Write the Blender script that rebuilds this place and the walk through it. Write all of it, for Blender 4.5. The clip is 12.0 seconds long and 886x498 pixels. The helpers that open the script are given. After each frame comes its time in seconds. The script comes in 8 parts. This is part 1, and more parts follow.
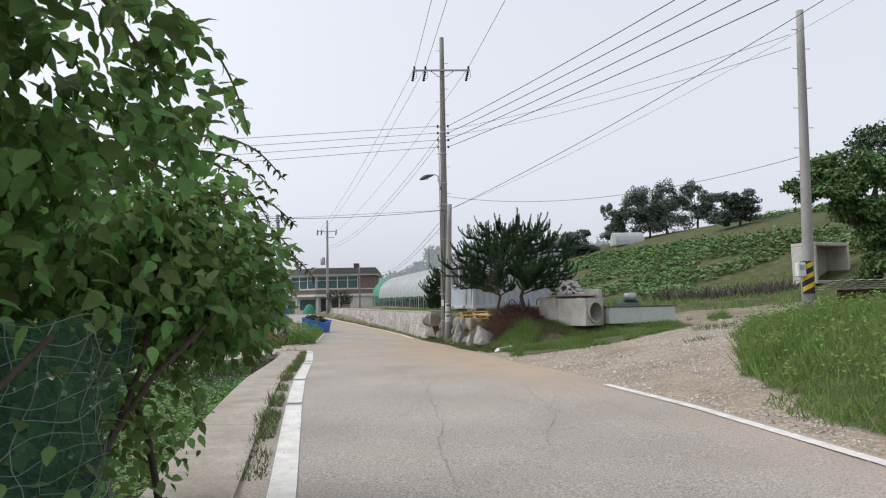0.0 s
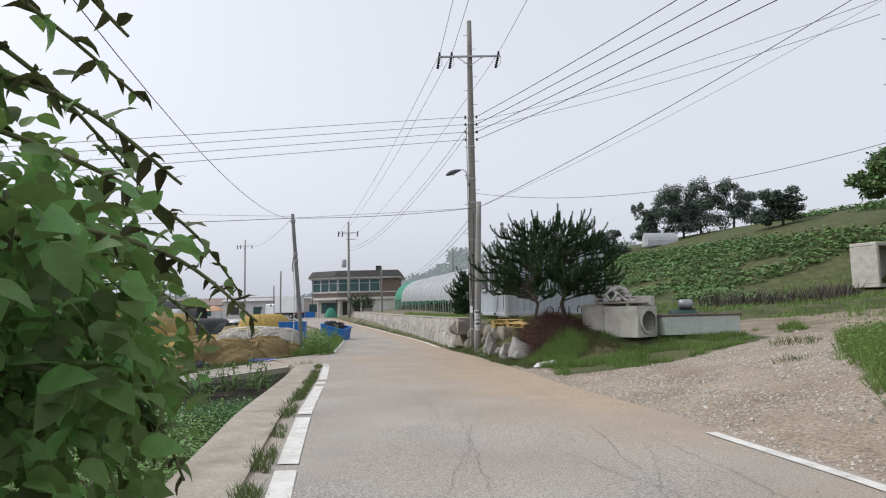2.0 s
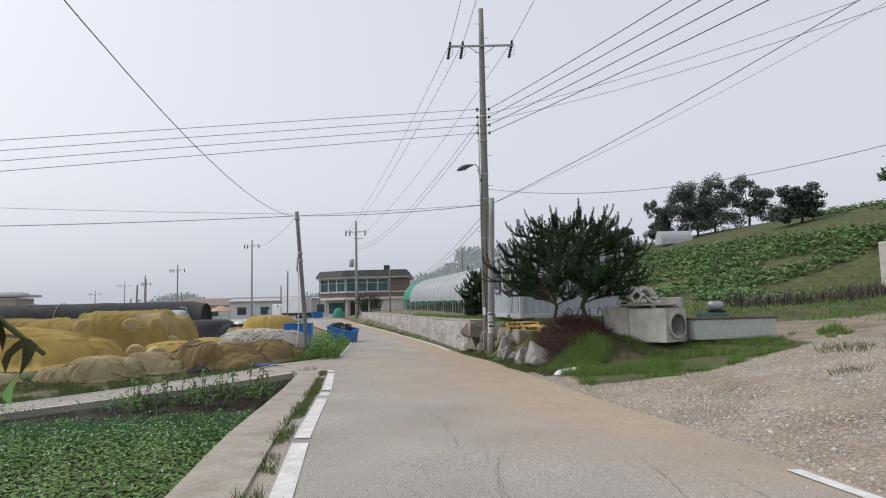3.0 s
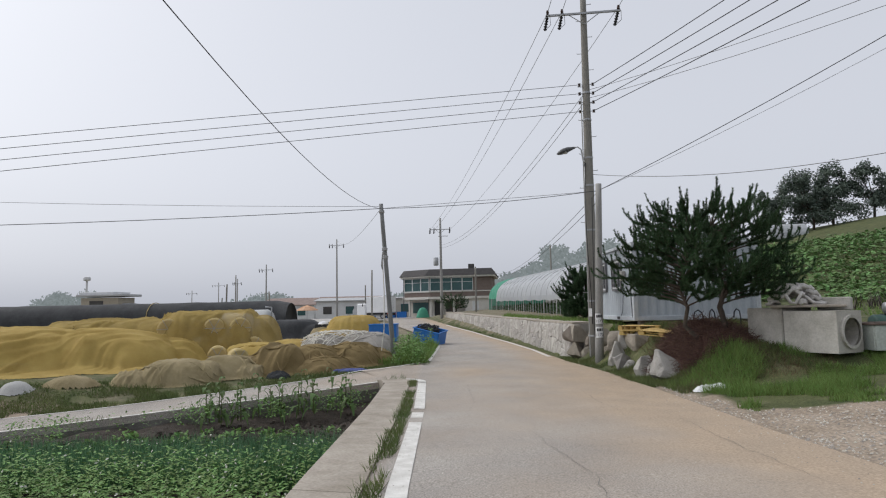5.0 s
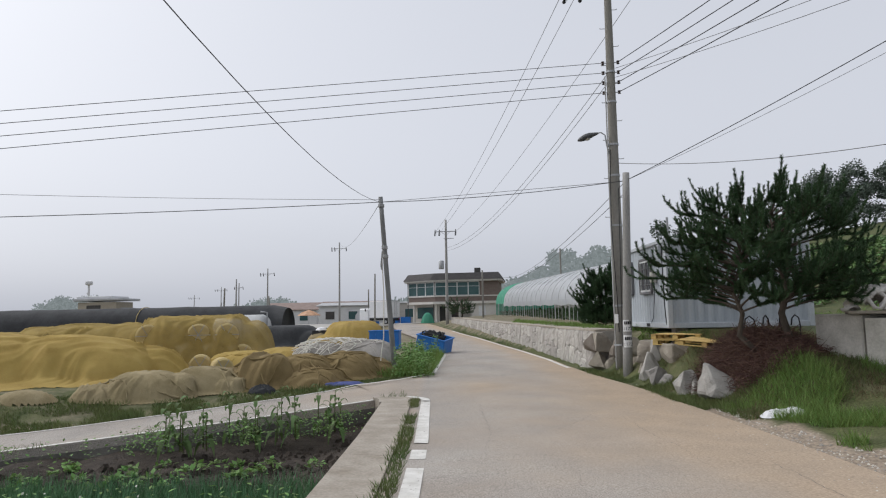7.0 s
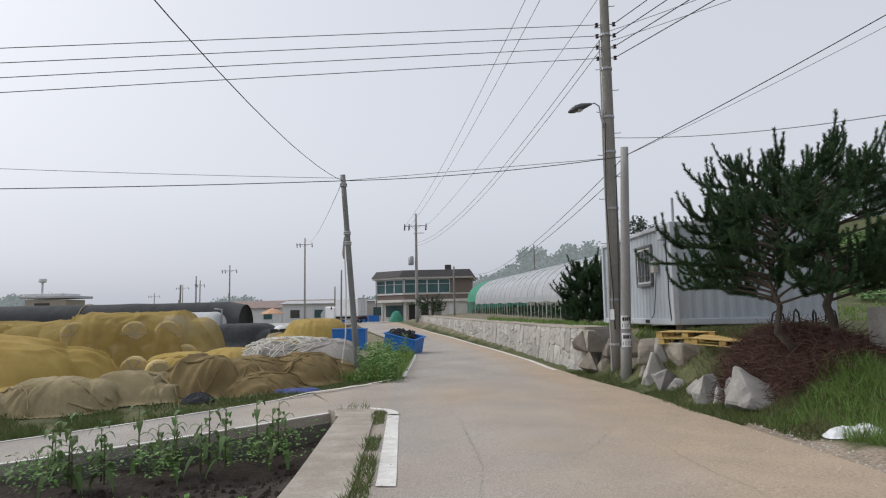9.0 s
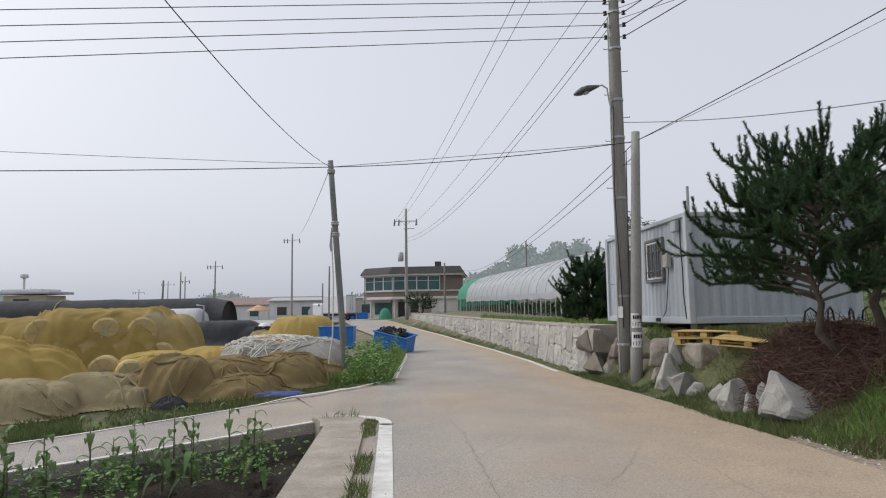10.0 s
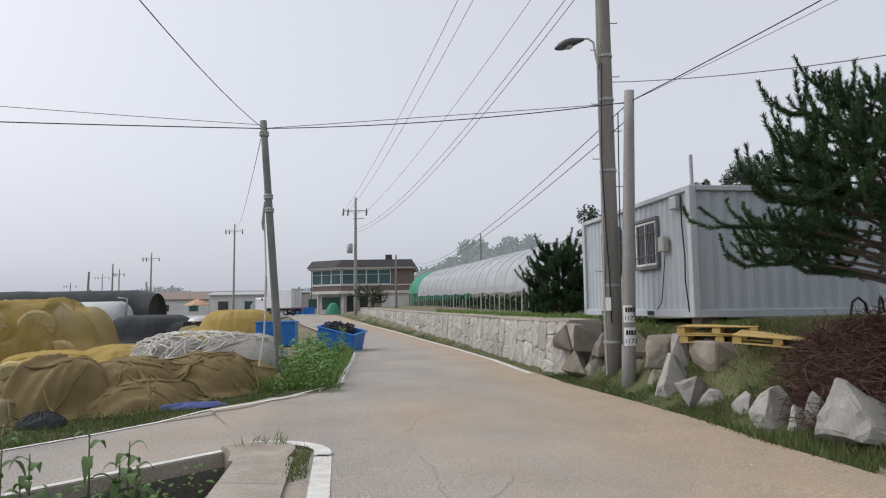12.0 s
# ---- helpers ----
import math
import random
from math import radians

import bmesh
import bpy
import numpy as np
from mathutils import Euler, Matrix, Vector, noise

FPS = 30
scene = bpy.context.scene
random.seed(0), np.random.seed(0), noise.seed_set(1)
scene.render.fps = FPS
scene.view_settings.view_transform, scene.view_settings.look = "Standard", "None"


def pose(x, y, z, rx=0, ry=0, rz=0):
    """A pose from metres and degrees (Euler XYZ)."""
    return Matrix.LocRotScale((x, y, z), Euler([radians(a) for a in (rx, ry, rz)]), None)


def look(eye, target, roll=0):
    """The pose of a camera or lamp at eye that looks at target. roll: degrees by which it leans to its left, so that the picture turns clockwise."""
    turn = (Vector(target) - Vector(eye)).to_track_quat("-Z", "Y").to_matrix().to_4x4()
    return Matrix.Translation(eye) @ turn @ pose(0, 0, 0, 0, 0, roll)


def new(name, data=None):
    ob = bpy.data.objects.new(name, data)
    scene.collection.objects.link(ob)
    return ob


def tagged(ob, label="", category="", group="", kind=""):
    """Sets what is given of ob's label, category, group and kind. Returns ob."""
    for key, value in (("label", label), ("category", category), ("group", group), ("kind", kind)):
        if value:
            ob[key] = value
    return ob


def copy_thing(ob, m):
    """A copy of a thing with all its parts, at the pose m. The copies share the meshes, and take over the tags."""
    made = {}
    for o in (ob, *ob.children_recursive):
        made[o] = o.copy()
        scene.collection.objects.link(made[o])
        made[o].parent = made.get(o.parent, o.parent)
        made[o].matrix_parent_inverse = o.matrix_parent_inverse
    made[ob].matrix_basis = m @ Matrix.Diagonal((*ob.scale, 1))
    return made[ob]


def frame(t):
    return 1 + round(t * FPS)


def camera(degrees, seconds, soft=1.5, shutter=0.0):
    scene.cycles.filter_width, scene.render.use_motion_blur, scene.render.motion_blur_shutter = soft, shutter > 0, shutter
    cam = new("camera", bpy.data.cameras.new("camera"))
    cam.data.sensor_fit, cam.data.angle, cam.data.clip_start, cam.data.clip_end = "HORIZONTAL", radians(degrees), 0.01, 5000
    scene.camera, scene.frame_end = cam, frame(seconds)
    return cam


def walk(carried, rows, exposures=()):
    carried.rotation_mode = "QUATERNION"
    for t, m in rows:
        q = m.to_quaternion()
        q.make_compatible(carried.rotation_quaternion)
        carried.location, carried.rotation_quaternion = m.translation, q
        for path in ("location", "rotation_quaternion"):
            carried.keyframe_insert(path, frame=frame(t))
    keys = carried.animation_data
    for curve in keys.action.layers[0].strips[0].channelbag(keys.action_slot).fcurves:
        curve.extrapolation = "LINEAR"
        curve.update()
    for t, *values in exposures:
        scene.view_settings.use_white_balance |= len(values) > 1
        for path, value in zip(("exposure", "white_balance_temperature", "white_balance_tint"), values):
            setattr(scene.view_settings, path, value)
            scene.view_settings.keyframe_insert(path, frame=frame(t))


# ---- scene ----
cam = camera(69.2, 12.0, soft=1.15)
PATH = [
    (0, (-0.599, 1.535, 1.484), (-0.508, 3.525, 1.666), -1.2),
    (0.5, (-0.596, 2.067, 1.501), (-0.53, 4.058, 1.685), -1.1),
    (1, (-0.722, 2.789, 1.563), (-0.679, 4.78, 1.751), -1.2),
    (1.5, (-0.733, 3.345, 1.631), (-0.702, 5.336, 1.819), -1.2),
    (2, (-0.756, 3.934, 1.7), (-0.734, 5.925, 1.889), -1.2),
    (2.5, (-0.804, 4.557, 1.779), (-0.786, 6.548, 1.966), -1.3),
    (2.7, (-0.83, 4.81, 1.79), (-0.818, 6.8, 1.977), -1.3),
    (3.5, (-0.99, 5.81, 1.83), (-1.014, 7.8, 2.017), -1.25),
    (4.3, (-1.29, 6.8, 1.847), (-1.383, 8.788, 2.034), -1.2),
    (4.5, (-1.363, 7.048, 1.849), (-1.525, 9.033, 2.032), -1.2),
    (5, (-1.502, 7.711, 1.863), (-1.757, 9.686, 2.054), -1.1),
    (5.5, (-1.598, 8.31, 1.857), (-1.872, 10.282, 2.054), -1.2),
    (6, (-1.7, 8.89, 1.912), (-1.982, 10.86, 2.11), -1.1),
    (6.5, (-1.742, 9.549, 1.888), (-2.026, 11.518, 2.091), -1.0),
    (7, (-1.883, 10.223, 1.879), (-2.153, 12.193, 2.086), -1.0),
    (8.8, (-2.27, 12.61, 1.785), (-2.459, 14.591, 2.0), -1.0),
    (9, (-2.313, 12.878, 1.775), (-2.488, 14.86, 1.978), -1.0),
    (9.5, (-2.475, 13.485, 1.776), (-2.634, 15.468, 1.979), -0.9),
    (10, (-2.607, 14.181, 1.765), (-2.747, 16.166, 1.96), -0.8),
    (10.5, (-2.775, 14.807, 1.763), (-2.889, 16.795, 1.955), -0.8),
    (11, (-2.775, 15.487, 1.74), (-2.856, 17.477, 1.921), -1.0),
    (11.5, (-2.916, 16.241, 1.727), (-2.933, 18.233, 1.906), -0.9),
    (12, (-2.935, 16.915, 1.679), (-2.92, 18.907, 1.859), -0.7),
]
walk(cam, [(t, look(eye, target, roll)) for t, eye, target, roll in PATH],
     exposures=((0.0, 0.0), (1.5, -0.02), (2.5, -0.12), (4.5, -0.27), (12.0, -0.22)))

# ---- world and light: bright overcast, hazy morning ----
world = bpy.data.worlds.new("sky")
scene.world = world
world.use_nodes = True
wn, wl = world.node_tree.nodes, world.node_tree.links
SUN_ELEV, SUN_AZ = radians(48), radians(278)
sky = wn.new("ShaderNodeTexSky")
sky.sky_type, sky.sun_disc = "NISHITA", False
sky.sun_elevation, sky.sun_rotation = SUN_ELEV, SUN_AZ
sky.dust_density, sky.air_density, sky.ozone_density = 6.0, 1.0, 1.0
desat = wn.new("ShaderNodeHueSaturation")
desat.inputs["Saturation"].default_value = 0.16
desat.inputs["Value"].default_value = 0.28
veil = wn.new("ShaderNodeMix")
veil.data_type = "RGBA"
veil.inputs[0].default_value = 0.72
veil.inputs[7].default_value = (0.75, 0.79, 0.90, 1)
wl.new(sky.outputs[0], desat.inputs["Color"])
wl.new(desat.outputs[0], veil.inputs[6])
wl.new(veil.outputs[2], wn["Background"].inputs[0])
wn["Background"].inputs[1].default_value = 1.0
sun = new("sun", bpy.data.lights.new("sun", "SUN"))
sun.data.energy, sun.data.angle, sun.data.color = 1.3, radians(50), (1.0, 0.98, 0.95)
sun.matrix_basis = look((0, 0, 60), (math.sin(SUN_AZ) * -30, math.cos(SUN_AZ) * -30, 60 - 30 * math.tan(SUN_ELEV)))

# ---- materials ----
MATS = {}


def mat(name, colors, scale=4.0, rough=0.85, metal=0.0, bump=0.3, fine=60.0, spread=0.25, island=0.0, objrand=0.0, alpha=1.0, trans=0.0, stretch=(1, 1, 1), grain=0.5, bumpdist=0.01, sheen=0.0):
    """Surface with two colours mixed by coarse noise, darkened by fine grain, with a bump of both."""
    if name in MATS:
        return MATS[name]
    m = bpy.data.materials.new(name)
    m.use_nodes = True
    n, l = m.node_tree.nodes, m.node_tree.links
    b = n["Principled BSDF"]
    tc = n.new("ShaderNodeTexCoord")
    mp = n.new("ShaderNodeMapping")
    mp.inputs["Scale"].default_value = stretch
    l.new(tc.outputs["Object"], mp.inputs[0])
    n1, n2 = n.new("ShaderNodeTexNoise"), n.new("ShaderNodeTexNoise")
    n1.inputs["Scale"].default_value, n1.inputs["Detail"].default_value, n1.inputs["Roughness"].default_value = scale, 5, 0.6
    n2.inputs["Scale"].default_value, n2.inputs["Detail"].default_value = fine, 3
    l.new(mp.outputs[0], n1.inputs[0])
    l.new(mp.outputs[0], n2.inputs[0])
    ramp = n.new("ShaderNodeMapRange")
    ramp.inputs[1].default_value, ramp.inputs[2].default_value = 0.5 - spread, 0.5 + spread
    l.new(n1.outputs[0], ramp.inputs[0])
    mix = n.new("ShaderNodeMix")
    mix.data_type = "RGBA"
    mix.inputs[6].default_value, mix.inputs[7].default_value = (*colors[0], 1), (*colors[1], 1)
    l.new(ramp.outputs[0], mix.inputs[0])
    hs = n.new("ShaderNodeHueSaturation")
    l.new(mix.outputs[2], hs.inputs["Color"])
    val = n.new("ShaderNodeMapRange")
    val.inputs[3].default_value, val.inputs[4].default_value = 1 - grain * 0.6, 1 + grain * 0.6
    l.new(n2.outputs[0], val.inputs[0])
    last = val.outputs[0]
    for amount, kind in ((island, "geo"), (objrand, "obj")):
        if amount:
            src = n.new("ShaderNodeNewGeometry" if kind == "geo" else "ShaderNodeObjectInfo")
            r = n.new("ShaderNodeMapRange")
            r.inputs[3].default_value, r.inputs[4].default_value = 1 - amount, 1 + amount
            l.new(src.outputs["Random Per Island" if kind == "geo" else "Random"], r.inputs[0])
            mul = n.new("ShaderNodeMath")
            mul.operation = "MULTIPLY"
            l.new(last, mul.inputs[0])
            l.new(r.outputs[0], mul.inputs[1])
            last = mul.outputs[0]
            hr = n.new("ShaderNodeMapRange")
            hr.inputs[3].default_value, hr.inputs[4].default_value = 0.5 - amount * 0.06, 0.5 + amount * 0.06
            l.new(src.outputs["Random Per Island" if kind == "geo" else "Random"], hr.inputs[0])
            l.new(hr.outputs[0], hs.inputs["Hue"])
    l.new(last, hs.inputs["Value"])
    l.new(hs.outputs[0], b.inputs["Base Color"])
    b.inputs["Roughness"].default_value, b.inputs["Metallic"].default_value = rough, metal
    b.inputs["Specular IOR Level"].default_value = 0.3
    if bump:
        add = n.new("ShaderNodeMath")
        l.new(n1.outputs[0], add.inputs[0])
        l.new(n2.outputs[0], add.inputs[1])
        bp = n.new("ShaderNodeBump")
        bp.inputs["Strength"].default_value, bp.inputs["Distance"].default_value = bump, bumpdist
        l.new(add.outputs[0], bp.inputs["Height"])
        l.new(bp.outputs[0], b.inputs["Normal"])
    if alpha < 1:
        b.inputs["Alpha"].default_value = alpha
    if trans:
        tr, ms = n.new("ShaderNodeBsdfTranslucent"), n.new("ShaderNodeMixShader")
        l.new(hs.outputs[0], tr.inputs[0])
        ms.inputs[0].default_value = trans
        l.new(b.outputs[0], ms.inputs[1])
        l.new(tr.outputs[0], ms.inputs[2])
        l.new(ms.outputs[0], n["Material Output"].inputs[0])
    MATS[name] = m
    return m


def masked(name, first, second, attribute, contrast=2.0, noise_scale=1.2):
    """Two of the surfaces above, one lying over the other where the mesh's own cover attribute and a ragged noise say so."""
    m = bpy.data.materials.new(name)
    m.use_nodes = True
    n, l = m.node_tree.nodes, m.node_tree.links
    b = n["Principled BSDF"]
    tc = n.new("ShaderNodeTexCoord")
    at = n.new("ShaderNodeAttribute")
    at.attribute_name = attribute
    nz = n.new("ShaderNodeTexNoise")
    nz.inputs["Scale"].default_value, nz.inputs["Detail"].default_value, nz.inputs["Roughness"].default_value = noise_scale, 8, 0.65
    l.new(tc.outputs["Object"], nz.inputs[0])
    s1 = n.new("ShaderNodeMath")
    s1.operation = "ADD"
    l.new(at.outputs["Fac"], s1.inputs[0])
    l.new(nz.outputs[0], s1.inputs[1])
    mr = n.new("ShaderNodeMapRange")
    mr.inputs[1].default_value, mr.inputs[2].default_value = 1 - 0.5 / contrast, 1 + 0.5 / contrast
    l.new(s1.outputs[0], mr.inputs[0])
    cols = []
    for (c1, c2, sc, fine, grain) in (first, second):
        a1, a2 = n.new("ShaderNodeTexNoise"), n.new("ShaderNodeTexNoise")
        a1.inputs["Scale"].default_value, a1.inputs["Detail"].default_value = sc, 6
        a2.inputs["Scale"].default_value, a2.inputs["Detail"].default_value = fine, 4
        l.new(tc.outputs["Object"], a1.inputs[0])
        l.new(tc.outputs["Object"], a2.inputs[0])
        r1 = n.new("ShaderNodeMapRange")
        r1.inputs[1].default_value, r1.inputs[2].default_value = 0.3, 0.7
        l.new(a1.outputs[0], r1.inputs[0])
        mx = n.new("ShaderNodeMix")
        mx.data_type = "RGBA"
        mx.inputs[6].default_value, mx.inputs[7].default_value = (*c1, 1), (*c2, 1)
        l.new(r1.outputs[0], mx.inputs[0])
        r2 = n.new("ShaderNodeMapRange")
        r2.inputs[1].default_value, r2.inputs[2].default_value = 0.25, 0.75
        r2.inputs[3].default_value, r2.inputs[4].default_value = 1 - grain, 1 + grain
        l.new(a2.outputs[0], r2.inputs[0])
        hs = n.new("ShaderNodeHueSaturation")
        l.new(mx.outputs[2], hs.inputs["Color"])
        l.new(r2.outputs[0], hs.inputs["Value"])
        cols.append((hs, a2))
    fin = n.new("ShaderNodeMix")
    fin.data_type = "RGBA"
    l.new(mr.outputs[0], fin.inputs[0])
    l.new(cols[0][0].outputs[0], fin.inputs[6])
    l.new(cols[1][0].outputs[0], fin.inputs[7])
    l.new(fin.outputs[2], b.inputs["Base Color"])
    b.inputs["Roughness"].default_value = 0.92
    b.inputs["Specular IOR Level"].default_value = 0.2
    bp = n.new("ShaderNodeBump")
    bp.inputs["Strength"].default_value, bp.inputs["Distance"].default_value = 0.5, 0.012
    l.new(cols[0][1].outputs[0], bp.inputs["Height"])
    l.new(bp.outputs[0], b.inputs["Normal"])
    return m


# ---- mesh helpers ----
class Shape:
    """Collects vertices and faces of one mesh."""

    def __init__(self):
        self.v, self.f = [], []

    def add(self, verts, faces):
        o = len(self.v)
        self.v += [tuple(p) for p in verts]
        self.f += [tuple(i + o for i in fc) for fc in faces]
        return self

    def box(self, c, s, m=None, ch=0.0):
        """A box, with chamfered edges where ch is given."""
        hx, hy, hz = s[0] / 2, s[1] / 2, s[2] / 2
        m = m or Matrix()
        c = Vector(c)
        if ch <= 0:
            vs = [Vector((x, y, z)) for x in (-hx, hx) for y in (-hy, hy) for z in (-hz, hz)]
            fs = [(0, 1, 3, 2), (4, 6, 7, 5), (0, 4, 5, 1), (2, 3, 7, 6), (0, 2, 6, 4), (1, 5, 7, 3)]
        else:
            vs, idx = [], {}
            for sx in (-1, 1):
                for sy in (-1, 1):
                    for sz in (-1, 1):
                        for ax in range(3):
                            p = [sx * (hx - ch), sy * (hy - ch), sz * (hz - ch)]
                            p[ax] = (sx * hx, sy * hy, sz * hz)[ax]
                            idx[sx, sy, sz, ax] = len(vs)
                            vs.append(Vector(p))
            fs = []
            for ax in range(3):
                a, b2 = [k for k in range(3) if k != ax]
                for s0 in (-1, 1):
                    q = []
                    for u, w in ((-1, -1), (1, -1), (1, 1), (-1, 1)):
                        k = [0, 0, 0]
                        k[ax], k[a], k[b2] = s0, u, w
                        q.append(idx[(*k, ax)])
                    fs.append(tuple(q))
                for u in (-1, 1):
                    for w in (-1, 1):
                        k0, k1 = [0, 0, 0], [0, 0, 0]
                        k0[ax], k1[ax] = -1, 1
                        for k in (k0, k1):
                            k[a], k[b2] = u, w
                        fs.append((idx[(*k0, a)], idx[(*k1, a)], idx[(*k1, b2)], idx[(*k0, b2)]))
            for sx in (-1, 1):
                for sy in (-1, 1):
                    for sz in (-1, 1):
                        fs.append(tuple(idx[sx, sy, sz, ax] for ax in range(3)))
        return self.add([c + m @ p for p in vs], fs)

    def tube(self, pts, radii, seg=8, caps=True):
        pts = [Vector(p) for p in pts]
        if not hasattr(radii, "__len__"):
            radii = [radii] * len(pts)
        o, up = len(self.v), None
        for i, p in enumerate(pts):
            d = (pts[min(i + 1, len(pts) - 1)] - pts[max(i - 1, 0)]).normalized()
            if up is None:
                up = Vector((0, 0, 1)) if abs(d.z) < 0.9 else Vector((1, 0, 0))
            side = d.cross(up).normalized()
            up = side.cross(d).normalized()
            for k in range(seg):
                a = 2 * math.pi * k / seg
                self.v.append(tuple(p + (side * math.cos(a) + up * math.sin(a)) * radii[i]))
        for i in range(len(pts) - 1):
            for k in range(seg):
                a, b2 = o + i * seg + k, o + i * seg + (k + 1) % seg
                self.f.append((a, b2, b2 + seg, a + seg))
        if caps:
            self.f.append(tuple(o + k for k in range(seg))[::-1])
            self.f.append(tuple(o + (len(pts) - 1) * seg + k for k in range(seg)))
        return self

    def sheet(self, X, Y, Z):
        """A grid of points given as three arrays of the same shape."""
        r, c = X.shape
        o = len(self.v)
        self.v += list(zip(X.ravel().tolist(), Y.ravel().tolist(), Z.ravel().tolist()))
        self.f += [(o + i * c + j, o + i * c + j + 1, o + (i + 1) * c + j + 1, o + (i + 1) * c + j) for i in range(r - 1) for j in range(c - 1)]
        return self

    def lathe(self, profile, seg=20, c=(0, 0, 0)):
        o = len(self.v)
        for r, z in profile:
            for k in range(seg):
                a = 2 * math.pi * k / seg
                self.v.append((c[0] + r * math.cos(a), c[1] + r * math.sin(a), c[2] + z))
        for i in range(len(profile) - 1):
            for k in range(seg):
                a, b2 = o + i * seg + k, o + i * seg + (k + 1) % seg
                self.f.append((a, b2, b2 + seg, a + seg))
        return self

    def mesh(self, name, smooth=False):
        me = bpy.data.meshes.new(name)
        me.from_pydata(self.v, [], self.f)
        me.update()
        if smooth:
            me.polygons.foreach_set("use_smooth", [True] * len(me.polygons))
        return me


def part(name, shape, material, parent=None, label="", smooth=False):
    """Links a Shape (or a ready mesh) as one mesh object under a thing or a part."""
    me = shape.mesh(name, smooth) if isinstance(shape, Shape) else shape
    if material and not me.materials:
        me.materials.append(material)
    ob = new(name, me)
    if parent:
        ob.parent = parent
    if label:
        tagged(ob, label)
    return ob


def thing(name, label, category, at=(0, 0, 0), group="", rz=0.0, kind="", m=None):
    ob = new(name)
    ob.empty_display_size = 0.2
    ob.matrix_basis = m or pose(*at, 0, 0, rz)
    return tagged(ob, label, category, group, kind)


def solid(name, shape, material, label, category, kind="", smooth=False, group=""):
    return tagged(part(name, shape, material, None, "", smooth), label, category, group, kind)


def rock(seed, s, rough=0.18, cuts=7):
    """A quarried stone: a ball cut by a few planes and roughened."""
    rng = random.Random(seed)
    bm = bmesh.new()
    bmesh.ops.create_icosphere(bm, subdivisions=3, radius=1)
    planes = [(Vector((rng.uniform(-1, 1), rng.uniform(-1, 1), rng.uniform(-0.8, 1))).normalized(), rng.uniform(0.38, 0.72)) for _ in range(cuts)]
    for v in bm.verts:
        for nrm, d in planes:
            k = v.co.dot(nrm) - d
            if k > 0:
                v.co -= nrm * k
        v.co += v.co.normalized() * rough * 0.3 * noise.noise(v.co * 2.5 + Vector((seed, 0, 0)))
        v.co = Vector((v.co.x * s[0], v.co.y * s[1], v.co.z * s[2]))
    me = bpy.data.meshes.new("stone")
    bm.to_mesh(me)
    bm.free()
    return me


def fbm(x, y, sc, seed=0.0, octaves=4):
    return noise.fractal(Vector((x * sc, y * sc, seed)), 0.7, 2.0, octaves)


# ---- levels ----
GY, GZ = (-60, -20, 0, 5, 9, 13, 17, 25, 31, 45, 73, 90, 140), (-1.0, -0.3, 0.0, 0.18, 0.28, 0.27, 0.17, 0.0, 0.0, 0.25, 0.9, 1.05, 1.2)
LEFT_Y = (-40, 0, 4, 6.1, 10.4, 13.6, 19.5, 24.4, 31.35, 38, 43, 50, 60, 70, 84)
LEFT_X = (4.0, -0.55, -1.15, -1.43, -2.13, -2.62, -3.41, -4.17, -5.1, -5.66, -6.4, -8.3, -11.6, -14.5, -18.5)
RIGHT_Y = (-40, 0, 6.5, 11, 17, 23, 26.5, 30, 33.5, 36, 41, 52, 58, 70, 84)
RIGHT_X = (8.0, 4.05, 3.05, 2.35, 1.65, 1.15, 0.75, 0.0, -0.8, -1.25, -2.45, -5.4, -7.2, -10.5, -14.0)
WALL_Y = (29.2, 32, 35.7, 42.3, 53, 60, 73)
WALL_X = (0.75, 0.1, -0.65, -2.05, -4.75, -6.6, -9.9)


def g(y):
    return float(np.interp(y, GY, GZ))


def left_edge(y):
    return float(np.interp(y, LEFT_Y, LEFT_X))


def right_edge(y):
    return float(np.interp(y, RIGHT_Y, RIGHT_X))


def wall_x(y):
    return float(np.interp(y, WALL_Y, WALL_X))


def wall_top(y):
    return float(np.interp(y, (29, 38, 52, 70, 75), (1.34, 1.34, 1.45, 1.7, 1.75)))


def smooth(a, b, x):
    t = min(1.0, max(0.0, (x - a) / (b - a)))
    return t * t * (3 - 2 * t)


LANE_NEAR = ((-5.2, 24.9, 0.0), (-8.0, 23.1, -0.24), (-11.0, 21.7, -0.48), (-15.0, 20.0, -0.8), (-22.0, 17.4, -1.15), (-45, 10.0, -1.6))
LANE_FAR = ((-6.1, 29.3, 0.0), (-7.6, 27.2, -0.14), (-10.0, 25.4, -0.34), (-13.0, 23.9, -0.6), (-18.0, 22.0, -0.93), (-26.0, 19.5, -1.3), (-48, 14.5, -1.65))


def lane_near(x):
    xs = [p[0] for p in LANE_NEAR][::-1]
    return float(np.interp(x, xs, [p[1] for p in LANE_NEAR][::-1])), float(np.interp(x, xs, [p[2] for p in LANE_NEAR][::-1]))


def lane_far(x):
    xs = [p[0] for p in LANE_FAR][::-1]
    return float(np.interp(x, xs, [p[1] for p in LANE_FAR][::-1])), float(np.interp(x, xs, [p[2] for p in LANE_FAR][::-1]))


def field_z(x, y):
    return -0.72 - 0.03 * max(0.0, -x - 5)


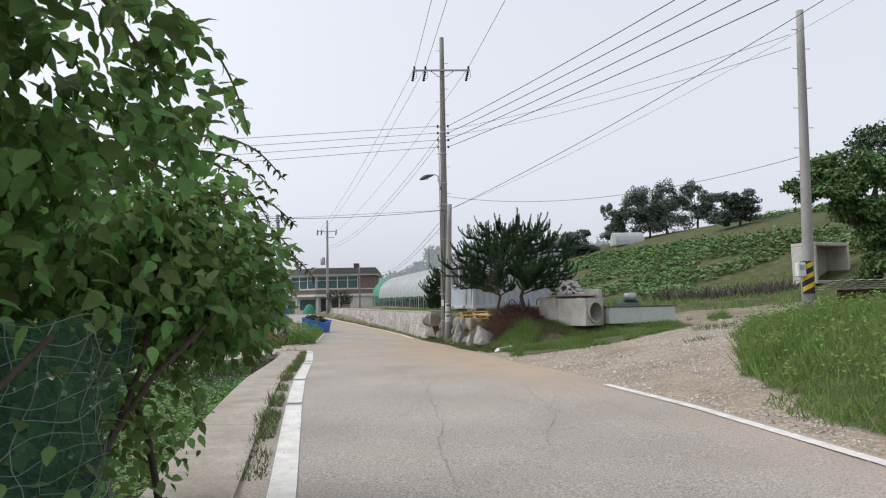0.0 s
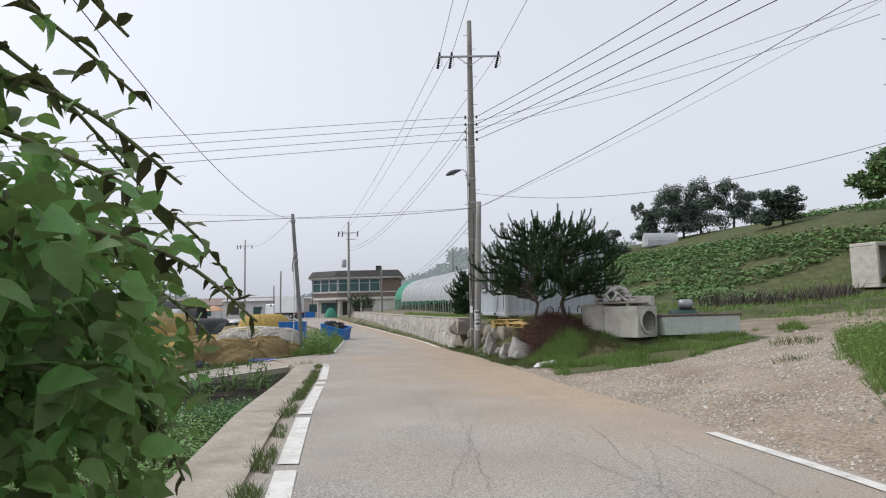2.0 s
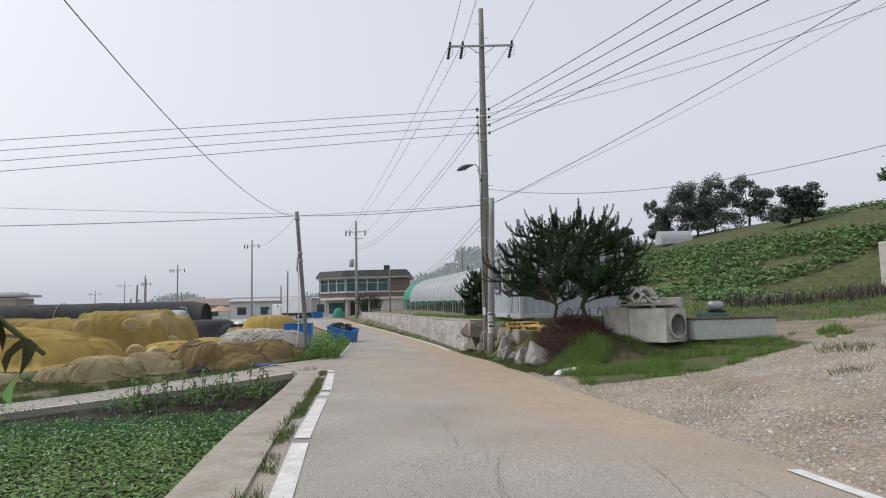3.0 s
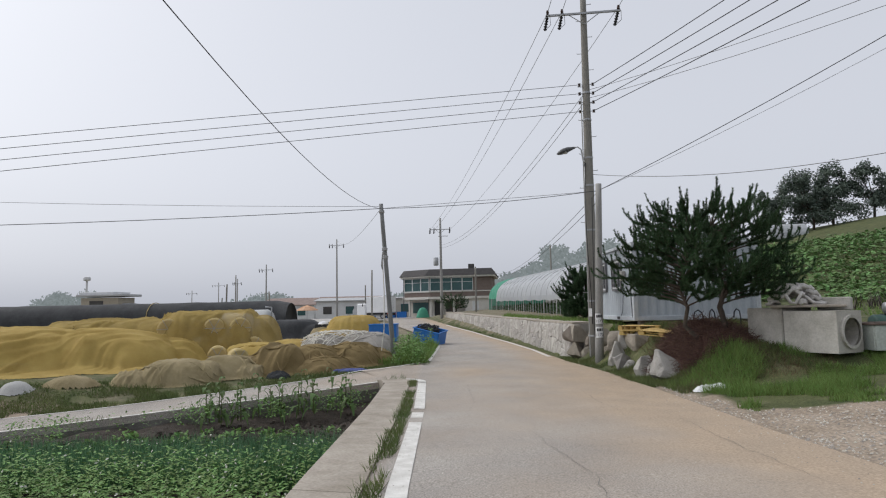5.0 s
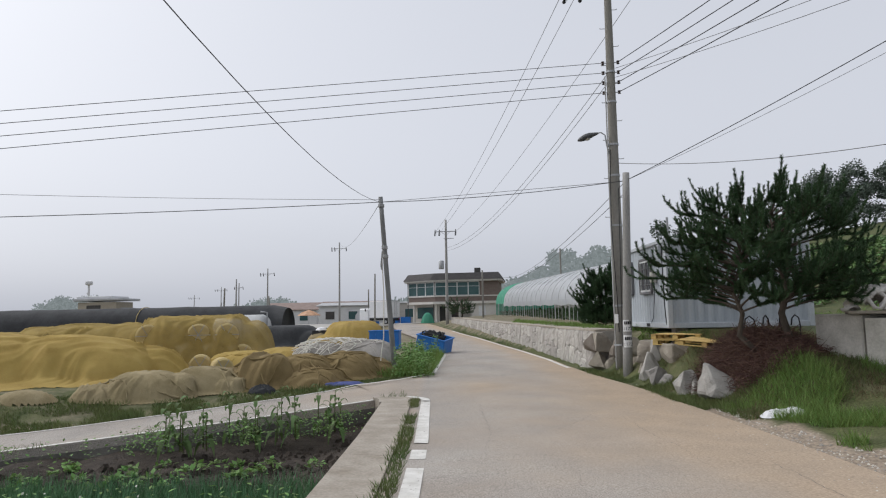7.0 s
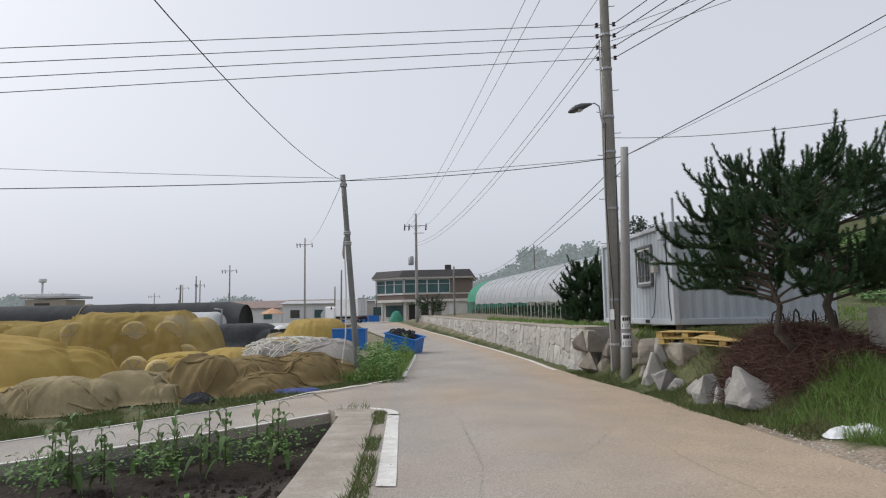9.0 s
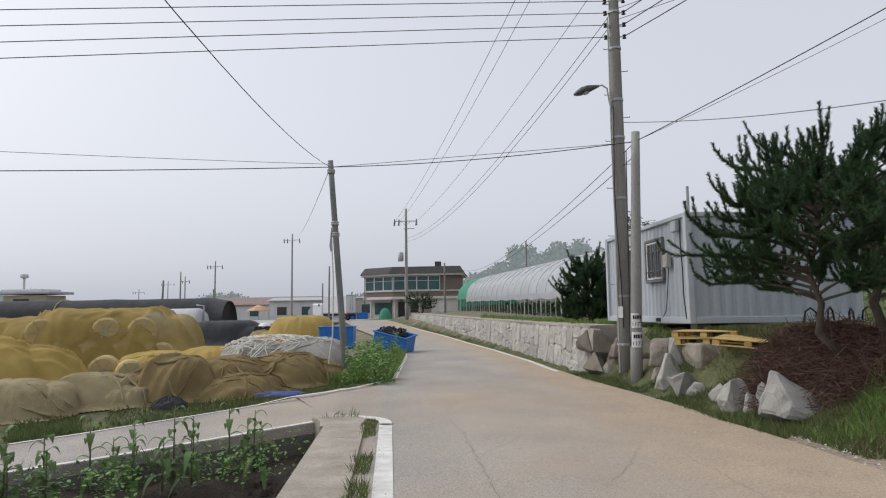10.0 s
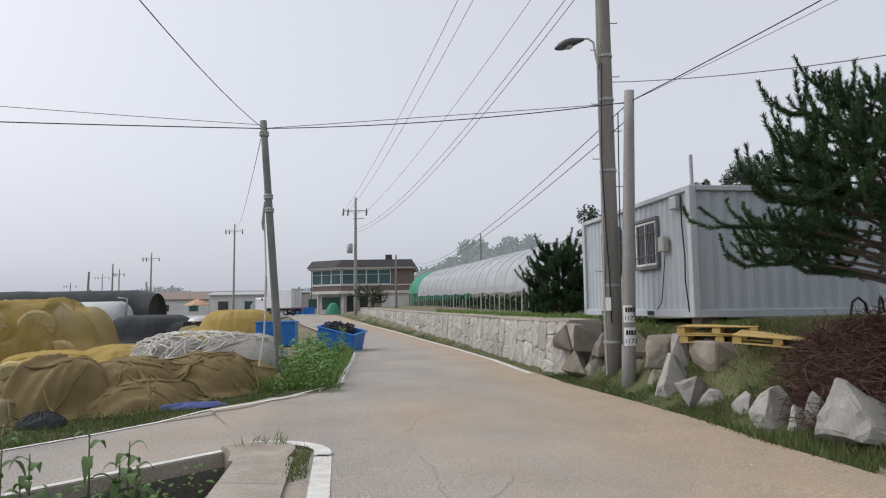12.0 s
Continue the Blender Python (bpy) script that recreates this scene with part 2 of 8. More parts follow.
def ground_z(x, y):
    """Height of the ground sheet (under road and lane it lies a little lower)."""
    if y < 24.9 and x < left_edge(y) - 0.45:
        ny, nz = lane_near(x)
        if y < ny + 0.7:
            return field_z(x, y) - 0.25 - 1.0 * smooth(-25, -60, x)
        fy, fz = lane_far(x)
        if y < fy - 0.3:
            return min(nz, fz) - 0.2
        k = smooth(0, 4.0, y - fy)
        return fz * (1 - k) + k * (min(g(y), 0.6) - 0.05) - 0.02
    le, re = left_edge(y), right_edge(y)
    if le - 0.5 <= x <= re + 0.3:
        return g(y) - 0.06
    if x < le:
        base = min(g(y), 0.6)
        if y < 24.9:
            return base - 0.06
        fy, fz = lane_far(min(x, -5.2))
        if x > -6.1 and y < 30:
            return -0.06
        if y < fy:
            ny, nz = lane_near(x)
            return min(nz, fz) - 0.08
        k = smooth(0, 4.0, y - fy)
        z = fz * (1 - k) + k * (base - 0.05) - 0.02
        far = smooth(40, 110, -x)
        return z - 0.6 * far
    # right side
    d = x - re
    z = g(y) - 0.06 + min(1.15, 0.12 * max(0, d - 0.3)) * smooth(-10, 8, y)
    z += 0.45 * smooth(0.9, 3.5, d - 0.35 * max(0, y - 9)) * smooth(17, 12, y) * smooth(-12, 2, y)
    if y > 21.5:
        plate = 0.95 + 0.4 * smooth(25.5, 28.5, y)
        k = smooth(0.5, 2.2, d) * smooth(21.5, 23.8, y) * smooth(9.5, 6.5, x)
        z = z * (1 - k) + max(z, plate) * k
    if y >= 28.2:
        wx = wall_x(max(y, 29.2)) + 1.1 * smooth(32.6, 31.8, y)
        if x > wx + 0.45:
            k = smooth(28.2, 29.2, y)
            z = z * (1 - k) + k * (wall_top(y) - 0.06)
    u = x - (20 - 0.3 * (y - 25))
    hill = 0.43 * (u if u > 6 else 6 * math.exp((u - 6) / 6)) if y > 5 else 0
    hill *= smooth(5, 24, y) * (1 - 0.6 * math.exp(-((x - 22) ** 2 + (y - 37) ** 2) / 60))
    hill = 12.5 * (1 - math.exp(-hill / 12.5)) * 1.12
    return z + max(0, hill - 0.15)

# ---- large structure ----
M_GROUND = masked("ground_cover", ((0.225, 0.18, 0.135), (0.33, 0.275, 0.218), 0.9, 22, 0.5), ((0.048, 0.062, 0.024), (0.102, 0.108, 0.047), 1.6, 30, 0.55), "grass", 2.0)
M_ASPHALT = masked("worn_asphalt", ((0.262, 0.242, 0.222), (0.352, 0.327, 0.297), 0.55, 60, 0.58), ((0.40, 0.312, 0.228), (0.335, 0.27, 0.205), 1.2, 40, 0.3), "sand", 1.1, 0.5)
M_CONC = mat("aged_concrete", ((0.235, 0.205, 0.165), (0.40, 0.36, 0.31)), 2.2, 0.9, bump=0.6, fine=30, grain=0.6)
M_CONC_LANE = mat("lane_concrete", ((0.33, 0.32, 0.30), (0.41, 0.395, 0.37)), 0.9, 0.9, bump=0.4, fine=60, grain=0.3)
M_WHITE_LINE = mat("worn_road_paint", ((0.47, 0.455, 0.42), (0.72, 0.71, 0.68)), 5, 0.8, bump=0.4, fine=110, grain=0.35)
M_WALL = mat("granite_wall", ((0.29, 0.27, 0.245), (0.44, 0.42, 0.39)), 2.2, 0.9, bump=0.7, fine=40, grain=0.55, objrand=0.16)
M_MORTAR = mat("wall_mortar", ((0.25, 0.23, 0.205), (0.36, 0.34, 0.31)), 3, 0.95, bump=0.6, fine=30)
M_SOIL = mat("field_soil", ((0.03, 0.025, 0.021), (0.07, 0.056, 0.045)), 4, 0.95, bump=1.0, fine=22, grain=0.4, bumpdist=0.05)


def grid_lines(stops):
    out = []
    for (a, b2, step) in stops:
        n = max(1, round((b2 - a) / step))
        out += [a + (b2 - a) * i / n for i in range(n)]
    out.append(stops[-1][1])
    return out


gx = grid_lines(((-900, -200, 100), (-200, -60, 20), (-60, -22, 3), (-22, -8, 0.7), (-8, 9, 0.25), (9, 24, 0.7), (24, 60, 3), (60, 200, 20), (200, 900, 100)))
gy = grid_lines(((-300, -40, 40), (-40, 0, 4), (0, 34, 0.3), (34, 60, 0.8), (60, 120, 3), (120, 300, 20), (300, 1500, 150)))
sh = Shape()
GX, GYY = np.meshgrid(gx, gy)
zz = np.array([[ground_z(x, y) + (0.04 * fbm(x, y, 0.8) if not (left_edge(y) - 0.6 < x < right_edge(y) + 0.5) else 0) for x in gx] for y in gy])
sh.sheet(GX, GYY, zz)
ground = solid("ground", sh, M_GROUND, "rough village ground of trodden soil, gravel and grass", "ground", "structure", True)


def drive_edge(y):
    """Where the grass bank begins beside the gravel drive."""
    return float(np.interp(y, (0, 6.9, 8.4, 10.9, 15.2, 20), (3.9, 3.45, 3.6, 4.2, 6.35, 9.2)))


def verge_edge(x):
    """Where the grass before the concrete blocks ends and the drive begins."""
    return float(np.interp(x, (1.4, 2.2, 3.4, 4.9, 6.9, 9, 12), (21.0, 19.1, 18.7, 18.9, 20.2, 21.6, 23.0)))


def cover(x, y):
    """How much grass grows at a spot, 0 bare to 1 full."""
    d = x - right_edge(y)
    if y < 24.6 and x < left_edge(y) - 0.5:
        return 0.15
    if d < -0.3:
        return 0.5 if y > 34 else 0.68
    if d < 0.7:
        return 0.15 if y < 24 else 0.85
    if y < 22 and x < drive_edge(y) and d > 0.2 and y < verge_edge(x):
        return 0.0 if y > 8 else 0.2
    if y > 28 and x < 9:
        return 0.72 if y < 36 else 0.5
    u = x - (20 - 0.3 * (y - 25))
    if u > 13 and x < 36:
        return 0.85
    if d < 4.5 and y > 22:
        return 0.78
    if x > 8 and y > 18 and y < 27 and x < 15:
        return 0.35
    return 0.8


at = ground.data.attributes.new("grass", "FLOAT", "POINT")
at.data.foreach_set("value", [cover(x, y) for y in gy for x in gx])

# road: one strip of asphalt from behind the walker to the far bend
ry = grid_lines(((-40, 0, 4), (0, 34, 0.35), (34, 84, 1.2)))
cols = 22
RX = np.array([[left_edge(y) - 0.44 + (right_edge(y) + 0.1 - left_edge(y) + 0.44) * i / cols for i in range(cols + 1)] for y in ry])
RY = np.array([[y] * (cols + 1) for y in ry])
RZ = np.array([[g(y) + 0.02 * math.sin(math.pi * i / cols) + 0.006 * fbm(RX[r][i], y, 0.7) for i in range(cols + 1)] for r, y in enumerate(ry)])
road = solid("road", Shape().sheet(RX, RY, RZ), M_ASPHALT, "worn pale asphalt road with sand washed across it", "road", "structure", True)


def sand(x, y):
    d = right_edge(y) - x
    s = 0.95 * math.exp(-((max(0, d) / (1.1 + 1.9 * math.exp(-((y - 21) / 8) ** 2))) ** 2))
    s *= 0.25 + 0.75 * smooth(9, 15, y)
    s += 0.55 * math.exp(-(((x + 3.3) / 1.0) ** 2 + ((y - 27.5) / 2.2) ** 2))
    s += 0.35 * smooth(-0.2, -0.3, x - left_edge(y))
    return s + 0.12


at = road.data.attributes.new("sand", "FLOAT", "POINT")
at.data.foreach_set("value", [sand(RX[r][i], RY[r][i]) for r in range(len(ry)) for i in range(cols + 1)])

# far junction in front of the house: asphalt apron
ap = Shape()
ap.sheet(*[np.array(a) for a in ([[-40, -18.3], [-40, -18.3], [-46, -13.8]], [[73, 73], [80, 80], [96, 96]], [[1.0, 0.86], [1.0, 1.0], [1.05, 1.05]])])
solid("pavement", ap, M_CONC_LANE, "pale concrete yard before the two-storey house", "pavement", "structure")


def ribbon(pts_a, pts_b, lift=0.0):
    X = np.array([[a[0], b2[0]] for a, b2 in zip(pts_a, pts_b)])
    Y = np.array([[a[1], b2[1]] for a, b2 in zip(pts_a, pts_b)])
    Z = np.array([[a[2] + lift, b2[2] + lift] for a, b2 in zip(pts_a, pts_b)])
    return Shape().sheet(X, Y, Z)


# painted edge lines, broken where worn
def edge_line(name, side, y0, y1, width, label):
    ys = grid_lines(((y0, y1, 0.4),))
    f = left_edge if side < 0 else right_edge
    a = [(f(y) - width, y, g(y) + 0.011) for y in ys]
    b2 = [(f(y), y, g(y) + 0.011) for y in ys]
    return solid(name, ribbon(a, b2, 0.002), M_WHITE_LINE, label, "road marking", "structure")


for y0, y1 in ((-6, 9.9), (10.15, 12.9), (13.2, 17.6), (18.1, 18.7), (19.2, 24.6)):
    edge_line("road_marking", -1, y0, y1, 0.2, "worn white edge line painted on the asphalt")
edge_line("road_marking", 1, -6, 11.2, 0.14, "white edge line painted on the asphalt")
edge_line("road_marking", 1, 32.8, 62, 0.14, "white edge line below the stone wall")
edge_line("road_marking", -1, 31.5, 48, 0.14, "white edge line beside the net yard")

# concrete coping along the field on the left
ys = grid_lines(((-6, 24.2, 0.6),))
coping = thing("kerb", "stained concrete coping along the sunken field", "kerb", kind="structure")
for k in range(0, len(ys) - 1, 8):
    seg = ys[k:k + 9]
    s = Shape()
    prof = []
    for y in seg:
        xr = left_edge(y) - 0.42
        w = 0.62
        z = g(y) + 0.035
        prof.append([(xr, y, z - 0.1), (xr, y, z), (xr - w, y, z + 0.02), (xr - w, y, field_z(xr, y) - 0.3)])
    s.sheet(*[np.array([[q[c] for q in p] for p in prof]) for c in range(3)])
    s.f += [(3, 2, 1, 0), tuple(len(s.v) - 4 + i for i in range(4))]
    s.v = [(x, y + (0.006 if i < 4 else (-0.006 if i >= len(s.v) - 4 else 0)), z) for i, (x, y, z) in enumerate(s.v)]
    part("coping_slab", s, M_CONC, coping)

# rounded end block of the coping at the lane mouth
s = Shape()
outline = [(-4.62, 24.0), (-4.62, 24.5)] + [(-4.98 + 0.36 * math.cos(radians(a)), 24.5 + 0.5 * math.sin(radians(a))) for a in (20, 45, 70, 90)] + [(-5.3, 24.93), (-5.55, 24.78), (-5.45, 24.66), (-5.36, 24.52), (-5.29, 24.3), (-5.22, 24.0)]
top = [(x, y, 0.06) for x, y in outline]
s.add(top + [(x, y, -0.95) for x, y in outline], [tuple(range(12))[::-1]] + [(i, (i + 1) % 12, 12 + (i + 1) % 12, 12 + i) for i in range(12)])
part("end_block", s, M_CONC, coping)

# side lane into the yard, a slab with a proud edge over the field
xs = grid_lines(((-48, -22, 3), (-22, -5.2, 0.6)))[::-1]
near = [(x, *lane_near(x)) for x in xs]
far = []
for i, x in enumerate(xs):
    xf = x - 0.9 - 0.08 * (-x - 5)
    far.append((xf, *lane_far(xf)))
lane_rows = []
for (nx, ny, nz), (fx, fy, fz) in zip(near, far):
    lane_rows.append([(nx, ny, nz - 0.16), (nx, ny, nz + 0.02)] + [(nx + (fx - nx) * t, ny + (fy - ny) * t, (nz * (1 - t) + fz * t) + 0.02) for t in (0.25, 0.5, 0.75, 1.0)] + [(fx, fy, fz - 0.16)])
lane_rows.insert(0, [(p[0] + 0.75, p[1] + 0.15, -0.014 if abs(p[2] - 0) < 0.1 else p[2]) for p in lane_rows[0]])
s = Shape().sheet(*[np.array([[q[c] for q in r] for r in lane_rows]) for c in range(3)])
lane = solid("pavement", s, M_ASPHALT, "narrow pale concrete lane branching off downhill", "lane", "structure")
at = lane.data.attributes.new("sand", "FLOAT", "POINT")
at.data.foreach_set("value", [0.05 + 0.35 * smooth(-8.5, -6.0, v[0]) for v in s.v])
# junction apron between lane mouth and road
s = Shape()
jun = [(-4.3, 24.7), (-4.9, 25.05), (-5.25, 24.95), (-6.9, 28.2), (-6.2, 29.25), (-5.3, 30.6), (-5.0, 31.5), (-4.0, 31.5), (-4.0, 24.7)]
s.add([(x, y, g(y) - 0.012) for x, y in jun], [tuple(range(len(jun)))[::-1]])
jn = solid("pavement", s, M_ASPHALT, "sandy mouth of the side lane meeting the road", "lane", "structure")
at = jn.data.attributes.new("sand", "FLOAT", "POINT")
at.data.foreach_set("value", [0.4] * len(jun))
a = [(x, y + 0.03, z + 0.03) for x, y, z in near]
b2 = [(x - 0.03, y + 0.17, z + 0.03) for x, y, z in near]
solid("road_marking", ribbon(a, b2), M_WHITE_LINE, "thin white line along the lane's field edge", "road marking", "structure")
mouth = [(-5.05, 31.6, 0.012), (-5.2, 31.0, 0.012), (-5.45, 30.2, 0.012), (-5.8, 29.2, 0.012), (-6.25, 28.4, 0.012), (-6.8, 27.75, 0.0)] + [p for p in far if p[0] < -7.4]
a = [(x, y - 0.12, z + 0.03) for x, y, z in mouth]
b2 = [(x - 0.04, y - 0.02, z + 0.03) for x, y, z in mouth]
solid("road_marking", ribbon(a, b2), M_WHITE_LINE, "thin white line along the lane's yard edge", "road marking", "structure")
# white turn of the line round the kerb end
arc = [(-5.0 + 0.83 * math.cos(radians(a)), 24.3 + 0.8 * math.sin(radians(a))) for a in range(0, 111, 10)]
inn = [(-5.0 + 0.64 * math.cos(radians(a)), 24.3 + 0.63 * math.sin(radians(a))) for a in range(0, 111, 10)]
solid("road_marking", ribbon([(x, y, 0.05) for x, y in arc], [(x, y, 0.05) for x, y in inn]), M_WHITE_LINE, "white line curving round the kerb end", "road marking", "structure")
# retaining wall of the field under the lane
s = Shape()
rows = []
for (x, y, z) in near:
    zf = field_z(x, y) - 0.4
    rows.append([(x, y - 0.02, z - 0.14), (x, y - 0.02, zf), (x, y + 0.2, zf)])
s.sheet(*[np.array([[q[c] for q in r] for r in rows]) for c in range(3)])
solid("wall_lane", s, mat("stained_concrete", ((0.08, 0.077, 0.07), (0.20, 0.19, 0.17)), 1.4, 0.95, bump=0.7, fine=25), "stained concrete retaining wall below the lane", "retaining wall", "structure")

# soil of the sunken field
fx = grid_lines(((-30, -16, 1.2), (-16, -1.5, 0.3)))
fy = grid_lines(((-4, 24.8, 0.3),))
X, Y = np.meshgrid(fx, fy)
Z = np.zeros_like(X)
for i in range(X.shape[0]):
    for j in range(X.shape[1]):
        x, y = X[i, j], Y[i, j]
        x = min(x, left_edge(y) - 0.95)
        ny, nz = lane_near(min(x, -5.2))
        y = min(y, ny - 0.02)
        X[i, j], Y[i, j] = x, y
        k = smooth(1.6, 0.2, ny - y) * 0.12
        Z[i, j] = field_z(x, y) + 0.05 + 0.05 * math.sin(x * 4.2 + y * 0.8) * smooth(12, 18, y) + 0.07 * fbm(x, y, 1.5) + k
solid("field", Shape().sheet(X, Y, Z), M_SOIL, "dark tilled soil of the sunken vegetable field", "field", "structure", True)

# stone retaining wall on the right: mortar core
s = Shape()
rows = []
for y in grid_lines(((32.2, 73, 1.0),)):
    x, t = wall_x(y), wall_top(y)
    rows.append([(x + 0.015, y, g(y) - 0.3), (x + 0.135, y, t - 0.07), (x + 0.85, y, t - 0.07), (x + 0.9, y, g(y) - 0.3)])
s.sheet(*[np.array([[q[c] for q in r] for r in rows]) for c in range(3)])
s.f.append((0, 1, 2, 3))
wall_right = solid("wall_right", s, M_MORTAR, "grey granite retaining wall of split upright stones", "stone wall", "structure")
s = Shape()
rows = []
for y in grid_lines(((32.25, 73, 1.0),)):
    x, t = wall_x(y), wall_top(y)
    rows.append([(x + 0.10, y, t - 0.065), (x + 0.10 + 0.02 * math.sin(y * 7), y, t - 0.005), (x + 0.85, y, t + 0.01), (x + 0.85, y, t - 0.065)])
s.sheet(*[np.array([[q[c] for q in r] for r in rows]) for c in range(3)])
s.f.append((0, 1, 2, 3))
part("coping", s, M_CONC, wall_right, "weathered concrete coping")

# ---- poles and wires ----
M_POLE = mat("spun_concrete", ((0.24, 0.235, 0.225), (0.33, 0.325, 0.31)), 2.5, 0.85, bump=0.2, fine=50, stretch=(1, 1, 0.25))
M_POLE_DARK = mat("weathered_pole", ((0.175, 0.168, 0.15), (0.27, 0.26, 0.235)), 2.5, 0.85, bump=0.3, fine=50, stretch=(1, 1, 0.2))
M_STEEL = mat("galvanised_steel", ((0.30, 0.31, 0.32), (0.42, 0.43, 0.44)), 8, 0.5, 0.6, bump=0.1)
M_BLACK = mat("black_rubber", ((0.015, 0.015, 0.016), (0.03, 0.03, 0.032)), 8, 0.6, bump=0.2)
M_WIRE = mat("wire_black", ((0.02, 0.02, 0.022), (0.035, 0.035, 0.037)), 3, 0.6, bump=0)
M_WIRE_GREY = mat("wire_aluminium", ((0.16, 0.165, 0.17), (0.22, 0.22, 0.23)), 3, 0.5, 0.3, bump=0)
M_INSUL = mat("brown_insulator", ((0.05, 0.03, 0.025), (0.08, 0.05, 0.04)), 6, 0.35, bump=0)


def wire(a, b2, sag, r=0.010, m=None, n=28, label="thin black overhead wire"):
    a, b2 = Vector(a), Vector(b2)
    pts = []
    for i in range(n + 1):
        t = i / n
        p = a.lerp(b2, t)
        p.z -= 4 * sag * t * (1 - t)
        pts.append(p)
    solid("overhead_wire", Shape().tube(pts, r, 5), m or M_WIRE, label, "wire", group="overhead wires", smooth=True)


def utility_pole(base, height, lean, r0, r1, mat_pole, label, arms=(), steps=True, name="utility_pole"):
    """Pole with its base at base; lean is the offset of the top."""
    p = thing(name, label, "utility pole", base)
    s = Shape()
    n = 8
    s.tube([(lean[0] * i / n, lean[1] * i / n, -0.3 * (i == 0) + height * i / n) for i in range(n + 1)], [r0 + (r1 - r0) * i / n for i in range(n + 1)], 16)
    part("pole", s, mat_pole, p, smooth=True)
    if steps:
        k = 0
        z = 2.4
        while z < height - 0.4:
            t = z / height
            r = r0 + (r1 - r0) * t
            sd = 1 if k % 2 else -1
            part("step_bolt", Shape().tube([(lean[0] * t + sd * r * 0.8, lean[1] * t, z), (lean[0] * t + sd * (r + 0.16), lean[1] * t, z), (lean[0] * t + sd * (r + 0.16), lean[1] * t, z + 0.03)], 0.011, 6), M_STEEL, p)
            z += 0.62
            k += 1
    for (z, half, rot) in arms:
        t = z / height
        c = Vector((lean[0] * t, lean[1] * t - r1 - 0.05, z))
        m = Matrix.Rotation(rot, 3, "Z")
        arm = part("crossarm", Shape().box(c, (2 * half, 0.075, 0.075), m, 0.008), M_STEEL, p)
        for sx in (-1, 1):
            part("brace", Shape().tube([c + m @ Vector((sx * half * 0.45, 0, 0)), c + Vector((0, 0, -0.42))], 0.016, 5), M_STEEL, p)
        for fx in (-1, -0.6, 0.95):
            a = c + m @ Vector((half * fx, 0, 0.05))
            part("insulator", Shape().lathe([(0.02, 0), (0.06, 0.03), (0.035, 0.06), (0.06, 0.09), (0.035, 0.12), (0.045, 0.15), (0.0, 0.17)], 10, a), M_INSUL, arm)
            # strain insulator hanging towards the far span
            d = Vector((-0.10, 0.42, -0.42))
            pts = [a + d * (i / 12) for i in range(13)]
            part("strain_insulator", Shape().tube(pts, [0.03 + 0.045 * (i % 2) for i in range(13)], 8), M_BLACK, arm)
            part("jumper", Shape().tube([a + Vector((0, 0, 0.1)), a + Vector((0.08, -0.05, -0.1)), a + Vector((0.1, 0.1, -0.36)), a + d], 0.009, 5), M_WIRE, arm)
    return p


P1, P1H, P1L = (0.78, 30.75, 0.0), 14.2, (0.1, 0.1)
pole1 = utility_pole(P1, P1H, P1L, 0.2, 0.1, M_POLE_DARK, "tall weathered concrete power pole with crossarm and street lamp", arms=((12.55, 1.3, 0.0),))
# low-voltage rack on the pole
for i in range(4):
    z = 9.9 - 0.33 * i
    for sx in (-1, 1):
        part("spool_insulator", Shape().lathe([(0.03, -0.05), (0.055, -0.045), (0.03, 0), (0.055, 0.045), (0.03, 0.05)], 10, (0.07 + sx * 0.24, 0.02, z)), M_INSUL, pole1)
        part("bracket", Shape().box((0.07 + sx * 0.17, 0.02, z), (0.16, 0.03, 0.02)), M_STEEL, pole1)
for z in (0.9, 2.1, 4.6, 6.2, 7.2, 8.6, 9.6):
    r = 0.2 - 0.1 * z / P1H + 0.008
    part("band", Shape().lathe([(r, -0.03), (r + 0.01, -0.03), (r + 0.01, 0.03), (r, 0.03)], 16, (0.1 * z / P1H, 0.1 * z / P1H, z)), M_STEEL, pole1)
part("riser_cable", Shape().tube([(-0.17 + 0.03 * z / 9, -0.1 + 0.03 * math.sin(z * 1.3), z) for z in (0.2, 1.2, 2.4, 3.6, 4.8, 6.0, 7.2, 8.4, 9.4)], 0.022, 6), mat("grey_cable", ((0.3, 0.3, 0.29), (0.4, 0.4, 0.39)), 5, 0.6), pole1)
part("riser_cable", Shape().tube([(-0.1 + 0.04 * math.sin(z), -0.2 + 0.01 * z, z) for z in (1.3, 2.4, 3.6, 4.8, 6.0, 7.0)], 0.014, 6), M_BLACK, pole1)
part("number_plate", Shape().box((-0.12, -0.19, 1.7), (0.12, 0.015, 0.28), Matrix.Rotation(-0.5, 3, "Z")), mat("enamel_plate", ((0.6, 0.6, 0.6), (0.7, 0.7, 0.7)), 3, 0.4), pole1)
# street lamp on its bracket
M_LAMP = mat("lamp_housing", ((0.07, 0.072, 0.075), (0.11, 0.112, 0.115)), 5, 0.45, 0.3)
lamp = thing("street_lamp", "grey cobra-head street lamp strapped to the power pole", "street lamp", (P1[0], P1[1], 7.5))
part("bracket_arm", Shape().tube([(-0.1, 0.0, -0.6), (-0.16, 0.0, -0.3), (-0.2, 0.0, 0.02), (-0.32, 0.02, 0.12), (-0.45, 0.04, 0.1)], 0.022, 8), M_STEEL, lamp)
s = Shape()
prof = [(0, 0.04, 0.04), (0.12, 0.075, 0.075), (0.3, 0.15, 0.125), (0.48, 0.16, 0.13), (0.6, 0.11, 0.09), (0.68, 0.03, 0.03)]
pts = []
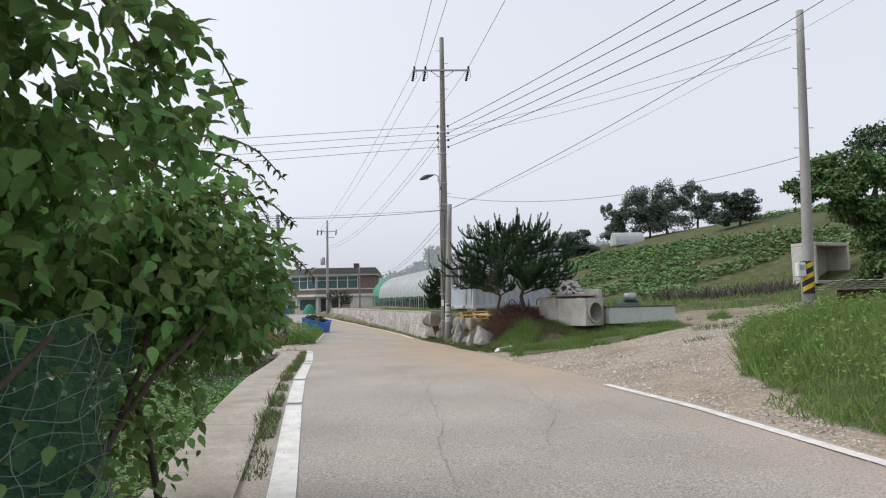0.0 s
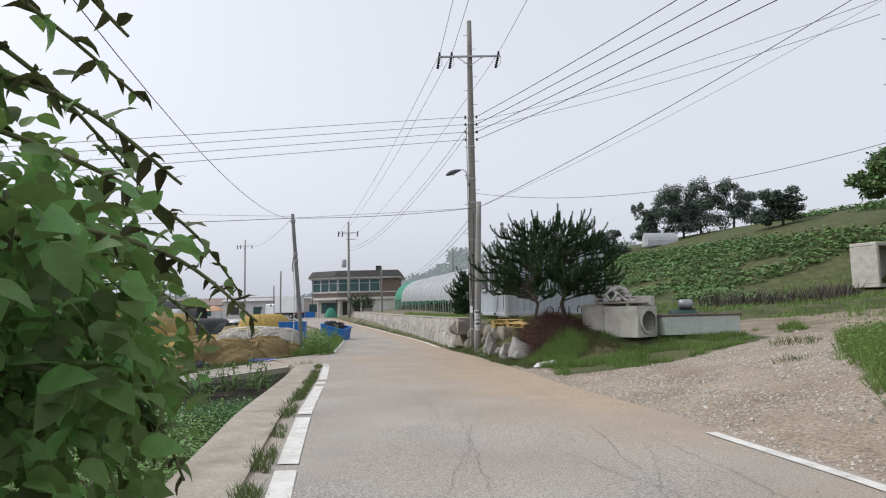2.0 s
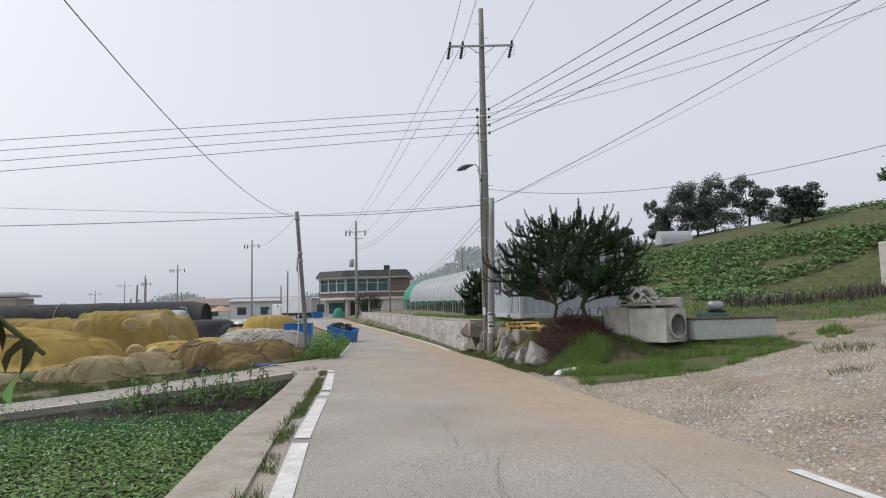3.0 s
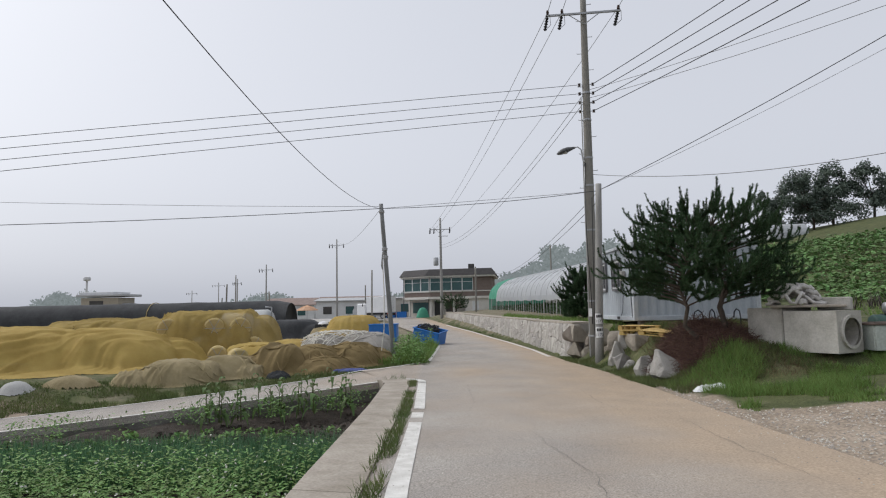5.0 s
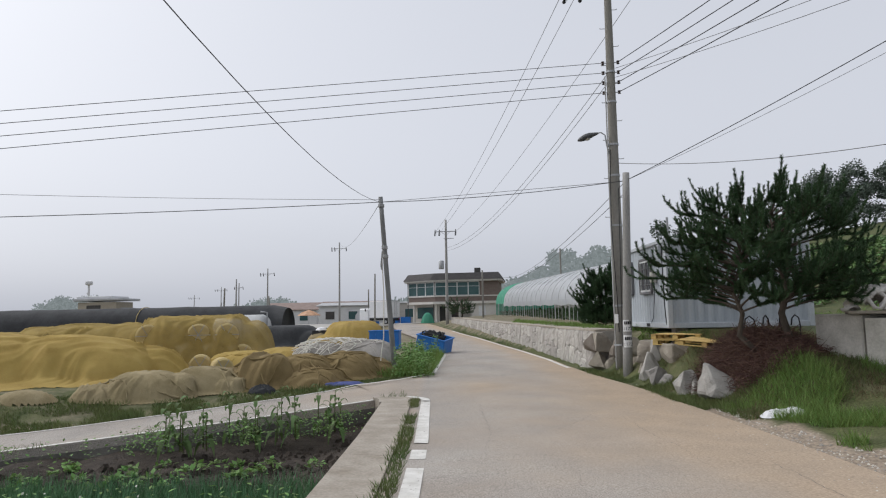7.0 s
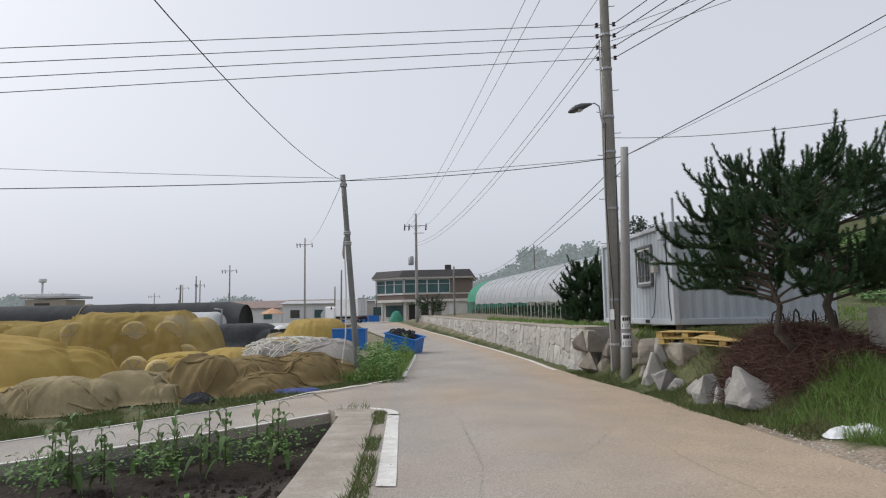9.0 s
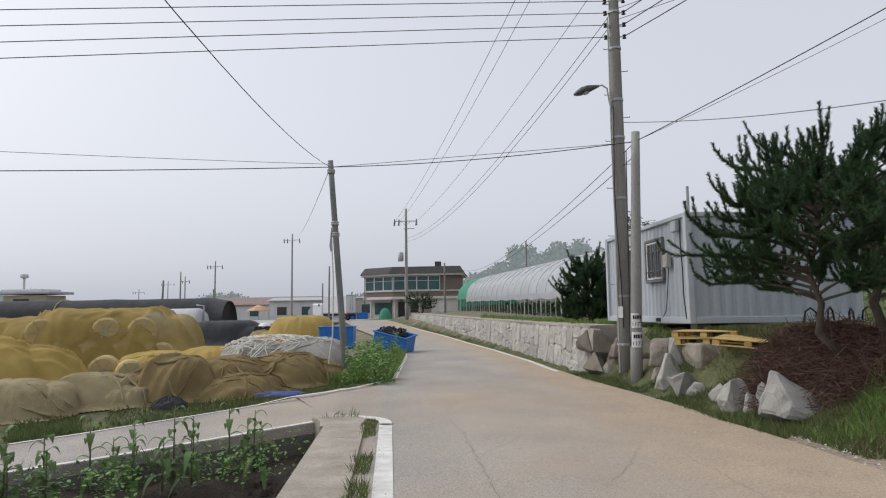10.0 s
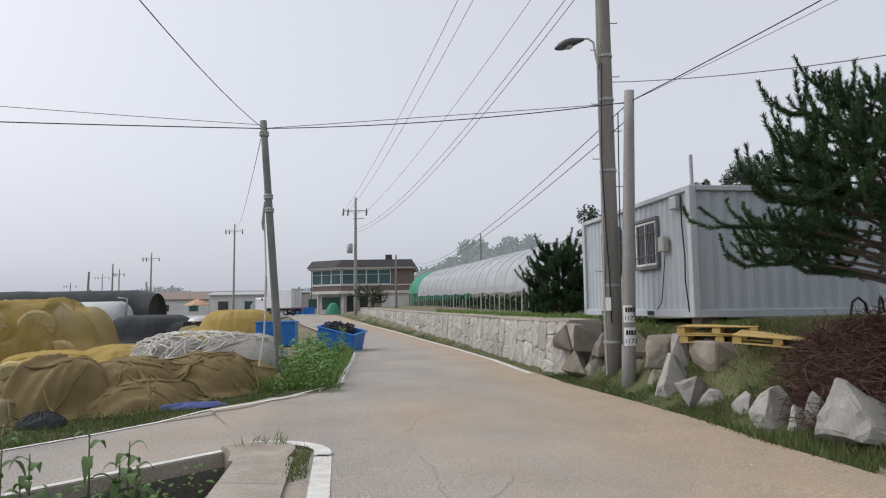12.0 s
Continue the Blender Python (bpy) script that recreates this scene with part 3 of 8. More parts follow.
for (u, w, h) in prof:
    for k in range(12):
        a = 2 * math.pi * k / 12
        pts.append((-0.4 - u * 0.97, 0.04 + w * math.cos(a), 0.1 - u * 0.3 + h * math.sin(a) * (1.0 if math.sin(a) > 0 else 0.6)))
s.add(pts, [(i * 12 + k, i * 12 + (k + 1) % 12, (i + 1) * 12 + (k + 1) % 12, (i + 1) * 12 + k) for i in range(5) for k in range(12)] + [tuple(range(12)), tuple(60 + k for k in range(12))])
head_ = part("lamp_head", s, M_LAMP, lamp, smooth=True)
part("diffuser", Shape().lathe([(0.0, -0.05), (0.06, -0.045), (0.1, -0.02), (0.11, 0.0)], 12, (-0.76, 0.04, -0.06)), mat("lamp_glass", ((0.45, 0.45, 0.42), (0.5, 0.5, 0.48)), 4, 0.25), lamp, smooth=True)

P2, P2H, P2L = (0.82, 29.85, 0.0), 6.05, (0.2, -0.12)
pole2 = utility_pole(P2, P2H, P2L, 0.145, 0.10, M_POLE, "short pale concrete pole with phone-number stickers", steps=False)
for z in (3.3, 4.3, 5.2):
    part("bolt_hole", Shape().tube([(P2L[0] * z / P2H - 0.03, -0.125, z), (P2L[0] * z / P2H - 0.03, -0.16, z)], 0.012, 6), M_BLACK, pole2)
M_PAPER = mat("sticker_paper", ((0.66, 0.66, 0.66), (0.76, 0.76, 0.76)), 8, 0.7, bump=0.1)
for z, h in ((1.05, 0.36), (1.5, 0.34)):
    st = part("sticker", Shape().sheet(*[np.array([[f(k, j) for k in range(9)] for j in range(2)]) for f in (
        lambda k, j: 0.03 + 0.15 * math.sin((k - 4) * 0.22), lambda k, j: -0.02 - 0.15 * math.cos((k - 4) * 0.22), lambda k, j: z + h * (j - 0.5))]), M_PAPER, pole2, "white paper sticker with black print")
    cu = bpy.data.curves.new("text", "FONT")
    cu.body, cu.size, cu.align_x, cu.align_y, cu.extrude = "1172", 0.13, "CENTER", "CENTER", 0.001
    tx = new("lettering", cu)
    tx.data.materials.append(M_BLACK)
    tx.parent = st
    tx.matrix_basis = pose(0.03, -0.176, z - 0.09, 90, 0, 0)
    for dx, w in ((-0.07, 0.04), (-0.02, 0.035), (0.03, 0.045), (0.085, 0.03)):
        part("print_bar", Shape().box((0.03 + dx, -0.172, z + 0.08), (w, 0.004, 0.09)), M_BLACK, st)
part("cable_clamp", Shape().box((0.15, -0.1, 5.65), (0.12, 0.1, 0.12), None, 0.015), M_BLACK, pole2)
part("riser_cable", Shape().tube([(-0.02 + 0.12 * z / 6 - 0.12, -0.06, z) for z in (0.9, 2, 3, 4, 5, 5.6)], 0.012, 6), M_BLACK, pole2)

LP, LPT = (-6.56, 31.8, 0.0), (-0.27, -0.75)
lean = utility_pole(LP, 5.9, LPT, 0.095, 0.075, mat("grey_pipe_pole", ((0.17, 0.175, 0.175), (0.25, 0.255, 0.255)), 4, 0.7, 0.2, stretch=(1, 1, 0.3)), "leaning grey steel pipe pole tied with cords", steps=False)
for z in (3.9, 4.2, 5.6):
    part("cord_wrap", Shape().lathe([(0.09, -0.06), (0.11, -0.03), (0.1, 0), (0.112, 0.03), (0.09, 0.06)], 12, (LPT[0] * z / 5.9, LPT[1] * z / 5.9, z)), mat("grey_cord", ((0.25, 0.26, 0.27), (0.4, 0.4, 0.4)), 20), lean)
part("hanging_rope", Shape().tube([(LPT[0] * 0.66 - 0.12, LPT[1] * 0.66, 3.9), (-0.25, -0.45, 2.6), (-0.28, -0.4, 1.2), (-0.4, -0.45, 0.25)], 0.02, 6), mat("white_rope", ((0.55, 0.53, 0.48), (0.7, 0.68, 0.62)), 30, 0.9), lean, "frayed white rope")
part("rope_end", Shape().tube([(LPT[0] * 0.7 - 0.08, LPT[1] * 0.7, 4.1), (-0.3, -0.5, 3.9), (-0.33, -0.5, 3.6), (-0.3, -0.5, 3.45)], 0.025, 6), mat("grey_cord", ((0.25, 0.26, 0.27), (0.4, 0.4, 0.4)), 20), lean)

MP = (-10.18, 73.05, 0.9)
mid = utility_pole(MP, 10.5, (0, 0), 0.17, 0.1, M_POLE, "distant concrete power pole with transformer", arms=((9.3, 1.05, 0.0),), steps=False)
part("transformer", Shape().lathe([(0.0, -0.42), (0.24, -0.42), (0.26, -0.38), (0.26, 0.34), (0.2, 0.42), (0.0, 0.42)], 16, (-0.5, -0.1, 6.0)), M_STEEL, mid, smooth=True)
part("lower_arm", Shape().box((0.3, -0.15, 8.6), (1.0, 0.06, 0.06)), M_STEEL, mid)
RP = (11.0, 20.0, ground_z(11.0, 20.0))
rpole = utility_pole(RP, 9.2, (0.42, 0.1), 0.17, 0.105, M_POLE, "pale concrete pole with yellow and black warning wrap", steps=True)
M_YEL = mat("warning_yellow", ((0.55, 0.38, 0.03), (0.62, 0.44, 0.05)), 6, 0.6)
part("warning_wrap", Shape().lathe([(0.178, 0.5), (0.176, 1.45)], 20), M_BLACK, rpole, "black warning wrap")
for k in range(3):
    z0 = 0.58 + 0.3 * k
    s = Shape()
    pts = []
    for i in range(13):
        a = -math.pi + math.pi * i / 12
        pts += [(0.182 * math.cos(a), 0.182 * math.sin(a), z0 + 0.28 * i / 12 - 0.05), (0.182 * math.cos(a), 0.182 * math.sin(a), z0 + 0.28 * i / 12 + 0.09)]
    s.add(pts, [(2 * i, 2 * i + 2, 2 * i + 3, 2 * i + 1) for i in range(12)])
    part("yellow_stripe", s, M_YEL, rpole)
mb = thing("meter_box", "white electricity meter box strapped to the pole", "meter box", (RP[0] - 0.27, RP[1] - 0.12, RP[2] + 1.2))
part("case", Shape().box((0, 0, 0), (0.26, 0.18, 0.42), None, 0.03), mat("grey_white_plastic", ((0.55, 0.56, 0.56), (0.65, 0.66, 0.66)), 3, 0.5), mb)
part("window", Shape().box((0, -0.092, 0.06), (0.14, 0.012, 0.14), None, 0.004), M_STEEL, mb)
part("conduit", Shape().tube([(0, 0, -0.2), (0, 0, -1.1)], 0.02, 8), M_STEEL, mb)

# wires, from the main pole to its neighbours
A1 = [(P1[0] + 0.1 + dx, P1[1] - 0.05, 12.7) for dx in (-1.3, -0.78, 1.23)]
for (x, y, z), dx, back in zip(A1, (-1.05, -0.6, 1.0), (4.0, 4.8, 7.4)):
    wire((x, y, z), (MP[0] + dx, MP[1], 10.2), 0.7, 0.011, M_WIRE_GREY)
    wire((x, y, z), (back, -22, 12.8), 0.6, 0.011, M_WIRE_GREY)
for i in range(4):
    z = 9.9 - 0.33 * i
    wire((P1[0] - 0.15, P1[1], z), (-38, 14.3, 3.06 - 0.31 * i), 0.0, 0.0095, M_WIRE, label="black service wire over the road")
    wire((P1[0] + 0.3, P1[1], z), (14.2 + 0.7 * i, -3, 9.7 - 0.25 * i), 0.5, 0.013)
for z, zz_ in ((9.6, 8.6), (9.3, 8.3)):
    wire((P1[0], P1[1] + 0.1, z), (MP[0], MP[1], zz_), 1.2, 0.011, M_WIRE_GREY)
wire((P1[0] + 0.2, P1[1], 9.7), (RP[0], RP[1], RP[2] + 8.4), 0.25, 0.009, M_WIRE_GREY)
wire((P1[0] + 0.2, P1[1], 9.4), (RP[0], RP[1], RP[2] + 8.0), 0.25, 0.009, M_WIRE_GREY)
P2T = (P2[0] + P2L[0], P2[1] + P2L[1], 5.82)
wire(P2T, (20.0, 8, 15.0), 0.8, 0.011, label="thick black cable rising over the road")
wire(P2T, (20.6, 8, 14.6), 0.9, 0.006, M_WIRE_GREY)
wire((P1[0] + 0.1, P1[1], 6.6), (RP[0], RP[1], RP[2] + 4.6), 0.7, 0.010, M_WIRE_GREY)
LT = (LP[0] + LPT[0], LP[1] + LPT[1], 5.72)
wire(P2T, LT, 0.12, 0.011, label="thick black cable across the road")
wire((P2T[0], P2T[1], 5.8), LT, 0.0, 0.008, M_WIRE_GREY)
wire(LT, (-42, 15, 4.3), 0.5, 0.012)
wire((LT[0], LT[1], 5.8), (-42, 18, 6.6), 0.4, 0.007, M_WIRE_GREY)
wire(LT, (-3.02, -6.65, 9.08), 2.25, 0.007, label="black cable rising from the leaning pole")
wire(P2T, (-5.9, 88, 6.6), 1.2, 0.010)
wire((P2T[0], P2T[1], 5.5), (-6.2, 88, 6.3), 1.2, 0.010)
wire(LT, (-28.9, 99, 12.4), 0.9, 0.009, M_WIRE_GREY)

# ---- container office ----
M_CONT = mat("grey_container_paint", ((0.34, 0.375, 0.41), (0.41, 0.445, 0.475)), 1.3, 0.6, bump=0.15, fine=30, grain=0.2, stretch=(1, 1, 0.35))
M_CONT_TRIM = mat("grey_container_frame", ((0.38, 0.41, 0.44), (0.45, 0.475, 0.50)), 2, 0.6, bump=0.15)
CZ, CH = 1.42, 2.55
cont = thing("container_office", "pale grey corrugated steel container used as office", "container", (1.95, 29.15, CZ), rz=8.3)
CW, CL = 4.0, 5.5   # along x, along y


def corrugated(p0, p1, z0, z1, out, pitch=0.278, depth=0.036, hole=None):
    """Trapezoid-corrugated sheet between two plan points."""
    p0, p1, out = Vector(p0), Vector(p1), Vector(out)
    n = max(1, round((p1 - p0).length / pitch))
    us = []
    for k in range(n):
        us += [(k + q) / n for q in (0, 0.26, 0.5, 0.76)]
    ds = [0, 0, -depth, -depth] * n
    us.append(1.0)
    ds.append(0)
    s = Shape()
    for u, d in zip(us, ds):
        p = p0.lerp(p1, u) + out * d
        s.v += [(p.x, p.y, z0), (p.x, p.y, z1)]
    s.f = [(2 * i, 2 * i + 2, 2 * i + 3, 2 * i + 1) for i in range(len(us) - 1)]
    return s


part("side_panel", corrugated((0.06, 0, 0), (CW - 0.06, 0, 0), 0.13, CH - 0.09, (0, -1, 0)), M_CONT, cont)
part("end_panel", corrugated((0, CL - 0.06, 0), (0, 0.06, 0), 0.13, CH - 0.09, (-1, 0, 0), 0.24), M_CONT, cont)
part("side_panel", corrugated((CW, CL, 0), (0, CL, 0), 0.13, CH - 0.09, (0, 1, 0)), M_CONT, cont)
part("end_panel", corrugated((CW, 0, 0), (CW, CL, 0), 0.13, CH - 0.09, (1, 0, 0)), M_CONT, cont)
part("roof", Shape().box((CW / 2, CL / 2, CH - 0.03), (CW - 0.1, CL - 0.1, 0.04)), M_CONT_TRIM, cont)
for x, y in ((0, 0), (CW, 0), (0, CL), (CW, CL)):
    part("corner_post", Shape().box((x, y, CH / 2), (0.15, 0.15, CH), None, 0.015), M_CONT_TRIM, cont)
for z, h in ((0.075, 0.15), (CH - 0.05, 0.10)):
    for c, sz in (((CW / 2, 0.0, z), (CW - 0.16, 0.12, h)), ((CW / 2, CL, z), (CW - 0.16, 0.12, h)), ((0, CL / 2, z), (0.12, CL - 0.16, h)), ((CW, CL / 2, z), (0.12, CL - 0.16, h))):
        part("rail", Shape().box(c, sz, None, 0.01), M_CONT_TRIM, cont)
part("post", Shape().tube([(0.1, 0.1, CH), (0.1, 0.1, CH + 0.62)], 0.035, 8), M_STEEL, cont)
part("pocket", Shape().box((-0.05, 1.7, 0.075), (0.04, 0.3, 0.09)), M_BLACK, cont)
part("pocket", Shape().box((-0.05, 4.2, 0.075), (0.04, 0.3, 0.09)), M_BLACK, cont)
for x in (0.4, CW - 0.4):
    for y in (0.4, CL - 0.4):
        part("footing", Shape().box((x, y, -0.13), (0.35, 0.35, 0.3), None, 0.02), M_CONC, cont)
# barred window in the end wall
M_GLASS = mat("dark_glass", ((0.03, 0.035, 0.04), (0.05, 0.055, 0.06)), 1, 0.08, bump=0)
M_ALU = mat("white_frame", ((0.55, 0.56, 0.56), (0.64, 0.65, 0.65)), 4, 0.5, bump=0.05)
M_SLATE = mat("dark_trim", ((0.12, 0.12, 0.125), (0.18, 0.18, 0.185)), 4, 0.6)


def barred_window(y0, y1, z0, z1):
    w = part("window", Shape().box((-0.005, (y0 + y1) / 2, (z0 + z1) / 2), (0.03, y1 - y0 - 0.1, z1 - z0 - 0.1)), M_GLASS, cont, "dark sliding window behind bars")
    for c, sz in (((-0.03, (y0 + y1) / 2, z0), (0.1, y1 - y0, 0.07)), ((-0.03, (y0 + y1) / 2, z1), (0.1, y1 - y0, 0.07)), ((-0.03, y0, (z0 + z1) / 2), (0.1, 0.07, z1 - z0 - 0.07)), ((-0.03, y1, (z0 + z1) / 2), (0.1, 0.07, z1 - z0 - 0.07))):
        part("frame", Shape().box(c, sz, None, 0.008), M_SLATE, w)
    for c, sz in (((-0.03, (y0 + y1) / 2, z0 + 0.07), (0.06, y1 - y0 - 0.08, 0.05)), ((-0.03, (y0 + y1) / 2, z1 - 0.07), (0.06, y1 - y0 - 0.08, 0.05)), ((-0.03, y0 + 0.07, (z0 + z1) / 2), (0.06, 0.05, z1 - z0 - 0.2)), ((-0.03, (y0 + y1) / 2, (z0 + z1) / 2), (0.06, 0.05, z1 - z0 - 0.2)), ((-0.03, y1 - 0.07, (z0 + z1) / 2), (0.06, 0.05, z1 - z0 - 0.2))):
        part("sash", Shape().box(c, sz, None, 0.005), M_ALU, w)
    n = 8
    for k in range(1, n):
        y = y0 + (y1 - y0) * k / n
        part("bar", Shape().tube([(-0.11, y, z0 + 0.12), (-0.11, y, z1 - 0.12)], 0.011, 6), M_SLATE, w)
    for z in (z0 + 0.25, z1 - 0.3):
        part("bar", Shape().tube([(-0.05, y0 + 0.05, z), (-0.11, y0 + 0.06, z), (-0.11, y1 - 0.06, z), (-0.05, y1 - 0.05, z)], 0.011, 6), M_SLATE, w)
    return w


barred_window(1.3, 2.36, 1.05, 2.1)
barred_window(3.2, 4.2, 1.05, 2.1)
part("breaker_box", Shape().box((-0.08, 1.0, 1.5), (0.14, 0.24, 0.32), None, 0.02), mat("beige_plastic", ((0.33, 0.32, 0.29), (0.4, 0.39, 0.36)), 4, 0.6), cont)
part("vent_box", Shape().box((-0.07, 0.5, 2.28), (0.12, 0.26, 0.26), None, 0.02), M_CONT_TRIM, cont)
part("cable", Shape().tube([(-0.04, 0.3, 2.4), (-0.05, 0.28, 1.8), (-0.06, 0.2, 1.2), (-0.05, 0.24, 0.7), (-0.06, 0.12, 0.1)], 0.014, 6), M_BLACK, cont)
part("cable", Shape().tube([(-0.04, 1.0, 1.35), (-0.05, 1.1, 0.8), (-0.06, 1.2, 0.3), (-0.05, 1.5, 0.1)], 0.01, 6), M_BLACK, cont)

# ---- greenhouse on the terrace ----
M_FILM = mat("greenhouse_film", ((0.46, 0.48, 0.505), (0.60, 0.62, 0.64)), 0.8, 0.35, bump=0.25, fine=9, grain=0.15, trans=0.3, bumpdist=0.03)
M_FILM_CLEAR = mat("clear_side_film", ((0.42, 0.45, 0.45), (0.52, 0.55, 0.54)), 0.6, 0.3, bump=0.3, fine=8, trans=0.4, alpha=0.35)
M_NET_GREEN = mat("green_shade_net", ((0.07, 0.30, 0.20), (0.11, 0.38, 0.27)), 1.2, 0.8, bump=0.2, trans=0.3)
M_GH_STEEL = mat("greenhouse_pipe", ((0.42, 0.43, 0.43), (0.52, 0.53, 0.53)), 5, 0.5, 0.2, bump=0)
gh_dir = Vector((-0.197, 0.980, 0))
gh_side = Vector((0.980, 0.197, 0))
GH0 = Vector((2.9, 42.0, 1.32))
GH_L, GH_W, GH_EAVE, GH_TOP = 46.0, 7.0, 1.28, 3.75
gh = thing("greenhouse", "long arched greenhouse covered with milky plastic film", "greenhouse", GH0)


def gh_pt(along, a, zoff=0.0):
    """Point on the arch: a from 0 (near eave) to 1 (far eave)."""
    ang = math.pi * a
    w = GH_W / 2 * (1 - math.cos(ang))
    z = GH_EAVE + (GH_TOP - GH_EAVE) * math.sin(ang) ** 0.85 + zoff
    return gh_dir * along + gh_side * w + Vector((0, 0, z + 0.012 * along))


N = 46
rows = [[gh_pt(GH_L * i / N, a / 18, (-0.075 if i % 2 else 0.0) + 0.02 * fbm(i, a, 0.9)) for a in range(19)] for i in range(N + 1)]
cut = 40
part("roof_film", Shape().sheet(*[np.array([[q[c] for q in r] for r in rows[:cut + 1]]) for c in range(3)]), M_FILM, gh, "milky plastic roof film", True)
part("end_net", Shape().sheet(*[np.array([[q[c] + (0.03 if c == 2 else 0) for q in r] for r in rows[cut:]]) for c in range(3)]), M_NET_GREEN, gh, "green shade netting", True)
s = Shape()
s.v = [tuple(gh_pt(0, a / 18)) for a in range(19)] + [tuple(gh_side * GH_W), (0, 0, 0)]
s.f = [tuple(range(21))]
part("end_film", s, M_FILM, gh)
s = Shape()
s.v = [tuple(gh_pt(GH_L, a / 18)) for a in range(19)] + [tuple(gh_dir * GH_L + gh_side * GH_W), tuple(gh_dir * GH_L)]
s.f = [tuple(range(21))]
part("end_net", s, M_NET_GREEN, gh)
skirt = [[gh_dir * (GH_L * i / N) + gh_side * (-0.03) + Vector((0, 0, GH_EAVE - 0.28 + 0.05 * math.sin(i * 1.7) + 0.012 * GH_L * i / N)), gh_pt(GH_L * i / N, 0.01, -0.02) + gh_side * -0.05] for i in range(cut + 1)]
part("rolled_skirt", Shape().sheet(*[np.array([[q[c] for q in r] for r in skirt]) for c in range(3)]), M_FILM, gh, "rolled-up side film")
for i in range(0, 47, 1):
    al = GH_L * i / 46
    thick = 0.045 if i % 4 == 0 else 0.018
    z0 = 0.012 * al
    part("post", Shape().tube([gh_dir * al + Vector((0, 0, -0.1)), gh_dir * al + Vector((0, 0, GH_EAVE + z0))], thick, 6), M_GH_STEEL, gh)
    if i % 2 == 0:
        part("hoop", Shape().tube([gh_pt(al, a / 10, 0.012) for a in range(11)], 0.022, 5), M_GH_STEEL, gh)
    elif i < 40:
        part("strap", Shape().tube([gh_pt(al, a / 18, -0.06) for a in range(19)], 0.013, 4), M_WIRE_GREY, gh)
s = Shape()
s.v = [tuple(gh_side * GH_W), tuple(gh_dir * GH_L + gh_side * GH_W), tuple(gh_dir * GH_L + gh_side * GH_W + Vector((0, 0, 1.9))), tuple(gh_side * GH_W + Vector((0, 0, 1.3)))]
s.f = [(0, 1, 2, 3)]
part("side_film", s, M_FILM_CLEAR, gh)

rsg = np.random.RandomState(8)
GP = []
for k in range(9000):
    q = gh_dir * rsg.uniform(0.4, GH_L - 1) + gh_side * (0.35 + 1.1 * rsg.randint(0, 6) + rsg.normal() * 0.15)
    GP.append((GH0.x + q.x, GH0.y + q.y, GH0.z + rsg.uniform(0.05, 0.95) + 0.012 * (GH0.y - 42)))
GREENHOUSE_PLANTS = np.array(GP)

# ---- two-storey house at the bend ----
M_BRICK = mat("red_brick", ((0.15, 0.115, 0.10), (0.20, 0.16, 0.14)), 2.0, 0.85, bump=0.4, fine=14, grain=0.5, stretch=(1, 1, 3))
M_PLASTER = mat("cream_plaster", ((0.52, 0.49, 0.45), (0.62, 0.60, 0.56)), 1.0, 0.85, bump=0.15)
M_ROOFTILE = mat("dark_roof_tiles", ((0.045, 0.042, 0.043), (0.08, 0.076, 0.075)), 2.0, 0.8, bump=0.6, fine=8, stretch=(1, 1, 4))
M_TEAL = mat("teal_glass", ((0.03, 0.075, 0.08), (0.065, 0.13, 0.13)), 0.5, 0.15, bump=0)
M_DARKROOM = mat("shaded_interior", ((0.05, 0.05, 0.05), (0.09, 0.085, 0.08)), 0.6, 0.8)
house = thing("house", "two-storey brick house with a band of teal windows", "house", (-19.0, 94.0, 1.0))
W, D_, ZT = 13.2, 9.0, 5.5
plan = [(0.4, 2.8), (4.4, 0.4), (W - 0.4, 0.4), (W - 0.4, D_), (0.4, D_)]


def prism(points, z0, z1):
    n = len(points)
    s = Shape()
    s.v = [(x, y, z0) for x, y in points] + [(x, y, z1) for x, y in points]
    s.f = [tuple(range(n))[::-1], tuple(range(n, 2 * n))] + [(i, (i + 1) % n, n + (i + 1) % n, n + i) for i in range(n)]
    return s


def grow(points, d):
    cx, cy = sum(p[0] for p in points) / len(points), sum(p[1] for p in points) / len(points)
    return [(x + d * (1 if x > cx else -1), y + d * (1 if y > cy else -1)) for x, y in points]


part("wall", prism([(0.9, 4.2), (4.6, 2.6), (9.2, 2.6), (9.2, 0.45), (W - 0.45, 0.45), (W - 0.45, D_ - 0.1), (0.9, D_ - 0.1)], 0, 2.5), M_PLASTER, house, "cream ground-floor walls")
part("wall", prism(plan, 2.5, ZT), M_BRICK, house, "grey-brown brick upper walls")
part("ledge", prism(grow(plan, 0.22), 2.42, 2.75), M_PLASTER, house)
part("ledge", prism(grow(plan, 0.08), 3.38, 3.52), M_PLASTER, house)
part("ledge", prism(grow(plan, 0.5), ZT - 0.12, ZT + 0.1), M_PLASTER, house)
s = Shape()
lo, hi = grow(plan, 0.62), grow(plan, 0.05)
s.v = [(x, y, ZT + 0.1) for x, y in lo] + [(x, y, ZT + 1.0) for x, y in hi]
s.f = [(i, (i + 1) % 5, 5 + (i + 1) % 5, 5 + i) for i in range(5)] + [(5, 6, 7, 8, 9)]
part("roof", s, M_ROOFTILE, house, "dark tiled mansard roof edge")
part("chimney", Shape().box((9.8, 4, 6.9), (0.8, 0.8, 0.9), None, 0.03), M_DARKROOM, house)
for x in (1.2, 4.5, 7.6):
    part("column", Shape().tube([(x, 0.9 + (1.6 if x < 2 else 0), 0), (x, 0.9 + (1.6 if x < 2 else 0), 2.5)], 0.16, 10), M_PLASTER, house)


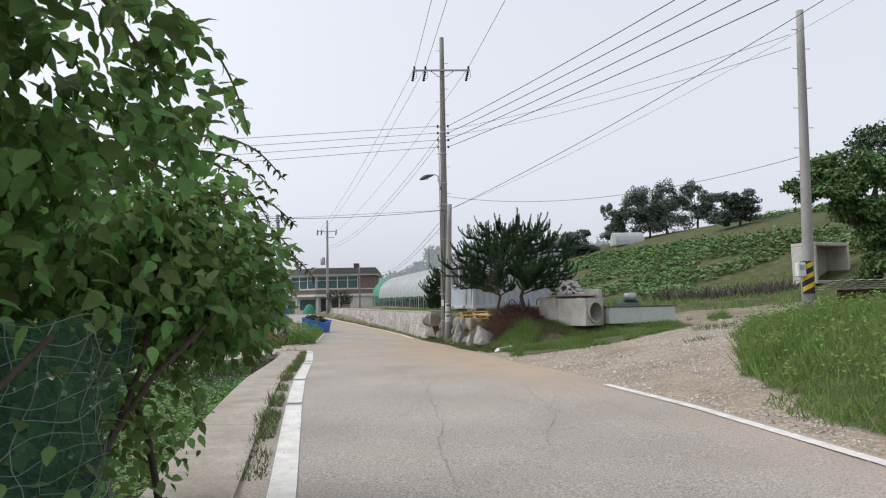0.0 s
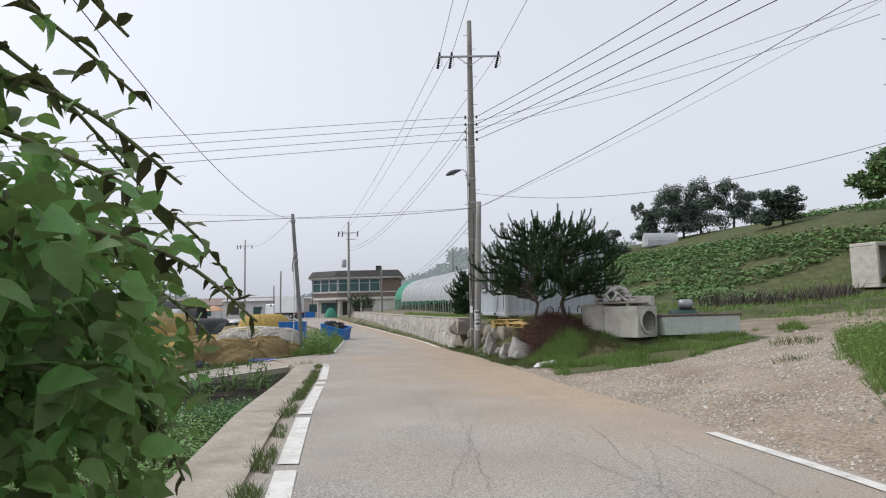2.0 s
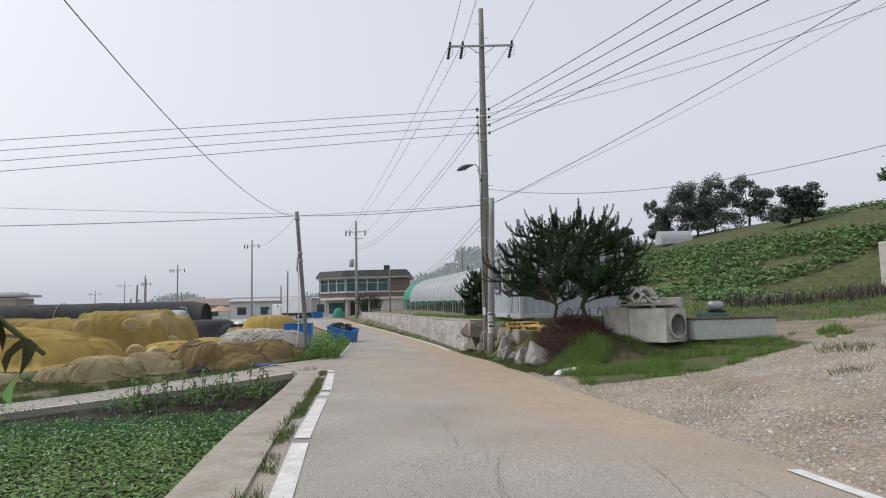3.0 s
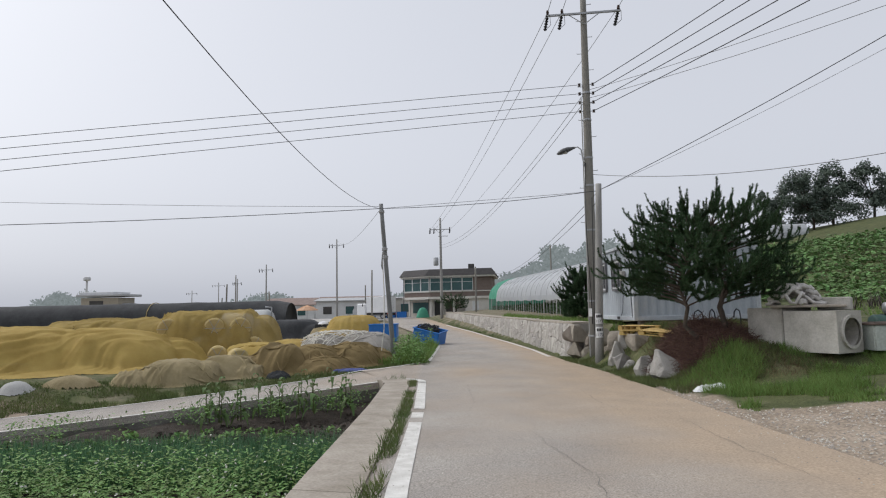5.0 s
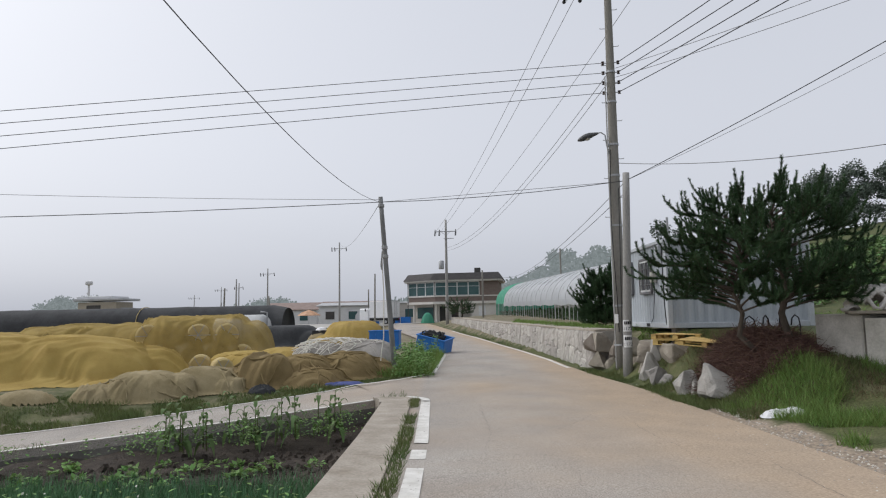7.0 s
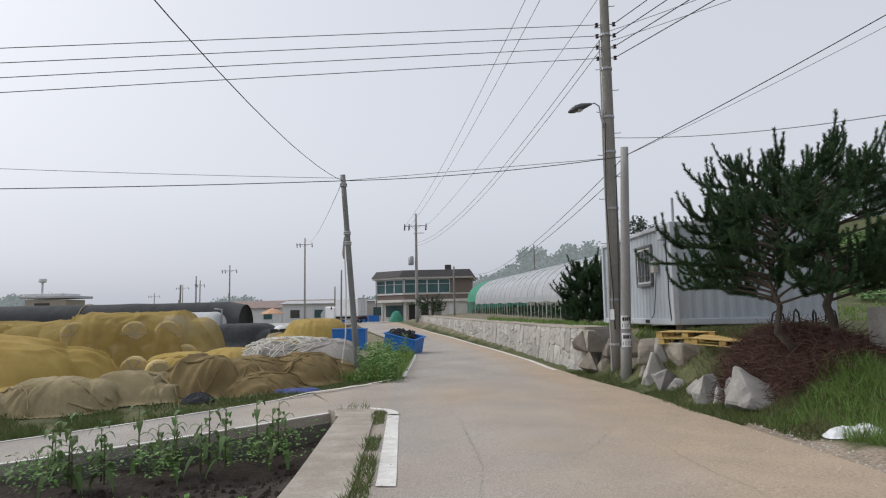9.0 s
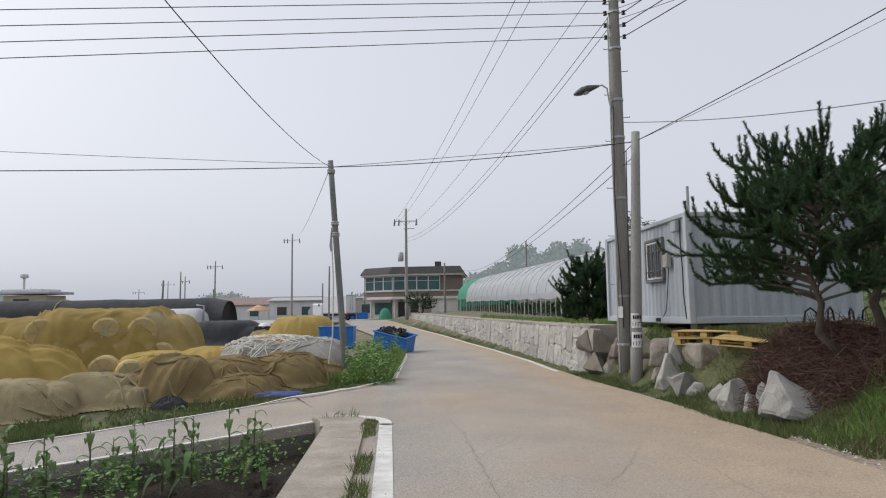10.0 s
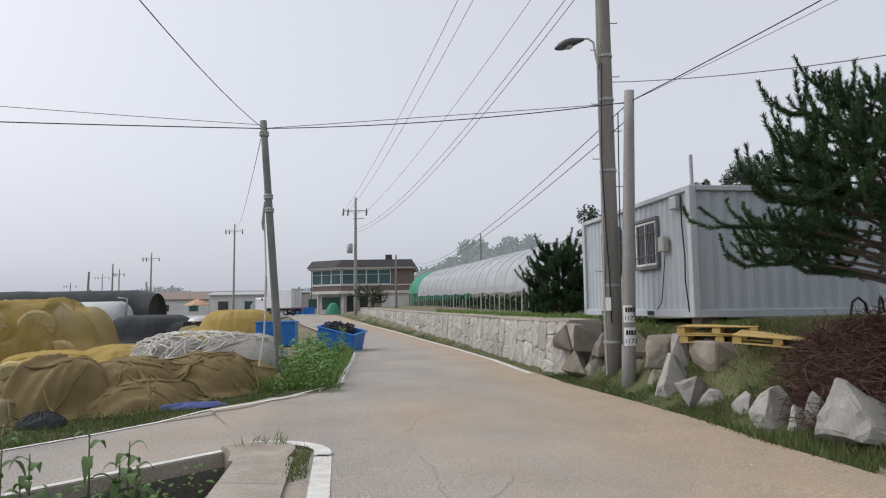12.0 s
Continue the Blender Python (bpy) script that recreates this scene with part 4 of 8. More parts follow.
def window_row(p0, p1, z0, z1, n):
    p0, p1 = Vector((*p0, 0)), Vector((*p1, 0))
    d = (p1 - p0).normalized()
    out = Vector((d.y, -d.x, 0))
    rot = Matrix.Rotation(math.atan2(d.y, d.x), 3, "Z")
    ln = (p1 - p0).length
    for k in range(n):
        c = p0.lerp(p1, (k + 0.5) / n) + out * 0.02 + Vector((0, 0, (z0 + z1) / 2))
        w = part("window", Shape().box(c, (ln / n - 0.1, 0.1, z1 - z0 - 0.08), rot), M_TEAL, house, "tall teal-tinted window")
        for sgn in (-1, 1):
            part("frame", Shape().box(c + d * sgn * (ln / n / 2 - 0.03) + out * 0.04, (0.08, 0.1, z1 - z0), rot), M_ALU, w)
            part("frame", Shape().box(c + Vector((0, 0, sgn * (z1 - z0) / 2)) + out * 0.04, (ln / n - 0.14, 0.1, 0.09), rot), M_ALU, w)
        part("mullion", Shape().box(c + out * 0.05 + Vector((0, 0, 0.3)), (ln / n - 0.16, 0.05, 0.05), rot), M_ALU, w)


window_row((0.45, 2.77), (4.35, 0.43), 3.55, 5.3, 3)
window_row((4.45, 0.4), (10.3, 0.4), 3.55, 5.3, 4)
part("door", Shape().box((10.6, 0.42, 1.05), (0.9, 0.08, 2.05), None, 0.02), M_ALU, house)
for x in (5.3, 6.9):
    part("doorway", Shape().box((x, 2.58, 1.1), (1.2, 0.06, 2.1), None, 0.01), M_DARKROOM, house)
part("shop_window", Shape().box((2.6, 3.42, 1.3), (2.6, 0.06, 1.5), Matrix.Rotation(-0.41, 3, "Z")), M_TEAL, house)
for dx, dy in ((-0.42, 0.1), (3.3, -1.35)):
    part("drain_pipe", Shape().tube([(dx + 0.8, dy + 2.3, 0), (dx + 0.8, dy + 2.3, 5.4)], 0.05, 6), M_DARKROOM, house)

# ---- village in the distance ----
M_ROOF_GREY = mat("grey_sheet_roof", ((0.33, 0.34, 0.35), (0.43, 0.44, 0.45)), 1.5, 0.7)
M_ROOF_RUST = mat("brown_sheet_roof", ((0.20, 0.15, 0.13), (0.28, 0.22, 0.2)), 1.5, 0.8)
M_WHITEWALL = mat("white_render", ((0.55, 0.56, 0.57), (0.66, 0.67, 0.68)), 0.8, 0.85)


def shed(at, w, d, h, pitch, wallm, roofm, label, rz=0.0, doors=2, name="shed"):
    t = thing(name, label, "building", at, rz=rz)
    part("wall", Shape().box((0, 0, h / 2), (w, d, h)), wallm, t)
    s = Shape()
    o = 0.35
    s.v = [(-w / 2 - o, -d / 2 - o, h), (w / 2 + o, -d / 2 - o, h), (w / 2 + o, 0, h + pitch), (-w / 2 - o, 0, h + pitch), (-w / 2 - o, d / 2 + o, h), (w / 2 + o, d / 2 + o, h)]
    s.v += [(x, y, z + 0.12) for x, y, z in s.v]
    s.f = [(0, 1, 2, 3), (3, 2, 5, 4), (6, 9, 8, 7), (9, 10, 11, 8), (0, 6, 7, 1), (4, 5, 11, 10), (0, 3, 9, 6), (3, 4, 10, 9), (1, 7, 8, 2), (2, 8, 11, 5)]
    part("roof", s, roofm, t)
    for k in range(doors):
        x = -w / 2 + w * (k + 0.5) / doors
        wd = part("window", Shape().box((x, -d / 2 - 0.02, h * 0.55), (min(1.4, w / doors * 0.5), 0.06, h * 0.38)), M_TEAL if k % 2 else M_DARKROOM, t)
        part("frame", Shape().box((x, -d / 2 - 0.05, h * 0.55 + h * 0.2), (min(1.5, w / doors * 0.55), 0.08, 0.08)), M_ALU, wd)
    return t


def gz(x, y):
    return ground_z(x, y) - 0.05


for (x, y, w, d, h, p, wm, rm, lb, dn) in (
        (-30, 112, 11, 7, 3.2, 0.5, M_WHITEWALL, M_ROOF_GREY, "low white village building with flat grey roof", 4),
        (-24, 118, 7, 6, 3.6, 0.2, M_PLASTER, M_ROOF_GREY, "small cream shop with a plain sign", 3),
        (-44, 122, 9, 7, 2.8, 1.3, M_WHITEWALL, M_ROOF_RUST, "old village house with brown gabled roof", 3),
        (-55, 128, 10, 7, 2.6, 1.2, M_WHITEWALL, M_ROOF_GREY, "old village house with grey gabled roof", 3),
        (-37, 135, 12, 7, 3.0, 1.5, M_PLASTER, M_ROOF_RUST, "farmhouse with weathered brown roof", 3),
        (-82, 120, 12, 6, 2.4, 0.8, M_WHITEWALL, M_ROOF_GREY, "long low storage building with pale roof", 3)):
    shed((x, y, gz(x, y)), w, d, h, p, wm, rm, lb, 4, max(1, dn - 1))
hut = thing("pavilion", "pale flat-roofed watch hut standing over the yard", "hut", (-64.5, 98, gz(-64, 98)))
part("wall", Shape().box((0, 0, 2.2), (6.0, 4.0, 4.4)), mat("ochre_plaster", ((0.34, 0.30, 0.24), (0.42, 0.38, 0.31)), 1, 0.85), hut)
part("roof", Shape().box((0.2, 0, 4.75), (7.4, 5.0, 0.35), None, 0.06), M_ROOF_GREY, hut)
part("parapet", Shape().box((-0.5, 0, 5.1), (5.6, 4.0, 0.35), None, 0.05), M_WHITEWALL, hut)
part("window", Shape().box((-0.5, -2.03, 3.6), (2.2, 0.06, 0.7)), M_DARKROOM, hut)
part("lean_to", Shape().box((4.6, 0.5, 3.3), (3.6, 3.0, 0.2), Matrix.Rotation(0.12, 3, "Y"), 0.03), M_ROOF_GREY, hut)
part("lean_to_wall", Shape().box((4.2, 0.5, 1.6), (3.0, 2.6, 3.2)), M_DARKROOM, hut)
tw = thing("water_tower", "tall slim white water tower in the haze", "tower", (-136, 190, 0))
part("shaft", Shape().tube([(0, 0, -1), (0, 0, 13)], 0.3, 12), M_WHITEWALL, tw)
part("tank", Shape().lathe([(0.3, 13), (1.0, 13.2), (1.1, 13.6), (1.0, 14.2), (0, 14.4)], 14), M_WHITEWALL, tw)

for (x, y, h, arm, lb) in ((-29.2, 99.5, 12.2, 1.1, "slender concrete power pole far off"), (-44.5, 110, 9.6, 1.2, "distant power pole with crossarm"), (-47, 104, 7.6, 0, "bare concrete pole far off"),
                           (-58, 128, 8.5, 0.9, "distant power pole in the haze"), (-96, 180, 9, 1.6, "faint far power pole"), (-88, 180, 11, 1.8, "faint far power pole")):
    utility_pole((x, y, gz(x, y)), h, (0, 0), 0.15, 0.09, M_POLE, lb, arms=((h - 0.9, arm, 0.0),) if arm else (), steps=False)
for (x, y, h, lx) in ((-33.2, 72.5, 4.6, 0.1), (-31.2, 80, 4.0, -0.35), (-41.5, 88, 3.6, 0.2), (-23.0, 92, 5.0, 0), (-19.2, 80, 6.2, 0.05), (-6.6, 72.4, 4.6, 0.0), (1.2, 79, 6.6, 0.0)):
    utility_pole((x, y, gz(x, y)), h, (lx, 0), 0.1, 0.08, M_POLE_DARK, "thin dark post standing in the yard", steps=False, name="post")
par = thing("parasol", "faded orange parasol over a stall", "parasol", (-32.5, 96, gz(-32, 96)))
part("pole", Shape().tube([(0, 0, 0), (0, 0, 2.4)], 0.03, 6), M_STEEL, par)
part("canopy", Shape().lathe([(1.7, 1.75), (1.6, 1.85), (0.9, 2.25), (0.0, 2.55)], 8), mat("orange_cloth", ((0.42, 0.20, 0.10), (0.55, 0.38, 0.26)), 2, 0.8), par)
par2 = thing("parasol", "small red parasol outside the shop", "parasol", (-21.8, 97, gz(-21, 97)))
part("pole", Shape().tube([(0, 0, 0), (0, 0, 2.2)], 0.03, 6), M_STEEL, par2)
part("canopy", Shape().lathe([(1.2, 1.5), (1.1, 1.65), (0.6, 1.95), (0.0, 2.15)], 8), mat("red_cloth", ((0.5, 0.05, 0.07), (0.6, 0.1, 0.11)), 2, 0.8), par2)

# vehicles
M_CARPAINT = mat("silver_paint", ((0.42, 0.43, 0.44), (0.48, 0.49, 0.5)), 1, 0.3, 0.3, bump=0)
M_WHITEPAINT = mat("white_vehicle_paint", ((0.62, 0.63, 0.65), (0.7, 0.71, 0.72)), 1, 0.4, bump=0)
M_TYRE = mat("tyre", ((0.02, 0.02, 0.02), (0.035, 0.035, 0.035)), 12, 0.8)
M_TAIL = mat("red_lamp", ((0.45, 0.03, 0.025), (0.55, 0.05, 0.04)), 4, 0.3, bump=0)


def wheel(parent, x, y, r, w):
    s = Shape().lathe([(r * 0.6, -w / 2), (r * 0.95, -w / 2), (r, -w / 3), (r, w / 3), (r * 0.95, w / 2), (r * 0.6, w / 2)], 16)
    s.v = [(x + vz, y + vx, r + vy) for vx, vy, vz in s.v]
    wh = part("wheel", s, M_TYRE, parent, smooth=True)
    s = Shape().lathe([(0, -w / 2 + 0.02), (r * 0.6, -w / 2 + 0.02), (r * 0.6, w / 2 - 0.02), (0, w / 2 - 0.02)], 12)
    s.v = [(x + vz, y + vx, r + vy) for vx, vy, vz in s.v]
    part("rim", s, M_STEEL, wh)


truck = thing("box_truck", "white box truck standing before the house", "truck", (-17.8, 84.5, 1.0), rz=68)
part("cargo_box", Shape().box((0, 1.6, 1.75), (1.85, 3.1, 1.95), None, 0.03), M_WHITEPAINT, truck)
for sx in (-1, 1):
    dr = part("rear_door", Shape().box((sx * 0.44, 0.03, 1.75), (0.85, 0.04, 1.8), None, 0.012), M_WHITEPAINT, truck)
    part("lock_rod", Shape().tube([(sx * 0.22, -0.01, 0.95), (sx * 0.22, -0.01, 2.6)], 0.018, 6), M_STEEL, dr)
    part("handle", Shape().box((sx * 0.3, -0.02, 1.3), (0.2, 0.03, 0.06)), M_STEEL, dr)
    part("tail_lamp", Shape().box((sx * 0.72, 0.08, 0.62), (0.3, 0.06, 0.14), None, 0.01), M_TAIL, truck)
    part("mirror", Shape().box((sx * 1.08, 3.6, 1.7), (0.18, 0.08, 0.3), None, 0.02), M_BLACK, truck)
part("box_frame", Shape().box((0, 0.02, 2.75), (1.9, 0.08, 0.07)).box((0, 0.02, 0.78), (1.9, 0.08, 0.07)), M_STEEL, truck)
part("chassis", Shape().box((0, 2.2, 0.62), (1.3, 4.4, 0.2)), M_BLACK, truck)
part("bumper", Shape().box((0, 0.1, 0.48), (1.7, 0.1, 0.12), None, 0.02), M_BLACK, truck)
part("number_plate", Shape().box((0, 0.02, 0.6), (0.4, 0.02, 0.16)), M_ALU, truck)
part("cab", Shape().box((0, 4.0, 1.15), (1.7, 1.4, 1.5), None, 0.12), M_WHITEPAINT, truck)
part("windscreen", Shape().box((0, 4.68, 1.5), (1.45, 0.06, 0.6), None, 0.02), M_GLASS, truck)
for x in (-0.68, 0.68):
    for y in (0.9, 3.9):
        wheel(truck, x, y, 0.3, 0.2)


def van(at, rz, paint, label, pickup=False):
    v = thing("parked_van" if not pickup else "pickup_truck", label, "van" if not pickup else "truck", at, rz=rz)
    s = Shape()
    prof = [(-2.3, 0.35), (2.3, 0.35), (2.35, 0.8), (1.75, 1.0), (1.05, 1.62), (-1.9, 1.7), (-2.3, 1.1)] if not pickup else [(-2.3, 0.45), (2.3, 0.45), (2.35, 1.1), (2.1, 1.85), (0.9, 1.9), (0.8, 0.85), (-2.3, 0.85)]
    n = len(prof)
    s.v = [(x, y, z) for y in (-0.85, 0.85) for x, z in prof]
    s.f = [tuple(range(n)), tuple(range(n, 2 * n))[::-1]] + [(i, n + i, n + (i + 1) % n, (i + 1) % n) for i in range(n)]
    part("body", s, paint, v)
    for sy in (-0.86, 0.86):
        for (x0, x1) in (((-1.7, -0.7), (-0.6, 0.3), (0.38, 1.15)) if not pickup else ((1.1, 1.8),)):
            part("side_window", Shape().box(((x0 + x1) / 2, sy, 1.3 if not pickup else 1.5), (x1 - x0, 0.03, 0.42), None, 0.012), M_GLASS, v)
    for x in (-1.5, 1.5):
        for y in (-0.72, 0.72):
            s = Shape().lathe([(0.18, -0.1), (0.3, -0.1), (0.32, 0), (0.3, 0.1), (0.18, 0.1)], 14)
            s.v = [(x + vx, y + vz, 0.32 + vy) for vx, vy, vz in s.v]
            part("wheel", s, M_TYRE, v)
    return v


van((-21.3, 88.5, 1.0), 6, M_CARPAINT, "silver people carrier parked before the house")
van((-41.0, 95, gz(-41, 95)), -8, M_WHITEPAINT, "white pickup truck parked beyond the net yard", True)

# ---- net yard ----
M_NET_Y = mat("yellow_net", ((0.32, 0.215, 0.055), (0.47, 0.345, 0.105)), 1.3, 0.85, bump=0.8, fine=40, grain=0.35, alpha=0.82, bumpdist=0.015)
M_NET_THIN = mat("thin_yellow_net", ((0.30, 0.21, 0.058), (0.45, 0.335, 0.105)), 1.3, 0.85, bump=0.5, fine=40, grain=0.3, alpha=0.6, bumpdist=0.012)
M_NET_B = mat("brown_net", ((0.14, 0.10, 0.042), (0.255, 0.19, 0.09)), 1.6, 0.9, bump=0.8, fine=45, grain=0.45, bumpdist=0.02)
M_NET_BEIGE = mat("faded_net", ((0.20, 0.16, 0.08), (0.33, 0.275, 0.165)), 1.8, 0.9, bump=0.8, fine=50, grain=0.4, bumpdist=0.02)
M_NET_GREY = mat("grey_net", ((0.26, 0.245, 0.225), (0.40, 0.38, 0.35)), 1.8, 0.9, bump=0.8, fine=45, grain=0.45, bumpdist=0.02)
M_TARP = mat("black_tarp", ((0.018, 0.02, 0.023), (0.045, 0.048, 0.052)), 1.2, 0.8, bump=0.5, fine=12)
M_FLOAT = mat("float_foam", ((0.36, 0.275, 0.12), (0.48, 0.385, 0.19)), 3, 0.9, bump=0.4)


def drape(cx, cy, rx, ry, rot, height, power, seed, folds=0.05, square=1.0, rings=26, spokes=90, lumps=0.0, lump_size=1.0, tilt=(0, 0)):
    """A sheet draped over a heap: radial folds that deepen towards the hem, lumps on top."""
    s = Shape()
    c, sn = math.cos(rot), math.sin(rot)
    for i in range(rings + 1):
        r = (i / rings) ** 0.8
        for k in range(spokes):
            a = 2 * math.pi * k / spokes
            ca, sa = math.cos(a), math.sin(a)
            ux = math.copysign(abs(ca) ** square, ca) * r
            uy = math.copysign(abs(sa) ** square, sa) * r
            wob = 1 + 0.07 * noise.noise(Vector((ca * 2, sa * 2, seed * 3.1)))
            lx, ly = ux * rx * wob, uy * ry * wob
            x, y = cx + c * lx - sn * ly, cy + sn * lx + c * ly
            h = height * (1 - r ** power) * (1 + tilt[0] * ux + tilt[1] * uy)
            h += lumps * r ** 0.0 * (1 - r ** 6) * (noise.noise(Vector((x / lump_size, y / lump_size, seed))) + 0.5 * noise.noise(Vector((x / lump_size * 2.1, y / lump_size * 2.1, seed + 4))))
            q = noise.noise(Vector((ca * 5 + 0.4 * x, sa * 5 + 0.4 * y, seed + r * 1.2)))
            ridge = (1 - abs(q) * 2.2) * folds * (0.35 + r) * (1 - r ** 12)
            q2 = noise.noise(Vector((x * 1.9 + seed, y * 1.1, r * 3)))
            ridge += (1 - abs(q2) * 2) * folds * 0.6
            z = ground_z(x, y) + max(0.02, h + ridge)
            s.v.append((x, y, z))
    for i in range(rings):
        for k in range(spokes):
            a, b2 = i * spokes + k, i * spokes + (k + 1) % spokes
            s.f.append((a, a + spokes, b2 + spokes, b2))
    return s



def heap(name, lumps, m, label, category, res=0.1, fold=0.05, seed=0, group="", hem=0.35, flow=False, strands=0, sweep=None):
    """A cloth thrown over several lumps (x, y, rx, ry, turn, height, steepness, squareness): tight over the tops, folded down the sides."""
    x0, x1 = min(l[0] - 1.5 * max(l[2], l[3]) for l in lumps), max(l[0] + 1.5 * max(l[2], l[3]) for l in lumps)
    y0, y1 = min(l[1] - 1.5 * max(l[2], l[3]) for l in lumps), max(l[1] + 1.5 * max(l[2], l[3]) for l in lumps)
    nx, ny = int((x1 - x0) / res) + 1, int((y1 - y0) / res) + 1
    idx, s = {}, Shape()
    for j in range(ny):
        for i in range(nx):
            x, y = x0 + i * res, y0 + j * res
            best, ba, br = 0.0, 0.0, 1.0
            w = 1 + 0.12 * noise.noise(Vector((x * 0.7, y * 0.7, seed + 9)))
            for (cx, cy, rx, ry, tn, h, p, q) in lumps:
                dx, dy = x - cx, y - cy
                u, v = (math.cos(tn) * dx + math.sin(tn) * dy) / rx / w, (-math.sin(tn) * dx + math.cos(tn) * dy) / ry / w
                r = (abs(u) ** q + abs(v) ** q) ** (1 / q)
                top = h * (1 - min(1, r) ** p) if r < 1 else 0
                skirt = h * hem * max(0, 1.32 - r) ** 1.3 if r < 1.32 else 0
                k = max(top, skirt)
                if k > best:
                    best, ba, br = k, math.atan2(v, u), r
            if best <= 0.012:
                continue
            wx, wy = x + 0.5 * noise.noise(Vector((x * 0.8, y * 0.8, seed + 1))), y + 0.5 * noise.noise(Vector((x * 0.8, y * 0.8, seed + 7)))
            slack = 0.35 + 0.9 * max(0, 0.5 + noise.noise(Vector((x * 0.45, y * 0.45, seed + 11))))
            side = smooth(0.3, 0.9, br)
            if sweep:
                al, ac = wx * sweep[0] + wy * sweep[1], wx * sweep[1] - wy * sweep[0]
                c1 = noise.noise(Vector((al * 0.3, ac * 1.25, seed)))
                c2 = noise.noise(Vector((al * 0.4, ac * 3.0 + 0.4 * al, seed + 3)))
            elif flow:
                c1 = noise.noise(Vector((wx * 0.55 + wy * 0.25, wy * 2.6 - wx * 0.5, seed)))
                c2 = noise.noise(Vector((wx * 1.1, wy * 5.0 - wx * 1.2, seed + 3)))
            else:
                c1 = noise.noise(Vector((math.cos(ba) * 4.2 + 0.35 * wx, math.sin(ba) * 4.2 + 0.35 * wy, seed + 0.4 * br)))
                c2 = noise.noise(Vector((math.cos(ba) * 9 + 0.8 * wx, math.sin(ba) * 9 + 0.8 * wy, seed + 5)))
            crease = max(0.0, 1 - 3.2 * abs(c1)) ** 1.5 + 0.55 * max(0.0, 1 - 3.0 * abs(c2)) ** 1.5
            f = fold * slack * ((0.45 + 0.75 * side) * crease - 0.25)
            f += fold * 0.3 * noise.noise(Vector((x * 0.8, y * 0.8, seed + 2)))
            f += 0.012 * noise.noise(Vector((x * 5, y * 5, seed + 3)))
            idx[i, j] = len(s.v)
            s.v.append((x, y, ground_z(x, y) + max(0.01, best + f * min(1, best / 0.2))))
    if strands:
        rr = random.Random(seed + 100)
        surf = {(i, j): s.v[k][2] for (i, j), k in idx.items()}
        st = Shape()
        keys = [q for q in idx if s.v[idx[q]][2] - ground_z(s.v[idx[q]][0], s.v[idx[q]][1]) > 0.16]
        for _ in range(strands):
            i, j = rr.choice(keys)
            x, y = x0 + i * res, y0 + j * res
            a = rr.uniform(-0.55, 0.55) + (0 if rr.random() < 0.75 else 1.4)
            pts, bend = [], rr.uniform(-0.16, 0.16)
            for t in range(rr.randint(10, 30)):
                q = (round((x - x0) / res), round((y - y0) / res))
                if q not in surf:
                    break
                pts.append((x, y, surf[q]))
                x, y = x + 0.1 * math.cos(a), y + 0.1 * math.sin(a)
                a += bend + rr.uniform(-0.08, 0.08)
            if len(pts) > 4:
                w = rr.uniform(0.012, 0.034)
                zs = [p[2] for p in pts]
                zs = [sum(zs[max(0, t - 2):t + 3]) / len(zs[max(0, t - 2):t + 3]) for t in range(len(zs))]
                pts = [(p[0], p[1], max(z, p[2] - 0.5 * w)) for p, z in zip(pts, zs)]
                st.tube(pts, [w * (0.25 + math.sin(math.pi * (t + 0.5) / len(pts))) for t in range(len(pts))], 6)
    for (i, j), k in idx.items():
        if (i + 1, j) in idx and (i, j + 1) in idx and (i + 1, j + 1) in idx:
            s.f.append((k, idx[i + 1, j], idx[i + 1, j + 1], idx[i, j + 1]))
    ob = solid(name, s, m, label, category, smooth=True, group=group)
    if strands and st.v:
        tagged(part("gathered_folds", st, m, ob, smooth=True), kind="stuff")
    return ob


heap("fishing_net", [(-20.6, 37.6, 4.6, 3.0, 0.05, 1.62, 9, 4), (-26.5, 37.5, 4.0, 3.4, 0.0, 1.35, 6, 3), (-32, 39, 4, 4, 0, 1.3, 5, 3), (-16.3, 36.9, 2.3, 3.0, 0.32, 1.95, 12, 5), (-14.5, 37.3, 1.3, 2.3, 0.32, 1.7, 5, 3)], M_NET_THIN, "large stack of round fishing floats under yellow netting", "net stack", 0.07, 0.15, 3, sweep=(0.4, 0.92))
heap("fishing_net", [(-17.4, 30.4, 3.2, 2.3, 0.25, 1.45, 3.2, 2.4), (-20.6, 29.5, 4.0, 2.6, 0.1, 1.6, 3.0, 2.4), (-25.5, 28.6, 4.4, 2.8, 0, 1.5, 3.0, 2.4), (-15.4, 31.4, 1.6, 1.6, 0.2, 1.05, 2.2, 2.0)], M_NET_Y, "long bundle draped in taut yellow netting with sweeping folds", "net stack", 0.06, 0.22, 8, hem=0.42, sweep=(0.74, 0.67))
heap("fishing_net", [(-11.4, 34.3, 1.6, 1.5, 0, 0.78, 3, 2.2), (-12.8, 33.6, 1.6, 1.3, 0.2, 0.7, 3, 2.2)], M_NET_Y, "low pile of loose yellow netting", "net stack", 0.07, 0.12, 12, strands=12)
heap("fishing_net", [(-9.1, 29.9, 1.25, 1.05, 0.6, 0.8, 2.6, 2), (-7.9, 30.9, 1.25, 1.0, 0.7, 0.84, 2.6, 2), (-8.5, 29.2, 1.1, 0.7, 0.8, 0.46, 2.2, 2), (-7.2, 31.6, 0.8, 0.8, 0.7, 0.6, 2.2, 2)], M_NET_B, "crumpled pile of brown fishing net", "net stack", 0.045, 0.16, 21, flow=True, strands=46)
